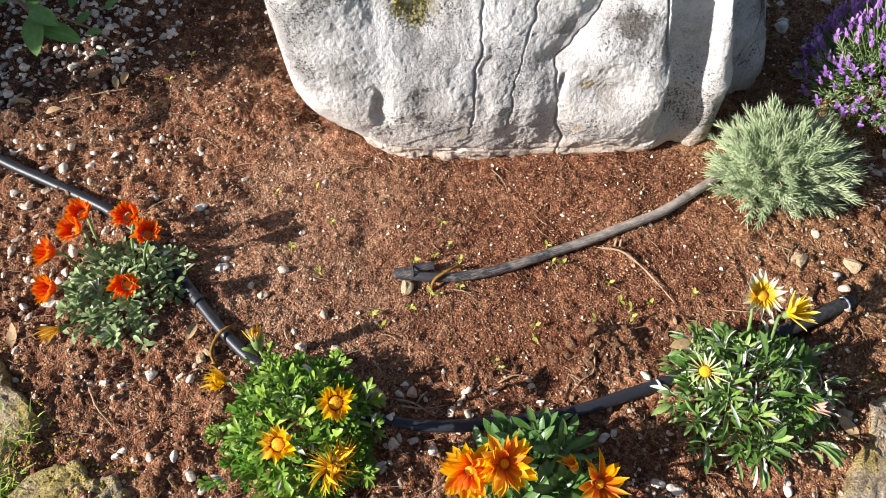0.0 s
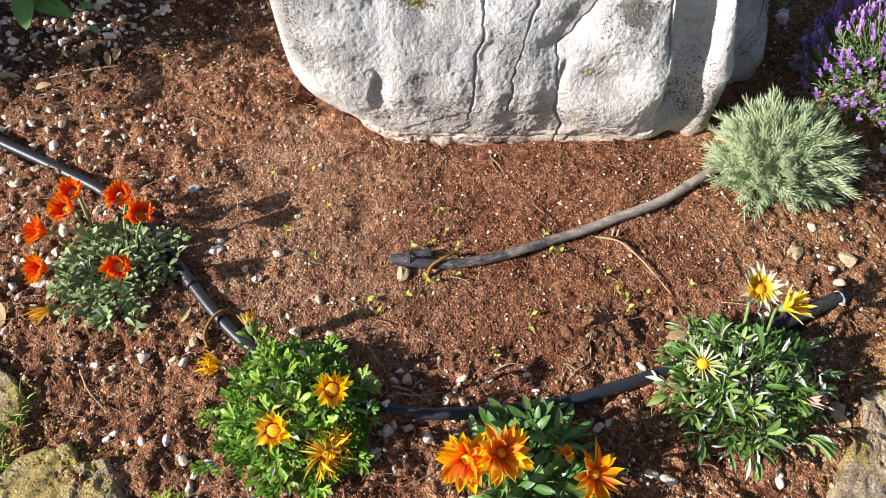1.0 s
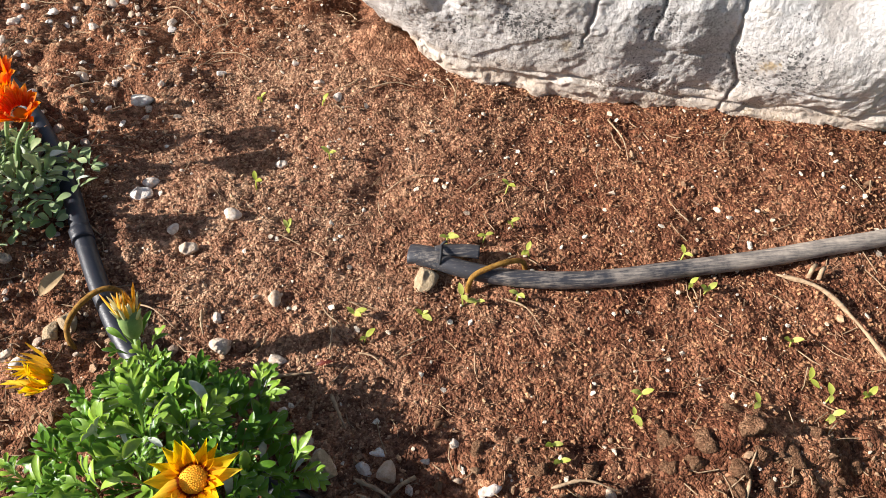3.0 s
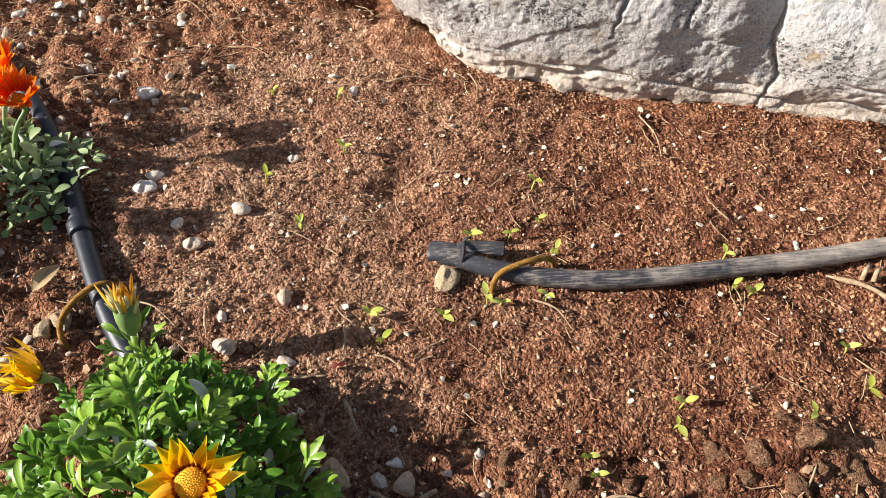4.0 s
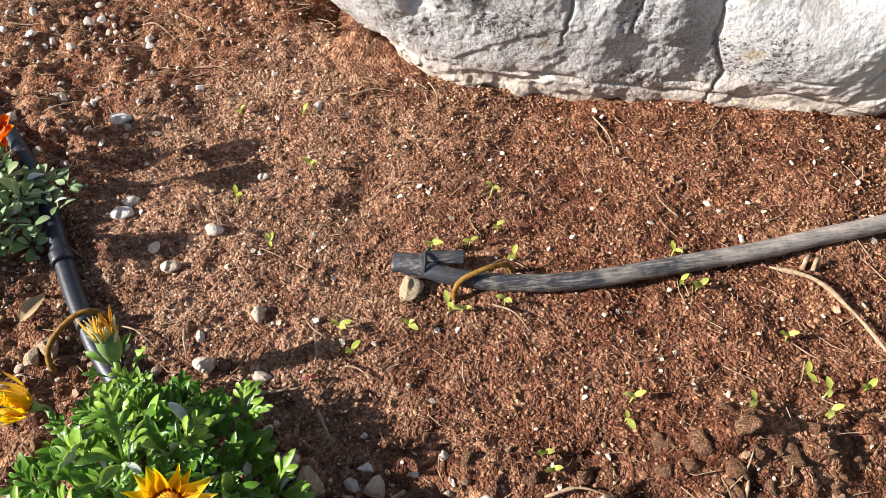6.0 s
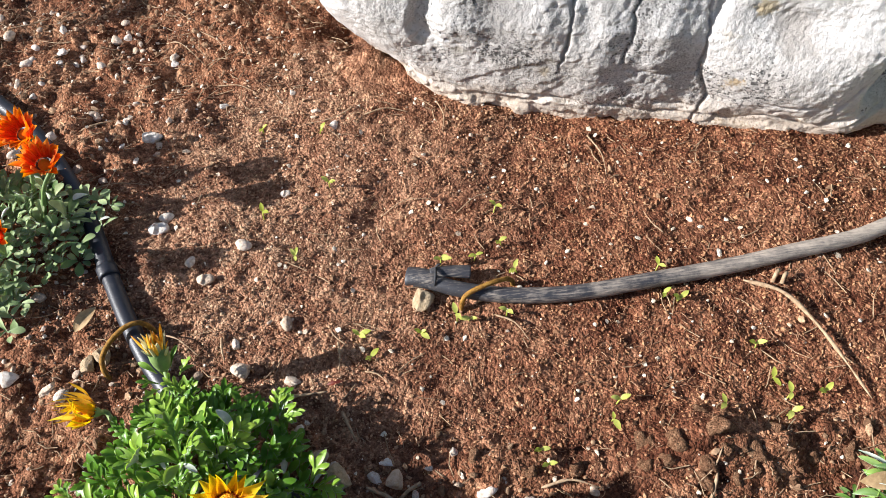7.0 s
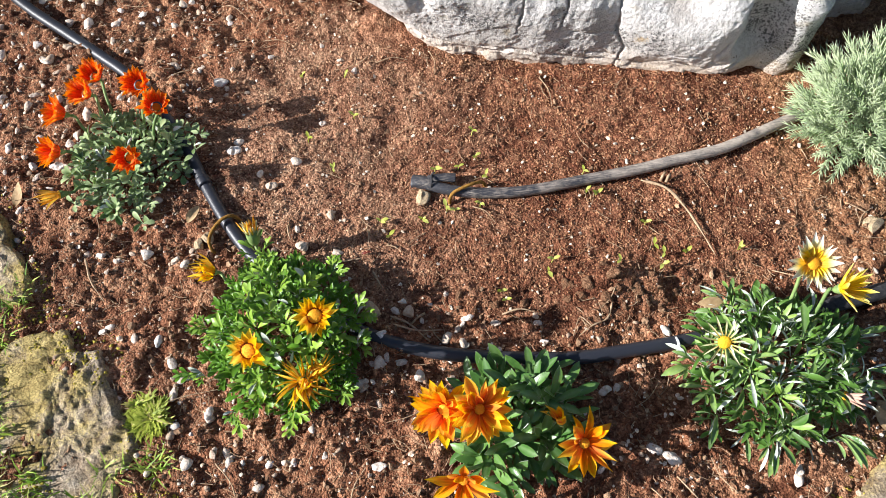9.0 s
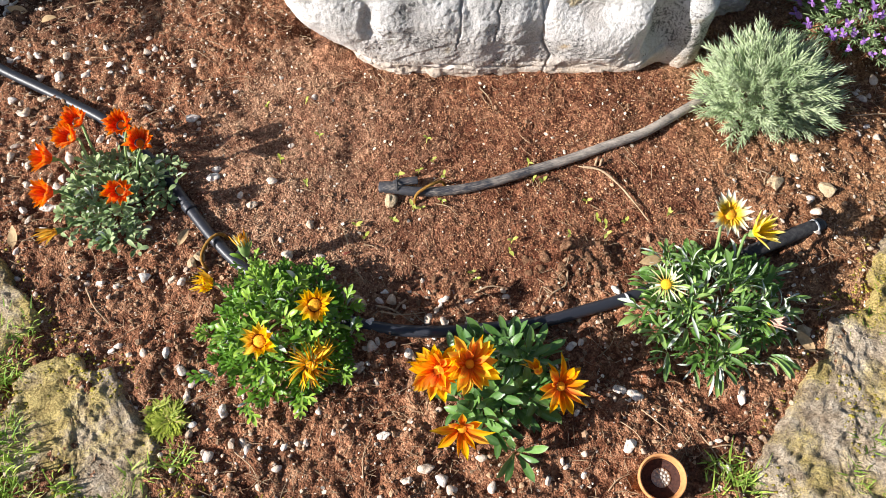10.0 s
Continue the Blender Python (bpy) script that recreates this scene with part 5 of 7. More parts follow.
PC = [petal_mesh("petal", 0.026, 0.0040, P_WILT, 0.9, 0.9, twist=1.6), petal_mesh("petal", 0.022, 0.0034, P_WILT, 0.9, -0.9, twist=-1.5), petal_mesh("petal", 0.028, 0.0038, P_WILT, 0.7, 0.6, twist=2.2), petal_mesh("petal", 0.024, 0.0045, P_YELLOW, 0.9, 1.1, twist=1.2)]
flower(p2, (-0.028 - px, 0.272 - py, 0.098), (0.2, -0.6, 0.7), PC, D_SMALL, 40, 34, rnd, 0.008, None, "wilted curled orange flower", 1.0, 55)
flower(p2, (-0.016 - px, 0.288 - py, 0.094), (0.5, 0.1, 0.8), PC, D_SMALL, 20, 40, rnd, 0.006, None, "wilted curled orange flower", 0.8, 50)
flower(p2, (-0.175 - px, 0.430 - py, 0.052), (-0.4, -0.2, 0.85), [PC[3], PC[3], PC[2], PY[3]], D_SMALL, 34, 48, rnd, 0.009, None, "half-closed yellow flower", 0.80, 34)
flower(p2, (-0.124 - px, 0.477 - py, 0.060), (0.05, 0.25, 1), PB2, D_BUD, 34, 76, rnd, 0.0060, (-0.03, 0.08, 0.0), "closed orange bud in a green cup", 0.85, 16)
for k in range(12):
    a = k * 2.4
    part("leaf", rnd.choice(L2), p2, aim((-0.124 - px + 0.01 * math.cos(a), 0.467 - py + 0.01 * math.sin(a), 0.02 + 0.0018 * k), (math.cos(a), math.sin(a), 0.7), (0, 0, 1), 0.6))

# orange gazania with dark spoon-shaped leaves
px, py = 0.222, 0.245
p3 = thing("gazania", px, py, z_low(px, py), "gazania with dark green spoon-shaped leaves and large orange flowers", "flowering plant", "gazanias in the bed")
L3 = [leaf_mesh("leaf", 0.058, 0.0130, [GREEN_DARK, FELT], "spoon", 0, 0.25, 0.3, 8), leaf_mesh("leaf", 0.050, 0.0118, [GREEN_DARK, FELT], "spoon", 0, 0.35, 0.4, 8),
      leaf_mesh("leaf", 0.066, 0.0135, [GREEN_DARK, FELT], "spoon", 0, 0.2, 0.15, 8, twist=0.3)]
rosettes(p3, L3, 0.060, 0.074, 0.065, 24, 8, rnd, 0.03, (25, 80), (0.65, 1.0), 0.35)
inner_foliage(p3, L3, 0.055, 0.07, 0.05, 60, rnd, (0.6, 0.8))
PO = [petal_mesh("petal", 0.038, 0.0145, P_ORANGE, 0.4, 0.02, 0.3), petal_mesh("petal", 0.034, 0.0140, P_ORANGE, 0.6, 0.30, 0.4, twist=0.5), petal_mesh("petal", 0.041, 0.0125, P_ORANGE, 0.6, -0.25, 0.0, twist=-0.7),
      petal_mesh("petal", 0.037, 0.0145, P_GOLD, 0.5, 0.10, 0.3, twist=0.3), petal_mesh("petal", 0.037, 0.0100, P_ORANGE, 0.8, 0.45, 0.0, twist=1.1), petal_mesh("petal", 0.034, 0.0135, P_GOLD, 0.6, 0.40, 0.2, twist=-0.7)]
flower(p3, (0.170 - px, 0.232 - py, 0.145), (0.2, -0.4, 0.9), [PO[3], PO[3], PO[5], PO[0], PO[4]], D_SMALL, 32, 20, rnd, 0.006, None, "large open orange and yellow flower", 0.94, 28)
flower(p3, (0.132 - px, 0.236 - py, 0.126), (-0.40, -0.30, 0.85), [PO[0], PO[1], PO[4], PO[5], PO[3]], D_SMALL, 34, 24, rnd, 0.006, None, "large open orange flower", 0.92, 32)
flower(p3, (0.285 - px, 0.211 - py, 0.080), (0.25, -0.45, 0.85), PO[:3] + PO[4:5], D_SMALL, 17, 14, rnd, 0.007, None, "large open orange flower", 0.90, 24)
flower(p3, (0.153 - px, 0.168 - py, 0.098), (-0.05, -0.6, 0.75), PO[:3] + PO[4:5], D_SMALL, 13, 26, rnd, 0.006, None, "orange flower with upright petals", 0.88, 34)
flower(p3, (0.262 - px, 0.238 - py, 0.070), (-0.3, 0.3, 0.9), PO, D_SMALL, 8, 72, rnd, 0.004, None, "closed orange bud", 0.6)

# white gazania with narrow green leaves that show white undersides
px, py = 0.528, 0.318
p4 = thing("gazania", px, py, z_low(px, py), "gazania with white-edged narrow green leaves and white and yellow flowers", "flowering plant", "gazanias in the bed")
L4 = [leaf_mesh("leaf", 0.054, 0.0105, [GREEN_MID, FELT], "spoon", 0, 0.55, 0.5, 8, twist=0.5), leaf_mesh("leaf", 0.046, 0.0100, [GREEN_MID, FELT], "spoon", 0, 0.6, 0.7, 8, twist=1.3),
      leaf_mesh("leaf", 0.058, 0.0115, [GREEN_MID, FELT], "spoon", 0, 0.5, 0.4, 10, twist=0.2), leaf_mesh("leaf", 0.044, 0.0095, [GREEN_DARK, FELT], "spoon", 0, 0.5, 0.8, 8, twist=-2.2),
      leaf_mesh("leaf", 0.050, 0.0060, [FELT, GREEN_MID], "spoon", 0, 0.5, 0.6, 8, twist=0.6), leaf_mesh("leaf", 0.056, 0.0085, [GREEN_MID, FELT], "spoon", 0, 0.9, 0.45, 8, twist=0.3),
      leaf_mesh("leaf", 0.050, 0.0075, [GREEN_MID, FELT], "spoon", 0, 0.8, 0.7, 8, twist=-1.0), leaf_mesh("leaf", 0.044, 0.0085, [GREEN_BRIGHT, FELT], "spoon", 0, 0.6, 0.6, 8, twist=0.9), leaf_mesh("leaf", 0.056, 0.0055, [FELT, GREEN_MID], "spoon", 0, 0.6, 0.7, 8, twist=-0.5)]
L4 += L4[4:5] + L4[8:9] + [lobed_leaf(0.050, 0.0075, [GREEN_MID, FELT]), lobed_leaf(0.046, 0.0070, [GREEN_MID, FELT], 0.5, 0.6)]
rosettes(p4, L4 + L4[4:5], 0.090, 0.084, 0.092, 46, 7, rnd, 0.024, (20, 84), (0.42, 0.86), 0.26)
for ox, oy, n in ((0.105, 0.04, 6), (0.11, -0.01, 5), (0.06, -0.095, 6), (-0.02, -0.10, 6), (-0.09, -0.07, 6), (-0.11, 0.0, 5), (-0.05, 0.09, 5)):
    for k in range(n):
        a = math.atan2(oy, ox) + rnd.uniform(-1.0, 1.0)
        part("leaf", rnd.choice(L4), p4, aim((ox * 0.9, oy * 0.9, 0.014 + rnd.random() * 0.03), (math.cos(a), math.sin(a), rnd.uniform(-0.1, 0.5)), (0, 0, 1), rnd.uniform(0.5, 0.92)))
inner_foliage(p4, L4, 0.092, 0.084, 0.075, 360, rnd, (0.5, 0.8))
PWH = [petal_mesh("petal", 0.029, 0.0130, P_WHITE, 0.35, 0.0, 1.2, star=True), petal_mesh("petal", 0.031, 0.0115, P_WHITE, 0.5, 0.12, 1.0, twist=0.3, star=True), petal_mesh("petal", 0.027, 0.0110, P_WHITE, 0.6, 0.25, 1.0, twist=-0.4, star=True)]
PL = [petal_mesh("petal", 0.032, 0.007, P_LEMON, 0.6, 0.05, 0.3, twist=0.3), petal_mesh("petal", 0.030, 0.006, P_LEMON, 0.7, 0.15, 0.3, twist=-0.3)]
PF = [petal_mesh("petal", 0.034, 0.0032, P_FADED, 0.8, 0.2, 0.3, twist=0.6), petal_mesh("petal", 0.030, 0.0028, P_FADED, 0.8, -0.2, 0.3, twist=-0.6)]
flower(p4, (0.552 - px, 0.410 - py, 0.124), (0.1, -0.35, 0.9), PWH, D_ORANGE, 20, 16, rnd, 0.0085, None, "open white flower with a yellow and orange middle", 0.95, 12)
flower(p4, (0.583 - px, 0.382 - py, 0.116), (0.45, -0.2, 0.85), PL, D_YEL, 15, 48, rnd, 0.006, None, "half-closed lemon-yellow flower", 1.0, 14)
flower(p4, (0.428 - px, 0.304 - py, 0.155), (-0.3, -0.3, 0.9), PF, D_YEL, 17, 28, rnd, 0.007, None, "spidery faded cream flower", 0.76, 26)
flower(p4, (0.586 - px, 0.272 - py, 0.062), (0.6, -0.4, 0.7), [petal_mesh("petal", 0.028, 0.006, simple("pink bud petal", (0.45, 0.24, 0.18), (0.62, 0.42, 0.32)), 0.8)], D_SMALL, 10, 78, rnd, 0.004, None, "closed pinkish bud", 0.9, 5)
dl = leaf_mesh("dry_leaf", 0.034, 0.014, [DRY_LEAF, DRY_LEAF], "oval", 0, 0.4, 0.2, 8)
part("dead_leaf", dl, p4, aim((0.475 - px, 0.398 - py, 0.035), (-1, -0.12, 0.1), (0, -0.4, 1)), "dry straw-coloured leaf")

# silver-grey bush of narrow needles
def needle_sprig(name, stem, needles, nl, nw, seed, mats, lean=(30, 65)):
    r = random.Random(seed)
    pieces, v0 = [], []
    pts = spline([Vector((0, 0, 0)), Vector((r.uniform(-.004, .004), stem * 0.5, 0.004)), Vector((r.uniform(-.006, .006), stem, r.uniform(-.004, .008)))], 4)
    pieces.append(tube(pts, lambda s: 0.0012 - 0.0006 * s, 5, cap=False))
    for i in range(needles):
        t = 0.12 + 0.88 * i / needles
        k = t * (len(pts) - 1)
        a = pts[min(int(k), len(pts) - 2)]
        p = a.lerp(pts[min(int(k) + 1, len(pts) - 1)], k % 1)
        ang = i * 2.39996 + r.uniform(-0.3, 0.3)
        el = radians(r.uniform(*lean)) * (1.0 - 0.55 * t)
        d = Vector((math.cos(ang) * math.sin(el), math.cos(el), math.sin(ang) * math.sin(el)))
        side = d.cross(Vector((math.sin(ang), 0.3, math.cos(ang)))).normalized()
        up = side.cross(d)
        L = nl * r.uniform(0.75, 1.1)
        q = [p - side * nw * 0.35, p + side * nw * 0.35, p + d * L * 0.55 + side * nw * 0.5 + up * 0.0006, p + d * L * 0.55 - side * nw * 0.5 + up * 0.0006, p + d * L - up * 0.001, p + d * L * 0.55 - up * nw * 0.5, p - up * nw * 0.4]
        pieces.append(([tuple(c) for c in q], [(0, 1, 2, 3), (3, 2, 4), (6, 5, 2, 1), (0, 3, 5, 6), (5, 4, 2), (3, 4, 5)]))
    v, f = join(pieces)
    return mesh_from(name, v, f, mats)


bx, by = 0.728, 0.690
bush = thing("silver_bush", bx, by, z_low(bx, by), "rounded silver-green bush of narrow needle leaves beside the boulder", "bush")
SP = [needle_sprig("sprig", 0.066, 46, 0.022, 0.0015, 40 + i, SILVER, (25, 55)) for i in range(6)]
r2 = random.Random(5)
for i in range(300):
    u = 1 - (i + 0.5) / 300 * 0.98
    a = i * 2.39996
    s = math.sqrt(1 - u * u)
    d = Vector((s * math.cos(a), s * math.sin(a), u * 0.95 + 0.10)).normalized()
    d = (d + Vector((r2.uniform(-.35, .35), r2.uniform(-.35, .35), r2.uniform(-.15, .25)))).normalized()
    depth = r2.uniform(0.55, 1.0)
    p = Vector((0.101 * s * math.cos(a), 0.090 * s * math.sin(a), 0.106 * max(u, 0.06))) * depth - d * 0.030
    p.z = max(p.z, 0.004)
    part("sprig", r2.choice(SP), bush, aim(p, d, (math.cos(a * 3), math.sin(a * 3), 0.3), r2.uniform(0.75, 1.1)))
for k in range(14):
    a = k * 2.4
    v, f = tube(spline([(0, 0, 0), (0.03 * math.cos(a), 0.03 * math.sin(a), 0.03), (0.07 * math.cos(a), 0.07 * math.sin(a), 0.05 + 0.03 * r2.random())], 4), 0.0018, 6)
    part("branch", mesh_from("branch", v, f, BARK), bush)

# violet lavender
lx, ly = 0.982, 0.838
lav = thing("lavender", lx, ly, z_low(lx, ly), "lavender bush with violet flower spikes above grey-green leaves", "flowering bush")
LS = [needle_sprig("sprig", 0.070, 26, 0.020, 0.0024, 70 + i, LAV_LEAF) for i in range(4)]


def spike_mesh(seed):
    r = random.Random(seed)
    v0, f0 = ico(1)
    pieces = []
    for i in range(34):
        t = i / 34
        a = i * 2.39996
        rad = 0.0052 * math.sin(0.35 + t * 2.5)
        s = 0.0020 * r.uniform(0.8, 1.2)
        c = Vector((math.cos(a) * rad, math.sin(a) * rad, t * 0.022))
        pieces.append(([tuple(c + Vector((p[0] * s, p[1] * s, p[2] * s * 1.5))) for p in v0], [tuple(q) for q in f0]))
    v, f = join(pieces)
    return mesh_from("flower_spike", v, f, LAV_BUD)


SPK = [spike_mesh(i) for i in range(3)]
BR = petal_mesh("bract", 0.018, 0.008, LAV_BRACT, 0.3, 0.15, 1.0, 4)
for i in range(200):
    u = 1 - (i + 0.5) / 200 * 0.97
    a = i * 2.39996
    s = math.sqrt(1 - u * u)
    d = (Vector((s * math.cos(a), s * math.sin(a), u + 0.2)).normalized() + Vector((r2.uniform(-.25, .25), r2.uniform(-.25, .25), 0))).normalized()
    p = Vector((0.135 * s * math.cos(a), 0.125 * s * math.sin(a), 0.155 * max(u, 0.1))) * r2.uniform(0.6, 1.0) - d * 0.03
    p.z = max(p.z, 0.004)
    part("sprig", r2.choice(LS), lav, aim(p, d, (math.cos(a * 3), math.sin(a * 3), 0.3), r2.uniform(0.8, 1.15)))
for i in range(300):
    u = 1 - (i + 0.5) / 300 * 0.85
    a = i * 2.39996 + 0.4
    s = math.sqrt(1 - u * u)
    d = (Vector((s * math.cos(a) * 0.7, s * math.sin(a) * 0.7, 0.6 + u * 0.6)) + Vector((r2.uniform(-.2, .2), r2.uniform(-.2, .2), 0))).normalized()
    p = Vector((0.145 * s * math.cos(a), 0.135 * s * math.sin(a), 0.185 * max(u, 0.1) + r2.uniform(-0.01, 0.025)))
    m = Matrix.Translation(p) @ d.to_track_quat("Z", "Y").to_matrix().to_4x4()
    m = m @ Matrix.Scale(r2.uniform(0.48, 0.80), 4)
    sp = part("flower_spike", r2.choice(SPK), lav, m)
    for k in range(3):
        b = k * 2.094 + r2.random()
        part("bract", BR, sp, aim((math.cos(b) * 0.002, math.sin(b) * 0.002, 0.021), (math.cos(b), math.sin(b), 1.1), (-math.cos(b), -math.sin(b), 1), r2.uniform(0.7, 1.1)))
    v, f = tube(spline([p * 0.6, p * 0.85, p], 3), 0.0012, 5)
    part("stalk", mesh_from("stalk", v, f, STALK), lav)

# broad-leaved shrub at the bed's far corner; its unseen crown is added to shade the gravel
sx, sy = -0.72, 1.36
shrub = thing("shrub", sx, sy, 0.0, "shrub with broad smooth green leaves on brown branches over the gravel", "shrub")
BL = [leaf_mesh("leaf", 0.075, 0.036, [SHRUB_LEAF, SHRUB_LEAF], "oval", 0, 0.18, 0.25, 10), leaf_mesh("leaf", 0.062, 0.030, [SHRUB_LEAF, SHRUB_LEAF], "oval", 0, 0.2, 0.35, 10)]
def branch(pts, r):
    v, f = tube(spline(pts, 6), lambda s: r * (1 - 0.6 * s), 9, wobble=0.1)
    part("branch", mesh_from("branch", v, f, BARK), shrub)


branch([(0, 0, -0.02), (0.07, -0.03, 0.05), (0.14, -0.085, 0.085), (0.195, -0.16, 0.095)], 0.009)
for p, d, s in (((0.195, -0.16, 0.095), (0.02, -1, -0.45), 1.1), ((0.19, -0.15, 0.10), (0.75, -0.65, -0.05), 1.0), ((0.20, -0.175, 0.08), (1, -0.35, -0.3), 1.1),
                ((0.17, -0.12, 0.10), (0.5, 0.8, 0.2), 0.9), ((0.14, -0.09, 0.09), (-0.8, -0.4, 0.1), 0.9), ((0.09, -0.22, 0.03), (-0.6, -0.8, 0.1), 0.8), ((0.185, -0.14, 0.09), (0.2, 1, 0.1), 0.8),
                ((0.25, -0.14, 0.05), (0.8, 0.5, 0.3), 0.55), ((0.27, -0.16, 0.045), (1, -0.3, 0.2), 0.5), ((0.29, -0.20, 0.03), (0.7, -0.7, 0.3), 0.45), ((0.24, -0.10, 0.06), (0.3, 1, 0.2), 0.55), ((0.30, -0.10, 0.05), (1, 0.4, 0.4), 0.5), ((0.33, -0.06, 0.04), (0.5, 0.8, 0.4), 0.5)):
    part("leaf", BL[0], shrub, aim(p, d, (0, -0.2, 1), s))
branch([(0.17, -0.12, 0.09), (0.22, -0.13, 0.07), (0.29, -0.16, 0.045), (0.36, -0.21, 0.02)], 0.0025)
for i in range(9):
    a = 2.0 + i * 0.42
    q = Vector((math.cos(a), math.sin(a), 0))
    end = q * (0.28 + 0.1 * (i % 3)) + Vector((-0.32, 0.0, 0.34 + 0.05 * (i % 4)))
    branch([(-0.02, 0.02, -0.02), tuple(end * 0.35 + Vector((0, 0, 0.05))), tuple(end * 0.7), tuple(end)], 0.012)
r3 = random.Random(3)


def crown_point(lo, hi):
    """A place in the shrub's uneven round crown, which is added out of view."""
    d = Vector((r3.gauss(0, 1), r3.gauss(0, 1), r3.gauss(0, 1))).normalized()
    k = (lo + (hi - lo) * r3.random() ** 0.5) * (1 + 0.14 * math.sin(4 * d.x + 5 * d.y) + 0.10 * math.sin(7 * d.z + 3 * d.x))
    return Vector((-0.51 + 0.37 * d.x * k, 0.11 + 0.48 * d.y * k, max(0.05, 0.42 + 0.38 * d.z * k)))


for i in range(330):
    p = crown_point(0.75, 1.05)
    d = Vector((r3.uniform(-1, 1), r3.uniform(-1, 1), r3.uniform(-0.4, 0.5)))
    part("leaf", r3.choice(BL), shrub, aim(p, d, (0, 0, 1), r3.uniform(1.2, 2.0)))
V, F, o = [], [], 0
for i in range(900):
    m = aim(crown_point(0.0, 1.0), (r3.uniform(-1, 1), r3.uniform(-1, 1), r3.uniform(-0.5, 0.5)), (r3.uniform(-.5, .5), r3.uniform(-.5, .5), 1), r3.uniform(1.0, 1.7))
    me = r3.choice(BL)
    V += [tuple(m @ q.co) for q in me.vertices]
    F += [tuple(k + o for k in q.vertices) for q in me.polygons]
    o += len(me.vertices)
tagged(part("crown_foliage", mesh_from("crown_foliage", V, F, SHRUB_LEAF), shrub), "dense green crown leaves out of view, added to shade the gravel", kind="stuff")

# ---- seedlings ----
SL = [leaf_mesh("leaf", 0.0125, 0.0058, [SEED_GREEN, SEED_GREEN], "oval", 0, 0.2, 0.2, 6), leaf_mesh("leaf", 0.0105, 0.0050, [SEED_GREEN, SEED_GREEN], "oval", 0, 0.25, 0.3, 6)]
rs = random.Random(21)


def seedling(x, y):
    e = thing("seedling", x, y, z_at(x, y) - 0.001, "tiny yellow-green seedling with two seed leaves in the soil", "seedling", "seedlings in the bed")
    h = rs.uniform(0.007, 0.013)
    a = rs.uniform(0, 6.28)
    top = Vector((rs.uniform(-.003, .003), rs.uniform(-.003, .003), h))
    v, f = tube([Vector((0, 0, -0.002)), top * 0.5, top], 0.0007, 6)
    part("stem", mesh_from("stem", v, f, SEED_GREEN), e)
    for k in range(2 if rs.random() < 0.8 else 3):
        b = a + k * 2.6 + rs.uniform(-0.4, 0.4)
        part("leaf", rs.choice(SL), e, aim(top, (math.cos(b), math.sin(b), rs.uniform(0.1, 0.9)), (0, 0, 1), rs.uniform(0.65, 1.0)))


for x, y in ((-0.103, 0.783), (-0.038, 0.782), (-0.016, 0.703), (-0.082, 0.663), (-0.040, 0.615), (0.107, 0.607), (0.140, 0.614), (0.168, 0.633), (0.159, 0.672), (0.183, 0.599), (0.035, 0.529),
             (0.045, 0.504), (0.093, 0.531), (0.126, 0.546), (0.136, 0.548), (0.172, 0.551), (0.317, 0.603), (0.322, 0.575), (0.334, 0.571), (0.201, 0.422), (0.204, 0.410)):
    seedling(x, y)
for x, y in ((0.262, 0.450), (0.267, 0.465), (0.358, 0.464), (0.398, 0.523), (0.408, 0.495), (0.415, 0.474), (0.411, 0.458), (0.448, 0.482), (0.516, 0.485), (-0.30, 1.09), (-0.258, 1.14)):
    seedling(x, y)

# ---- pebbles ----
px_pot = (0.404, 0.100)
PB = [mesh_from("pebble", *lumpy(3, sq, 100 + i, 1.0, 0.95), PEBBLE) for i, sq in enumerate((0.55, 0.6, 0.45, 0.55, 0.65, 0.5, 0.58, 0.5))]
TB = mesh_from("stone", *lumpy(4, 0.75, 130, 0.7, 1.0), TAN_STONE)
rp = random.Random(31)


def pebble(x, y, r, name="pebble", mesh=None, label="", zlift=0.0):
    r *= rp.uniform(0.9, 1.1)
    ob = new(name, mesh or rp.choice(PB))
    ob.matrix_basis = pose(x, y, max(z_at(x, y), z_low(x, y)) + r * 0.12 + zlift, rp.uniform(-14, 14), rp.uniform(-14, 14), rp.uniform(0, 360)) @ Matrix.Scale(r, 4)
    return tagged(ob, label or "smooth pale pebble lying on the earth", "pebble", "pebbles on the earth")


for x, y, r in ((-0.096, 0.627, 11), (-0.226, 0.771, 12), (-0.194, 0.647, 12), (-0.038, 0.54, 9), (-0.022, 0.482, 9), (-0.157, 0.825, 7), (-0.078, 0.844, 7), (-0.13, 0.587, 8), (-0.146, 0.606, 8),
                (-0.084, 0.518, 7), (-0.071, 0.492, 9), (0.011, 0.408, 10), (0.031, 0.393, 12), (-0.009, 0.433, 7), (-0.305, 0.804, 8), (-0.265, 0.795, 8), (-0.186, 0.662, 8), (-0.232, 0.894, 7),
                (-0.147, 0.503, 8), (-0.021, 0.791, 5), (-0.044, 0.813, 5), (-0.066, 0.697, 6), (0.07, 0.409, 7), (0.062, 0.395, 8), (0.08, 0.392, 8)):
    pebble(x, y, r / 1000)
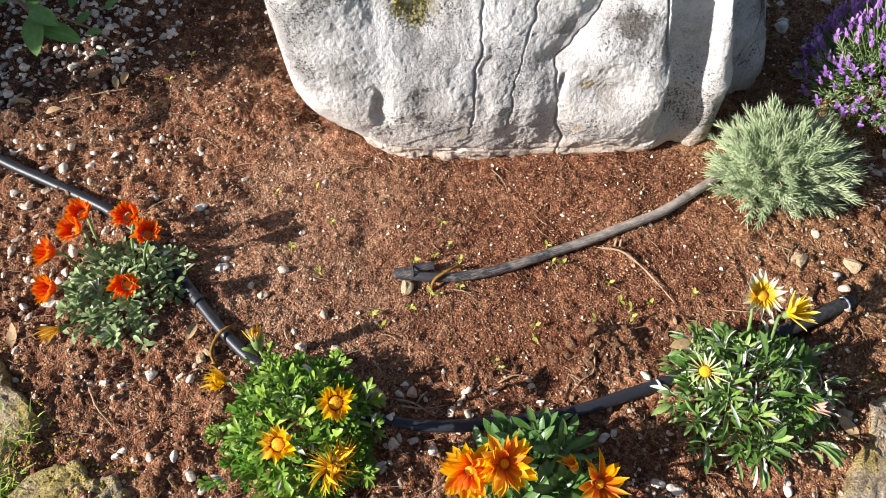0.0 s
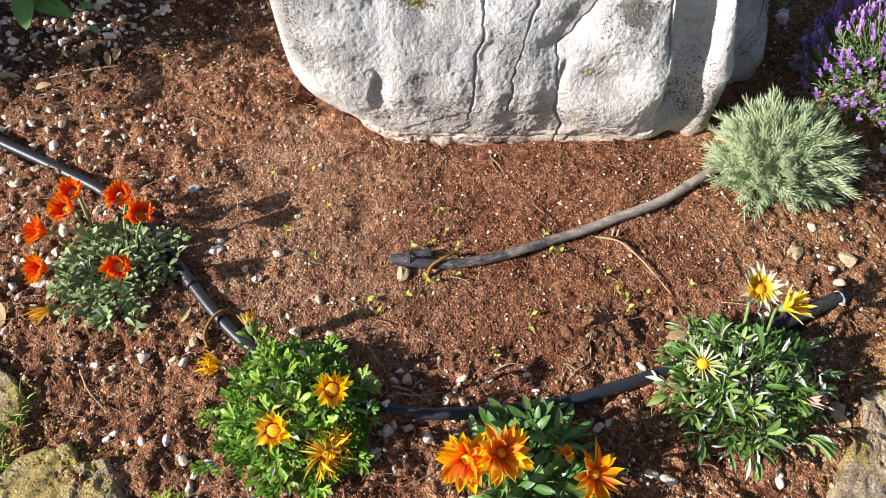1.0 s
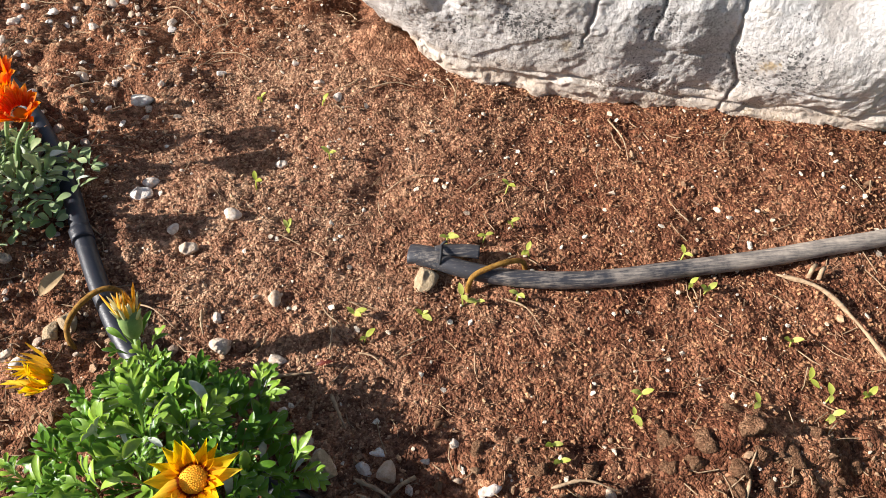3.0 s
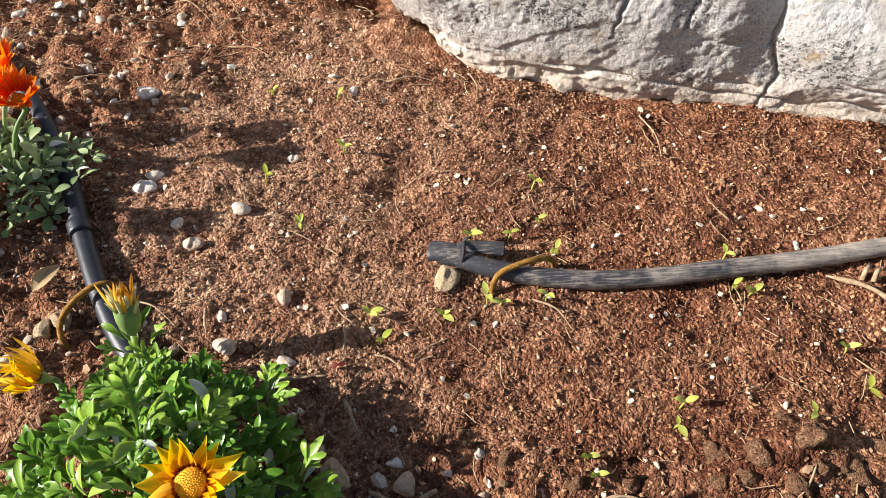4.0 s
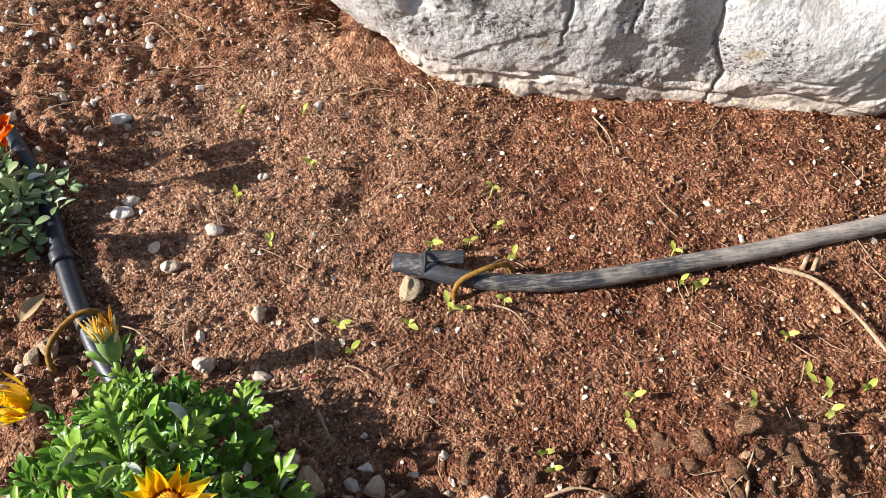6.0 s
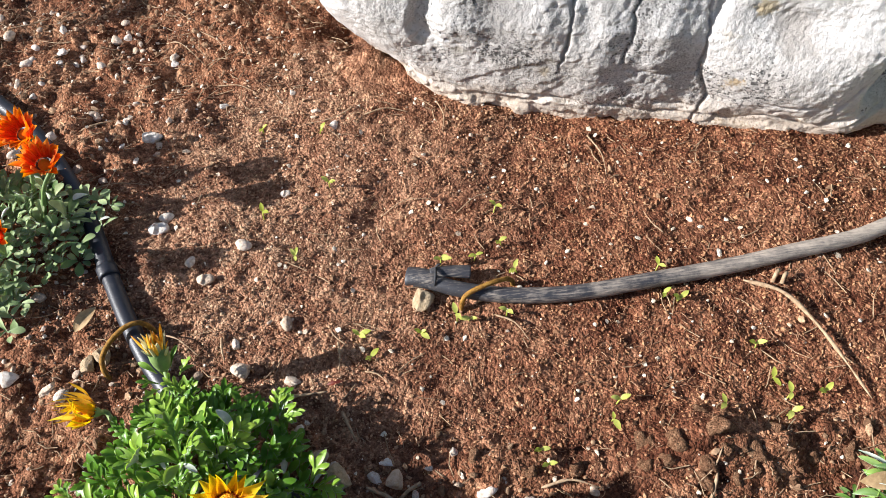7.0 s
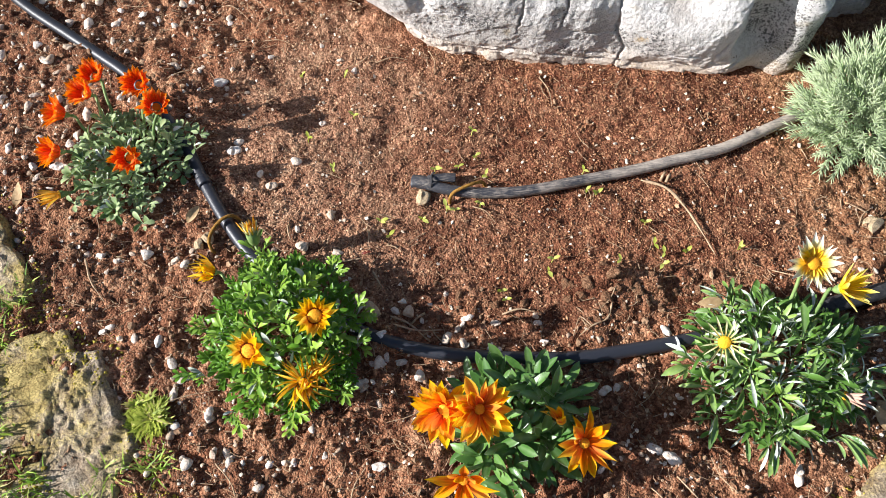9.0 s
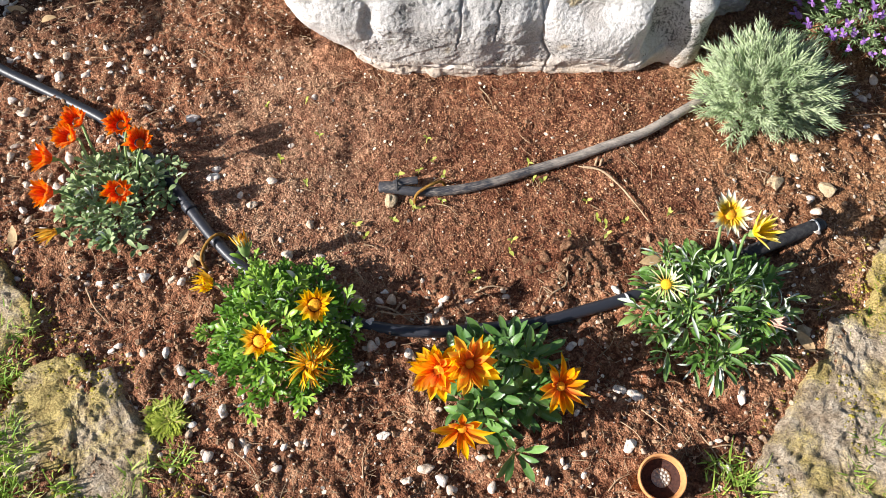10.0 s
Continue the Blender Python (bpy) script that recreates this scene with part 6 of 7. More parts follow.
for x, y, r in ((-0.352, 0.474, 9), (-0.285, 0.472, 8), (-0.242, 0.463, 9), (-0.228, 0.458, 9), (-0.328, 0.366, 7), (-0.317, 0.372, 7), (-0.278, 0.354, 8), (-0.246, 0.35, 8), (-0.225, 0.325, 11),
                (-0.208, 0.302, 8), (-0.182, 0.197, 8), (-0.161, 0.252, 8), (-0.136, 0.21, 7), (-0.13, 0.198, 7), (-0.082, 0.197, 7), (0.02, 0.293, 8), (0.044, 0.322, 11), (0.104, 0.146, 9),
                (0.052, 0.196, 9), (0.031, 0.395, 9), (0.081, 0.132, 8), (0.132, 0.114, 8), (0.186, 0.113, 9), (0.377, 0.222, 10), (0.398, 0.21, 12)):
    pebble(x, y, r / 1000)
for x, y, r in ((0.376, 0.145, 11), (0.745, 0.462, 8), (0.54, 0.187, 9), (0.542, 0.198, 8), (0.408, 0.370, 8), (-0.464, 0.887, 12), (-0.508, 0.815, 10), (-0.474, 0.848, 7),
                (-0.379, 0.911, 8), (-0.317, 0.929, 7), (-0.288, 0.917, 7), (-0.422, 0.891, 9), (-0.415, 0.852, 8), (-0.311, 0.808, 8), (-0.343, 0.765, 8), (-0.596, 1.101, 14), (-0.401, 1.148, 9),
                (-0.233, 0.902, 7), (0.748, 0.57, 9), (0.93, 0.70, 12), (0.90, 0.665, 9), (0.96, 0.655, 9), (0.15, 0.352, 9), (0.13, 0.362, 9)):
    pebble(x, y, r / 1000)
for lo, hi, n, big in (((-0.62, 0.50), (-0.42, 0.98), 62, 0.0105), ((-0.42, 0.72), (-0.24, 0.98), 18, 0.008), ((-0.40, 0.12), (0.02, 0.30), 36, 0.0085), ((0.0, 0.27), (0.36, 0.40), 24, 0.0085), ((0.02, 0.06), (0.50, 0.17), 14, 0.009), ((0.60, 0.44), (0.95, 0.72), 9, 0.008)):
    for i in range(n):
        x, y = rp.uniform(lo[0], hi[0]), rp.uniform(lo[1], hi[1])
        if -0.79 * x - 0.62 * y < 0.10 and math.hypot(x - px_pot[0], y - px_pot[1]) > 0.045:
            pebble(x, y, big * rp.uniform(0.5, 1.0))
shaded = []
for i in range(760):
    x, y = rp.uniform(-0.78, -0.28), rp.uniform(0.97, 1.42)
    if y < 1.06 + 0.28 * (x + 0.66) + rp.gauss(0, 0.03) or x > -0.36 and rp.random() < 0.6:
        continue
    shaded.append((x, y, rp.uniform(0.0050, 0.0100)))
sh = np.array(shaded)
ob = new("gravel", scatter_mesh("gravel", [lumpy(2, sq, 150 + k, 1.0, 0.9) for k, sq in enumerate((0.6, 0.7, 0.55, 0.65, 0.5))], sh[:, :2], sh[:, 2], crumb_material("shaded gravel", (0.50, 0.45, 0.39), (0.88, 0.82, 0.74), 0.75), 0.3, 12, 0.0, True))
tagged(ob, "dull grey-beige pebbles lying close together in the shade", "gravel", kind="stuff")
for i in range(22):
    pebble(rp.uniform(0.80, 1.12), rp.uniform(0.92, 1.3), rp.uniform(0.009, 0.015), label="grey-white pebble in the boulder's shade")
for x, y, r in ((0.0905, 0.567, 13.5), (0.033, 0.391, 14), (-0.206, 0.500, 11), (-0.215, 0.490, 10), (0.655, 0.27, 15), (0.70, 0.52, 15), (0.78, 0.50, 16)):
    pebble(x, y, r / 1000, "stone", TB, "angular tan stone half sunk in the earth", 0.002)

# ---- twigs, dry leaves, scraps ----
def twig(pts, r, label="dry pale twig lying on the soil", forks=()):
    e = thing("twig", 0, 0, 0, label, "twig", "twigs on the earth")
    p = spline([(x, y, max(z_at(x, y), z_low(x, y)) + h) for x, y, h in pts], 6)
    v, f = tube(p, lambda s: r * (0.72 - 0.5 * s + 0.12 * math.sin(s * 23)) * min(1, 0.3 + 6 * s), 7, wobble=0.35, seed=int(abs(pts[0][0]) * 1e4))
    part("stem", mesh_from("stem", v, f, TWIG), e)
    for a, b in forks:
        z = max(z_at(*a), z_low(*a)) + r
        v, f = tube([Vector((*a, z)), Vector(((a[0] + b[0]) / 2, (a[1] + b[1]) / 2 + 0.002, z + 0.004)), Vector((*b, z + 0.004))], r * 0.6, 6, wobble=0.3)
        part("side_shoot", mesh_from("side_shoot", v, f, TWIG), e)


twig([(0.397, 0.591, 0.005), (0.430, 0.575, 0.007), (0.455, 0.541, 0.008), (0.472, 0.504, 0.006), (0.485, 0.474, 0.003)], 0.0034, "long pale curved twig beside the old hose",
     [((0.424, 0.589), (0.432, 0.601)), ((0.431, 0.586), (0.437, 0.596))])
twig([(0.342, 0.405, 0.004), (0.335, 0.385, 0.006), (0.315, 0.374, 0.006), (0.298, 0.362, 0.003)], 0.0024)
twig([(0.315, 0.374, 0.004), (0.30, 0.385, 0.005), (0.29, 0.36, 0.003)], 0.0015)
twig([(0.027, 0.452, 0.004), (0.035, 0.438, 0.006), (0.043, 0.425, 0.004)], 0.003)
twig([(-0.03, 0.464, 0.003), (-0.012, 0.466, 0.005), (0.012, 0.470, 0.004)], 0.003)
twig([(0.015, 0.520, 0.003), (0.019, 0.505, 0.005), (0.020, 0.488, 0.003)], 0.0020)
twig([(0.043, 0.491, 0.003), (0.055, 0.488, 0.004), (0.066, 0.479, 0.003)], 0.0016)
twig([(-0.096, 0.522, 0.003), (-0.094, 0.510, 0.005), (-0.090, 0.500, 0.003)], 0.0026)
twig([(-0.31, 0.775, 0.003), (-0.295, 0.785, 0.006), (-0.278, 0.792, 0.004)], 0.0024)
twig([(-0.156, 0.525, 0.004), (-0.135, 0.517, 0.008), (-0.113, 0.502, 0.004)], 0.0014)
twig([(-0.372, 0.470, 0.004), (-0.355, 0.435, 0.006), (-0.334, 0.408, 0.004)], 0.0030)
twig([(0.055, 0.386, 0.006), (0.080, 0.376, 0.010), (0.108, 0.352, 0.006)], 0.0028, "forked pale root end in the furrow", [((0.080, 0.376), (0.10, 0.392)), ((0.085, 0.372), (0.075, 0.352))])
twig([(0.06, 0.372, 0.006), (0.09, 0.366, 0.009), (0.125, 0.372, 0.005)], 0.0022)
twig([(0.20, 0.392, 0.004), (0.225, 0.398, 0.006), (0.25, 0.392, 0.004)], 0.0022)
twig([(-0.245, 0.255, 0.004), (-0.205, 0.275, 0.008), (-0.15, 0.29, 0.004)], 0.0016)
twig([(0.40, 0.19, 0.004), (0.42, 0.165, 0.006), (0.435, 0.15, 0.004)], 0.0018)
twig([(0.555, 0.455, 0.004), (0.57, 0.442, 0.02), (0.585, 0.43, 0.03)], 0.0013)
twig([(-0.25, 0.925, 0.004), (-0.225, 0.915, 0.007), (-0.19, 0.885, 0.004)], 0.0016)
twig([(-0.50, 1.065, 0.004), (-0.42, 1.07, 0.007), (-0.37, 1.075, 0.004)], 0.0028)
twig([(0.86, 0.63, 0.004), (0.93, 0.62, 0.012), (0.99, 0.585, 0.006), (1.04, 0.57, 0.006)], 0.0016)
rt = random.Random(77)
for i in range(95):
    x, y = rt.uniform(-0.5, 0.75), rt.uniform(0.08, 1.05)
    if 0.06 < x < 0.62 and 0.42 < y < 0.8 and rt.random() < 0.7 or (x > -0.1 and y > 0.84) or (x < -0.3 and y < 0.45) or (x > 0.5 and y < 0.25):
        continue
    a, L = rt.uniform(0, 6.28), rt.uniform(0.012, 0.035)
    c, s = math.cos(a) * L, math.sin(a) * L
    twig([(x - c, y - s, 0.002), (x - s * 0.2, y + c * 0.2, 0.005), (x + c, y + s, 0.002)], rt.uniform(0.0008, 0.0018))

DL = [leaf_mesh("leaf", 0.030, 0.013, [DRY_LEAF, DRY_LEAF], "oval", 0, 0.5, 0.3, 8), leaf_mesh("leaf", 0.036, 0.016, [DRY_LEAF, DRY_LEAF], "oval", 0, 0.35, -0.3, 8, twist=0.7)]
for x, y, a in ((-0.236, 0.522, 60), (-0.395, 1.080, 100), (-0.385, 1.088, 70), (-0.45, 1.11, 20), (-0.55, 1.07, 170), (-0.52, 1.04, 10), (0.66, 0.24, 120), (-0.49, 0.55, 95)):
    e = thing("dry_leaf", x, y, max(z_at(x, y), z_low(x, y)) + 0.004, "curled dry brown leaf on the ground", "dry leaf", "dry leaves on the ground")
    part("blade", rt.choice(DL), e, aim((0, 0, 0), (math.cos(radians(a)), math.sin(radians(a)), 0.15), (0.2, -0.2, 1)))
e = thing("dry_leaf", 0.023, 0.476, z_at(0.023, 0.476) + 0.003, "dark red withered leaf beside the yellow gazania", "dry leaf", "dry leaves on the ground")
red = leaf_mesh("blade", 0.017, 0.005, [RED_BITS, RED_BITS], "oval", 3, 0.6, 0.5, 10, twist=0.8)
part("blade", red, e, aim((-0.012, 0, 0), (1, 0.2, 0.15), (0, -0.3, 1)))

# ---- terracotta pot ----
px, py = 0.404, 0.100
pot = thing("flower_pot", px, py, z_low(px, py) - 0.02, "small round terracotta pot sunk in the earth, dark inside", "flower pot")


def lathe(profile, n=48):
    v = [(r * math.cos(2 * math.pi * k / n), r * math.sin(2 * math.pi * k / n), z) for r, z in profile for k in range(n)]
    f = [(i * n + k, i * n + (k + 1) % n, (i + 1) * n + (k + 1) % n, (i + 1) * n + k) for i in range(len(profile) - 1) for k in range(n)]
    return v, f


v, f = lathe([(0.0235, 0.0), (0.0265, 0.030), (0.0275, 0.040), (0.0305, 0.041), (0.0318, 0.043), (0.0325, 0.058), (0.0320, 0.0605), (0.0305, 0.0610), (0.0292, 0.0600), (0.0285, 0.055), (0.0262, 0.036), (0.0215, 0.010), (0.0001, 0.009)])
part("pot_wall", mesh_from("pot_wall", v, f, CLAY), pot, pose(0, 0, 0.004, 7, -7, 0) @ Matrix.Scale(0.92, 4))
v, f = lathe([(0.0275, 0.040), (0.020, 0.038), (0.014, 0.037), (0.0001, 0.036)], 40)
part("compost", mesh_from("compost", v, f, POT_INSIDE), pot, pose(0, 0, 0.004, 7, -7, 0) @ Matrix.Scale(0.92, 4), "dark damp compost")
rows = []
for k, (rad, n, s) in enumerate(((0.0, 1, 0.0032), (0.0058, 7, 0.0028), (0.0108, 13, 0.0025))):
    for i in range(n):
        a = 2 * math.pi * i / n + k * 0.3
        v0, f0 = ico(1)
        rows.append(([tuple(q) for q in v0 * [s, s, s * 0.6] + [rad * math.cos(a), rad * math.sin(a), 0.0385 - 0.00004 * k]], [tuple(q) for q in f0]))
rows.append(lathe([(0.0135, 0.0366), (0.013, 0.0382), (0.0001, 0.0386)], 32))
v, f = join(rows)
part("crust", mesh_from("crust", v, f, MINERAL), pot, pose(0.001, 0.001, 0.004, 7, -7, 0) @ Matrix.Scale(0.92, 4), "pale round mineral crust")

# ---- loose stuff ----
rg = np.random.default_rng(50)


def spots(n, lo, hi, keep):
    xy = np.column_stack([rg.uniform(lo[0], hi[0], n), rg.uniform(lo[1], hi[1], n)])
    return xy[keep(xy[:, 0], xy[:, 1], rg.random(n))]


def in_rock(x, y):
    return (x > -0.02) & (x < 0.80) & (y > 0.845)


CR = [lumpy(1, 0.7, 200 + i, 0.9, 1.0) for i in range(10)]


def chip(seed):
    """A crumb with six corners, squeezed out of shape."""
    r = np.random.default_rng(seed)
    v = np.array([(1, 0, 0), (-1, 0, 0), (0, 1, 0), (0, -1, 0), (0, 0, 1), (0, 0, -1)], float) * r.uniform(0.6, 1.15, (6, 1)) + r.uniform(-0.28, 0.28, (6, 3))
    return v * [1, 1, 0.75], np.array([(0, 2, 4), (2, 1, 4), (1, 3, 4), (3, 0, 4), (2, 0, 5), (1, 2, 5), (3, 1, 5), (0, 3, 5)])


CH = [chip(600 + i) for i in range(16)]
xy = spots(118000, (-0.56, 0.10), (0.86, 1.06), lambda x, y, r: ~in_rock(x, y) & (r < 0.16 + 0.84 * bed_mask(x, y)))
ob = new("soil_crumbs", scatter_mesh("soil_crumbs", CH, xy, 0.0009 + 0.0019 * rg.random(len(xy)) ** 3, CRUMB, 0.28, 3))
tagged(ob, "fine reddish-brown soil crumbs strewn over the bed", "soil crumbs", kind="stuff")
xy = spots(24000, (-0.66, 0.0), (1.1, 1.4), lambda x, y, r: ~in_rock(x, y) & (r < 0.9 - 0.85 * bed_mask(x, y)))
ob = new("earth_clods", scatter_mesh("earth_clods", CR, xy, 0.0013 + 0.0050 * rg.random(len(xy)) ** 4.5, CLOD, 0.22, 4))
tagged(ob, "rough brown clods and crumbs of earth round the bed", "earth clods", kind="stuff")
xy = spots(3600, (-0.62, 0.05), (0.98, 1.2), lambda x, y, r: ~in_rock(x, y))
FL = [lumpy(1, 0.45, 260 + i, 0.9, 1.1) for i in range(8)]
ob = new("pale_grit", scatter_mesh("pale_grit", FL, xy, 0.0010 + 0.0036 * rg.random(len(xy)) ** 2.5, GRIT, 0.2, 5))
tagged(ob, "small pale grit scattered through the soil", "grit", kind="stuff")
GV = [lumpy(2, 0.5 + 0.04 * i, 230 + i, 1.0, 1.1) for i in range(8)]
xy = spots(5200, (-0.66, 0.05), (1.1, 1.35), lambda x, y, r: ~in_rock(x, y) & (r < np.clip(0.9 - bed_mask(x, y), 0, 1) * np.where((x < -0.1) | (y < 0.4), 0.75, 0.35)))
ob = new("gravel", scatter_mesh("gravel", GV, xy, 0.0016 + 0.0052 * rg.random(len(xy)) ** 3, crumb_material("gravel", (0.46, 0.33, 0.23), (0.92, 0.80, 0.68), 0.75), 0.2, 6, 0.0, True))
tagged(ob, "loose small gravel in the rough earth", "gravel", kind="stuff")


def fibres(n, keep, seed, length, width, mat, name, label):
    rr = np.random.default_rng(seed)
    xy = spots(n, (-0.60, 0.08), (0.95, 1.15), keep)
    z = ground_z(xy[:, 0], xy[:, 1])
    V, F, o = [], [], 0
    for i in range(len(xy)):
        a, L = rr.uniform(0, 6.28), rr.uniform(*length)
        d = np.array([math.cos(a), math.sin(a), rr.uniform(-0.2, 0.35)])
        s = np.array([-d[1], d[0], 0]) * width * rr.uniform(0.6, 1.3)
        u = np.array([0, 0, width])
        bend = np.array([-d[1], d[0], 0.4]) * L * rr.uniform(-0.3, 0.3)
        c = np.array([xy[i, 0], xy[i, 1], z[i] + 0.0012])
        q = [c - d * L / 2, c + bend * 0.5, c + d * L / 2]
        for p in q:
            V += [p - s, p + s, p + u * 1.4]
        for k in (0, 3):
            F += [(o + k, o + k + 1, o + k + 4, o + k + 3), (o + k + 1, o + k + 2, o + k + 5, o + k + 4), (o + k + 2, o + k, o + k + 3, o + k + 5)]
        o += 9
    ob = new(name, mesh_from(name, np.array(V), F, mat))
    tagged(ob, label, "plant fibres", kind="stuff")


fibres(17000, lambda x, y, r: ~in_rock(x, y) & (r < 0.25 + 0.75 * bed_mask(x, y)), 8, (0.003, 0.009), 0.00042, FIBRE, "coir_fibres", "short tan coir fibres mixed in the seed bed")
fibres(4200, lambda x, y, r: ~in_rock(x, y) & (r < 1.0 - 0.8 * bed_mask(x, y)), 9, (0.008, 0.030), 0.0005, TWIG, "straw_bits", "thin pale straw and root bits on the earth")


def grass(name, spots_list, label, mat, length, width, seed, lean=0.6, foot=z_low):
    rr = np.random.default_rng(seed)
    V, F, o = [], [], 0
    for cx, cy, r, n in spots_list:
        for _ in range(n):
            a, q = rr.uniform(0, 6.28), r * math.sqrt(rr.random())
            x, y = cx + q * math.cos(a), cy + q * math.sin(a)
            L, b = rr.uniform(*length), rr.uniform(0, 6.28)
            d = np.array([math.cos(b), math.sin(b), 0]) * lean * rr.uniform(0.2, 1.2)
            s = np.array([-math.sin(b), math.cos(b), 0]) * width * rr.uniform(0.6, 1.2)
            p0 = np.array([x, y, foot(x, y) - 0.002])
            for t, w in ((0, 1.0), (0.4, 0.9), (0.75, 0.6), (1.0, 0.1)):
                c = p0 + d * L * t * t + np.array([0, 0, L * t * (1 - 0.3 * lean * t)])
                V += [c - s * w, c + s * w]
            for k in range(3):
                F.append((o + 2 * k, o + 2 * k + 1, o + 2 * k + 3, o + 2 * k + 2))
            o += 8
    ob = new(name, mesh_from(name, np.array(V), F, mat))
    return tagged(ob, label, "grass", kind="stuff")


HERB = blade_material("herb leaves", (0.26, 0.34, 0.03), (0.58, 0.62, 0.10))
lawn = []
for i in range(2600):
    x, y = rp.uniform(-1.5, 1.8), rp.uniform(-0.9, 0.9)
    s, far = fbm(np.array([x * 9]), np.array([y * 9]), 2, 0.5, 350)[0], math.hypot(x - 0.2, y - 0.5)
    if rp.random() < max(0, 1.25 - far + s) and ((x < 0.1 and -0.79 * x - 0.62 * y > 0.19 + 0.05 * s) or (x > 0.3 and (x - y) * 0.707 > 0.425 + 0.05 * s)):
        lawn.append((x, y, 0.045, 40))
grass("lawn", lawn, "short fresh green lawn grass outside the edging stones", GRASS, (0.02, 0.045), 0.0016, 60)
grass("grass_tufts", [(-0.463, 0.412, 0.028, 160), (-0.22, 0.195, 0.02, 60), (-0.25, 0.11, 0.03, 140), (0.492, 0.085, 0.035, 130), (0.80, 0.285, 0.03, 90), (0.74, 0.27, 0.02, 40), (-0.30, 0.13, 0.03, 90), (-0.475, 0.345, 0.03, 140), (-0.46, 0.26, 0.03, 160), (-0.43, 0.17, 0.03, 160), (-0.36, 0.10, 0.03, 120), (-0.27, 0.185, 0.015, 50), (0.70, 0.095, 0.03, 120), (0.66, 0.055, 0.03, 120), (0.52, 0.06, 0.03, 60)],
      "small tufts of grass between the edging stones", GRASS, (0.014, 0.034), 0.0015, 61, 0.9)
grass("herb_cushion", [(-0.243, 0.257, 0.019, 700), (-0.230, 0.246, 0.014, 350), (-0.250, 0.245, 0.012, 200)], "small bright green cushion of tiny herb leaves beside the edging stone", HERB, (0.008, 0.016), 0.0026, 62, 1.2, z_at)

# grass and thatch creeping over the stones' lawn side
rim = []
for top in STONE_TOPS:
    mid = top[0, 0]
    for b in range(0, top.shape[1], 4):
        p = top[44, b]
        out = (p - mid)[:2] / np.linalg.norm((p - mid)[:2])
        away = np.array([p[0] - 0.2, p[1] - 0.62])
        if out @ away / np.linalg.norm(away) > 0.25 and fbm(p[0:1] * 20, p[1:2] * 20, 2, 0.5, 340)[0] > -0.12:
            rim.append((p[0] - out[0] * 0.004, p[1] - out[1] * 0.004, 0.012, 26))
grass("rim_grass", rim, "short grass and thatch creeping over the rims of the edging stones", GRASS, (0.008, 0.024), 0.0011, 63, 1.1)

# moss and litter on the edging stones
V, F, o = [], [], 0
for k, top in enumerate(STONE_TOPS):
    for i in range(1500):
        a, b = int(44 * math.sqrt(rg.random())), int(rg.integers(0, top.shape[1]))
        p = top[min(a, 42), b]
        if rg.random() < 0.22:
            q = top[45, b] + (top[45, b] - top[0, 0]) * rg.uniform(-0.03, 0.10)
            p = np.array([q[0], q[1], z_at(q[0], q[1]) + 0.001])
        elif fbm(p[0:1] * 16, p[1:2] * 16, 3, 0.5, 300)[0] < 0.03 - 0.16 * (a > 36):
            continue
        v, f = CR[int(rg.integers(0, len(CR)))]
        s = 0.0011 + 0.0028 * rg.random() ** 2
        V.append(v * [s, s, s * 0.55] + p)
        F.append(f + o)
        o += len(v)
ob = new("moss", mesh_from("moss", np.vstack(V), np.vstack(F), MOSS))
tagged(ob, "ochre-green moss crumbs growing over the edging stones", "moss", kind="stuff")

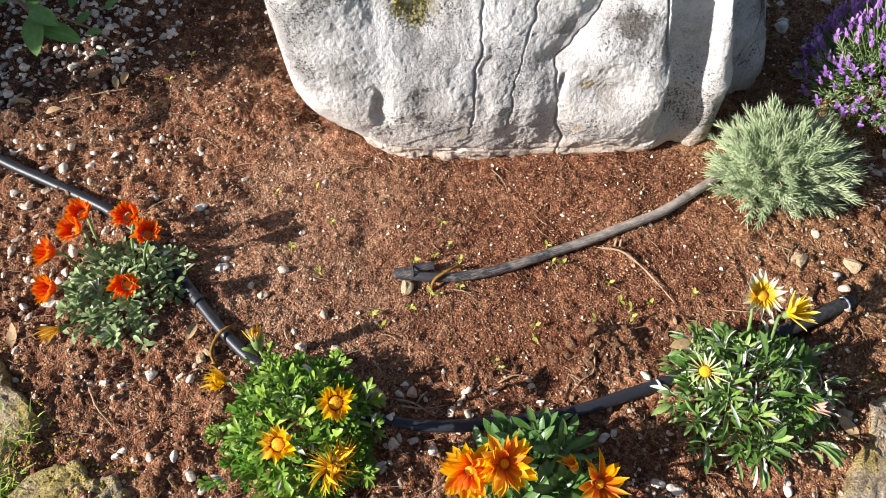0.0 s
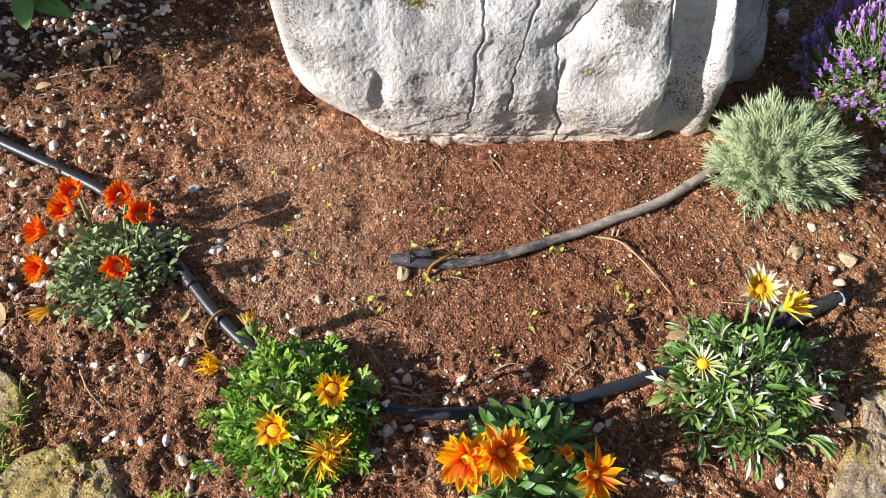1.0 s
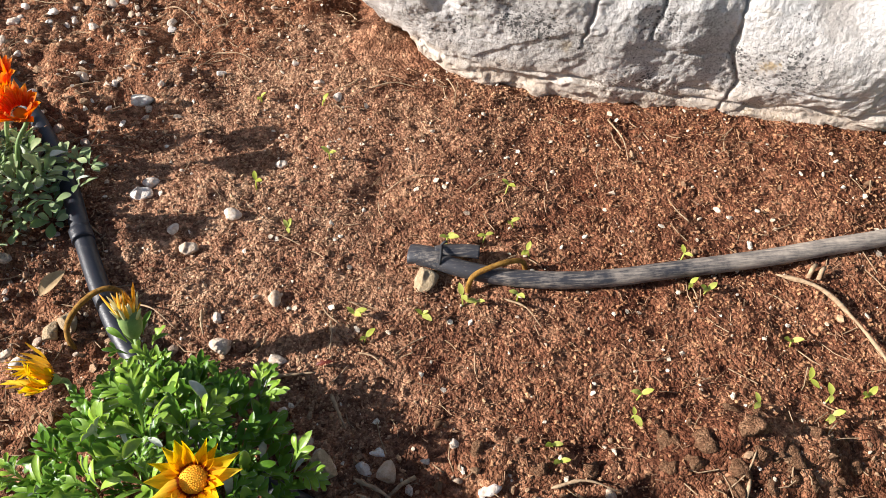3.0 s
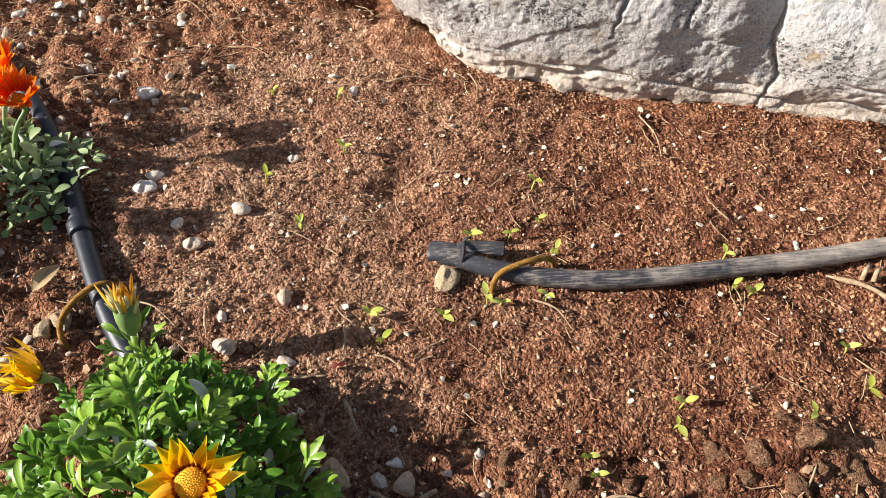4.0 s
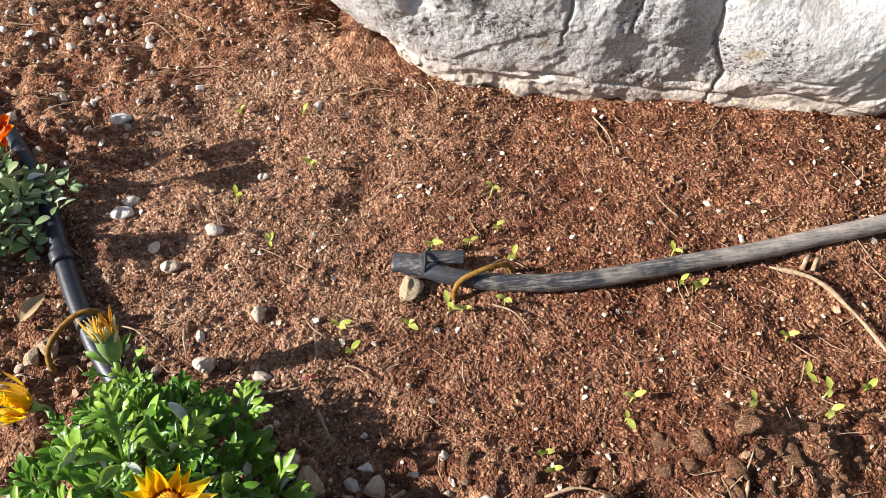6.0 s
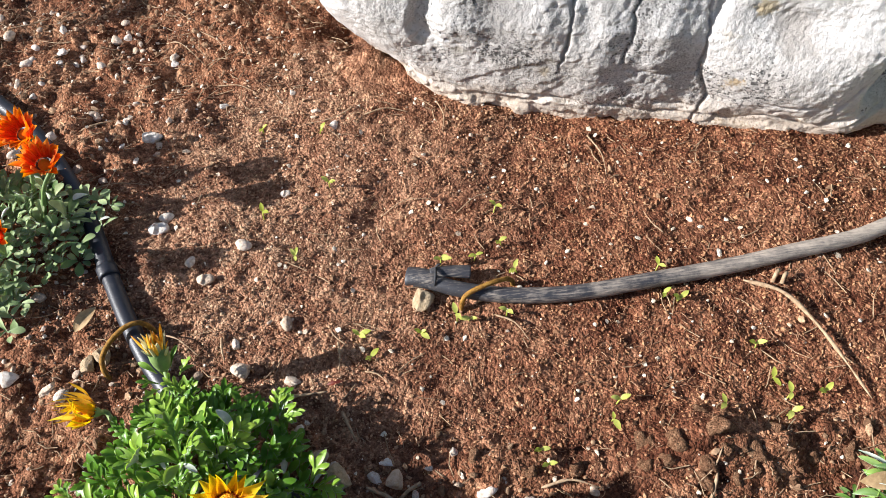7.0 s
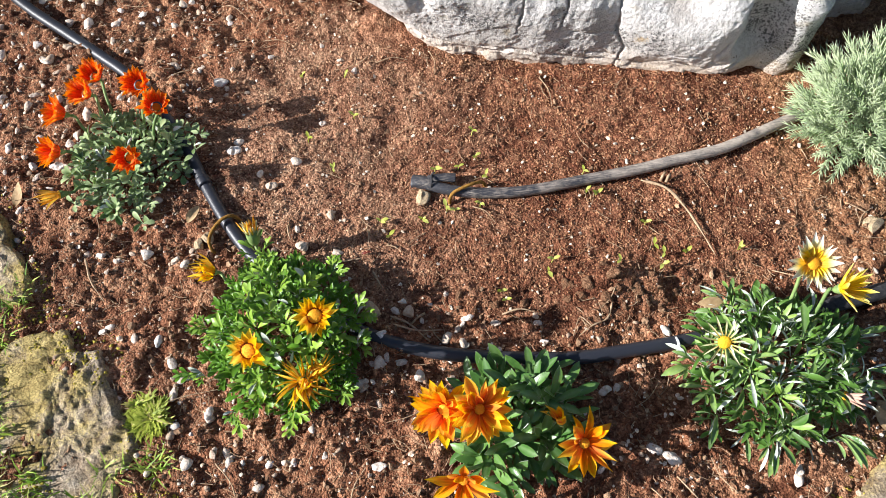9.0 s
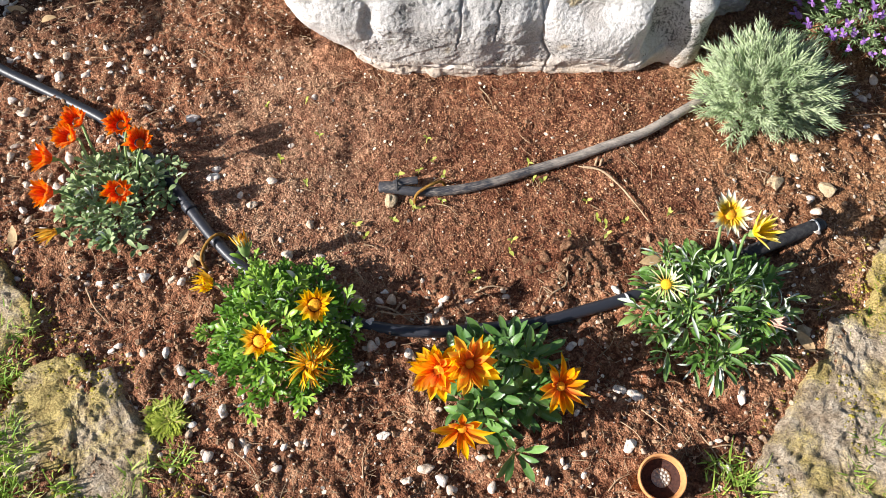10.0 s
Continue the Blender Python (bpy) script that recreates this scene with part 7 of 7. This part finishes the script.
# moss in a hollow of the boulder
face = ROCK_FACE[0]
near = face[(np.hypot(face[:, 0] - 0.152, face[:, 2] - 0.29) < 0.026 + 0.014 * fbm(face[:, 0] * 60, face[:, 2] * 60, 2, 0.5, 330)) & (face[:, 1] < 0.95)]
V, F, o = [], [], 0
for i in range(220):
    v, f = CR[int(rg.integers(0, len(CR)))]
    s = 0.0010 + 0.0022 * rg.random() ** 2
    V.append(v * s + near[int(rg.integers(0, len(near)))] + rg.uniform(-0.001, 0.001, 3))
    F.append(f + o)
    o += len(v)
ob = new("moss", mesh_from("moss", np.vstack(V), np.vstack(F), MOSS))
tagged(ob, "yellow-green moss in a hollow of the white boulder", "moss", kind="stuff")

# lumps of earth turned up at the bed's rim
EL = [mesh_from("earth_lump", *clod_shape(3, 400 + i), EARTH_LUMP) for i in range(6)]
LUMPS = [(0.345, 0.438, 15), (0.372, 0.425, 12), (0.312, 0.428, 13), (0.395, 0.442, 10), (0.285, 0.412, 9), (0.425, 0.425, 9), (0.335, 0.412, 9), (0.36, 0.405, 8), (0.19, 0.405, 9), (0.145, 0.412, 8),
         (0.23, 0.408, 8), (0.46, 0.43, 9), (-0.02, 0.955, 13), (-0.06, 0.93, 10), (-0.05, 0.99, 12), (-0.30, 0.985, 11), (-0.34, 0.95, 9), (-0.42, 0.96, 10), (0.70, 0.55, 10), (0.78, 0.575, 10),
         (0.84, 0.56, 11), (0.66, 0.50, 9)]
LUMPS += [(rp.uniform(0.80, 1.0), rp.uniform(0.74, 0.84), rp.uniform(7, 13)) for i in range(16)]
LUMPS += [(rp.gauss(0.35, 0.06), rp.gauss(0.425, 0.016), rp.uniform(5, 9)) for i in range(14)]
LUMPS += [(rp.uniform(-0.5, 0.75), rp.choice((rp.uniform(0.15, 0.42), rp.uniform(0.88, 1.1))), rp.uniform(5, 9)) for i in range(40)]
for x, y, r in LUMPS:
    if y > 0.84 and -0.1 < x < 0.86:
        continue
    ob = new("earth_lump", rp.choice(EL))
    ob.matrix_basis = pose(x, y, max(z_low(x, y), z_at(x, y)) - r * 0.00030, rp.uniform(-30, 30), rp.uniform(-30, 30), rp.uniform(0, 360)) @ Matrix.Scale(r / 1000, 4)
    tagged(ob, "crumbling clod of brown earth at the rim of the bed", "earth lump", "earth lumps")
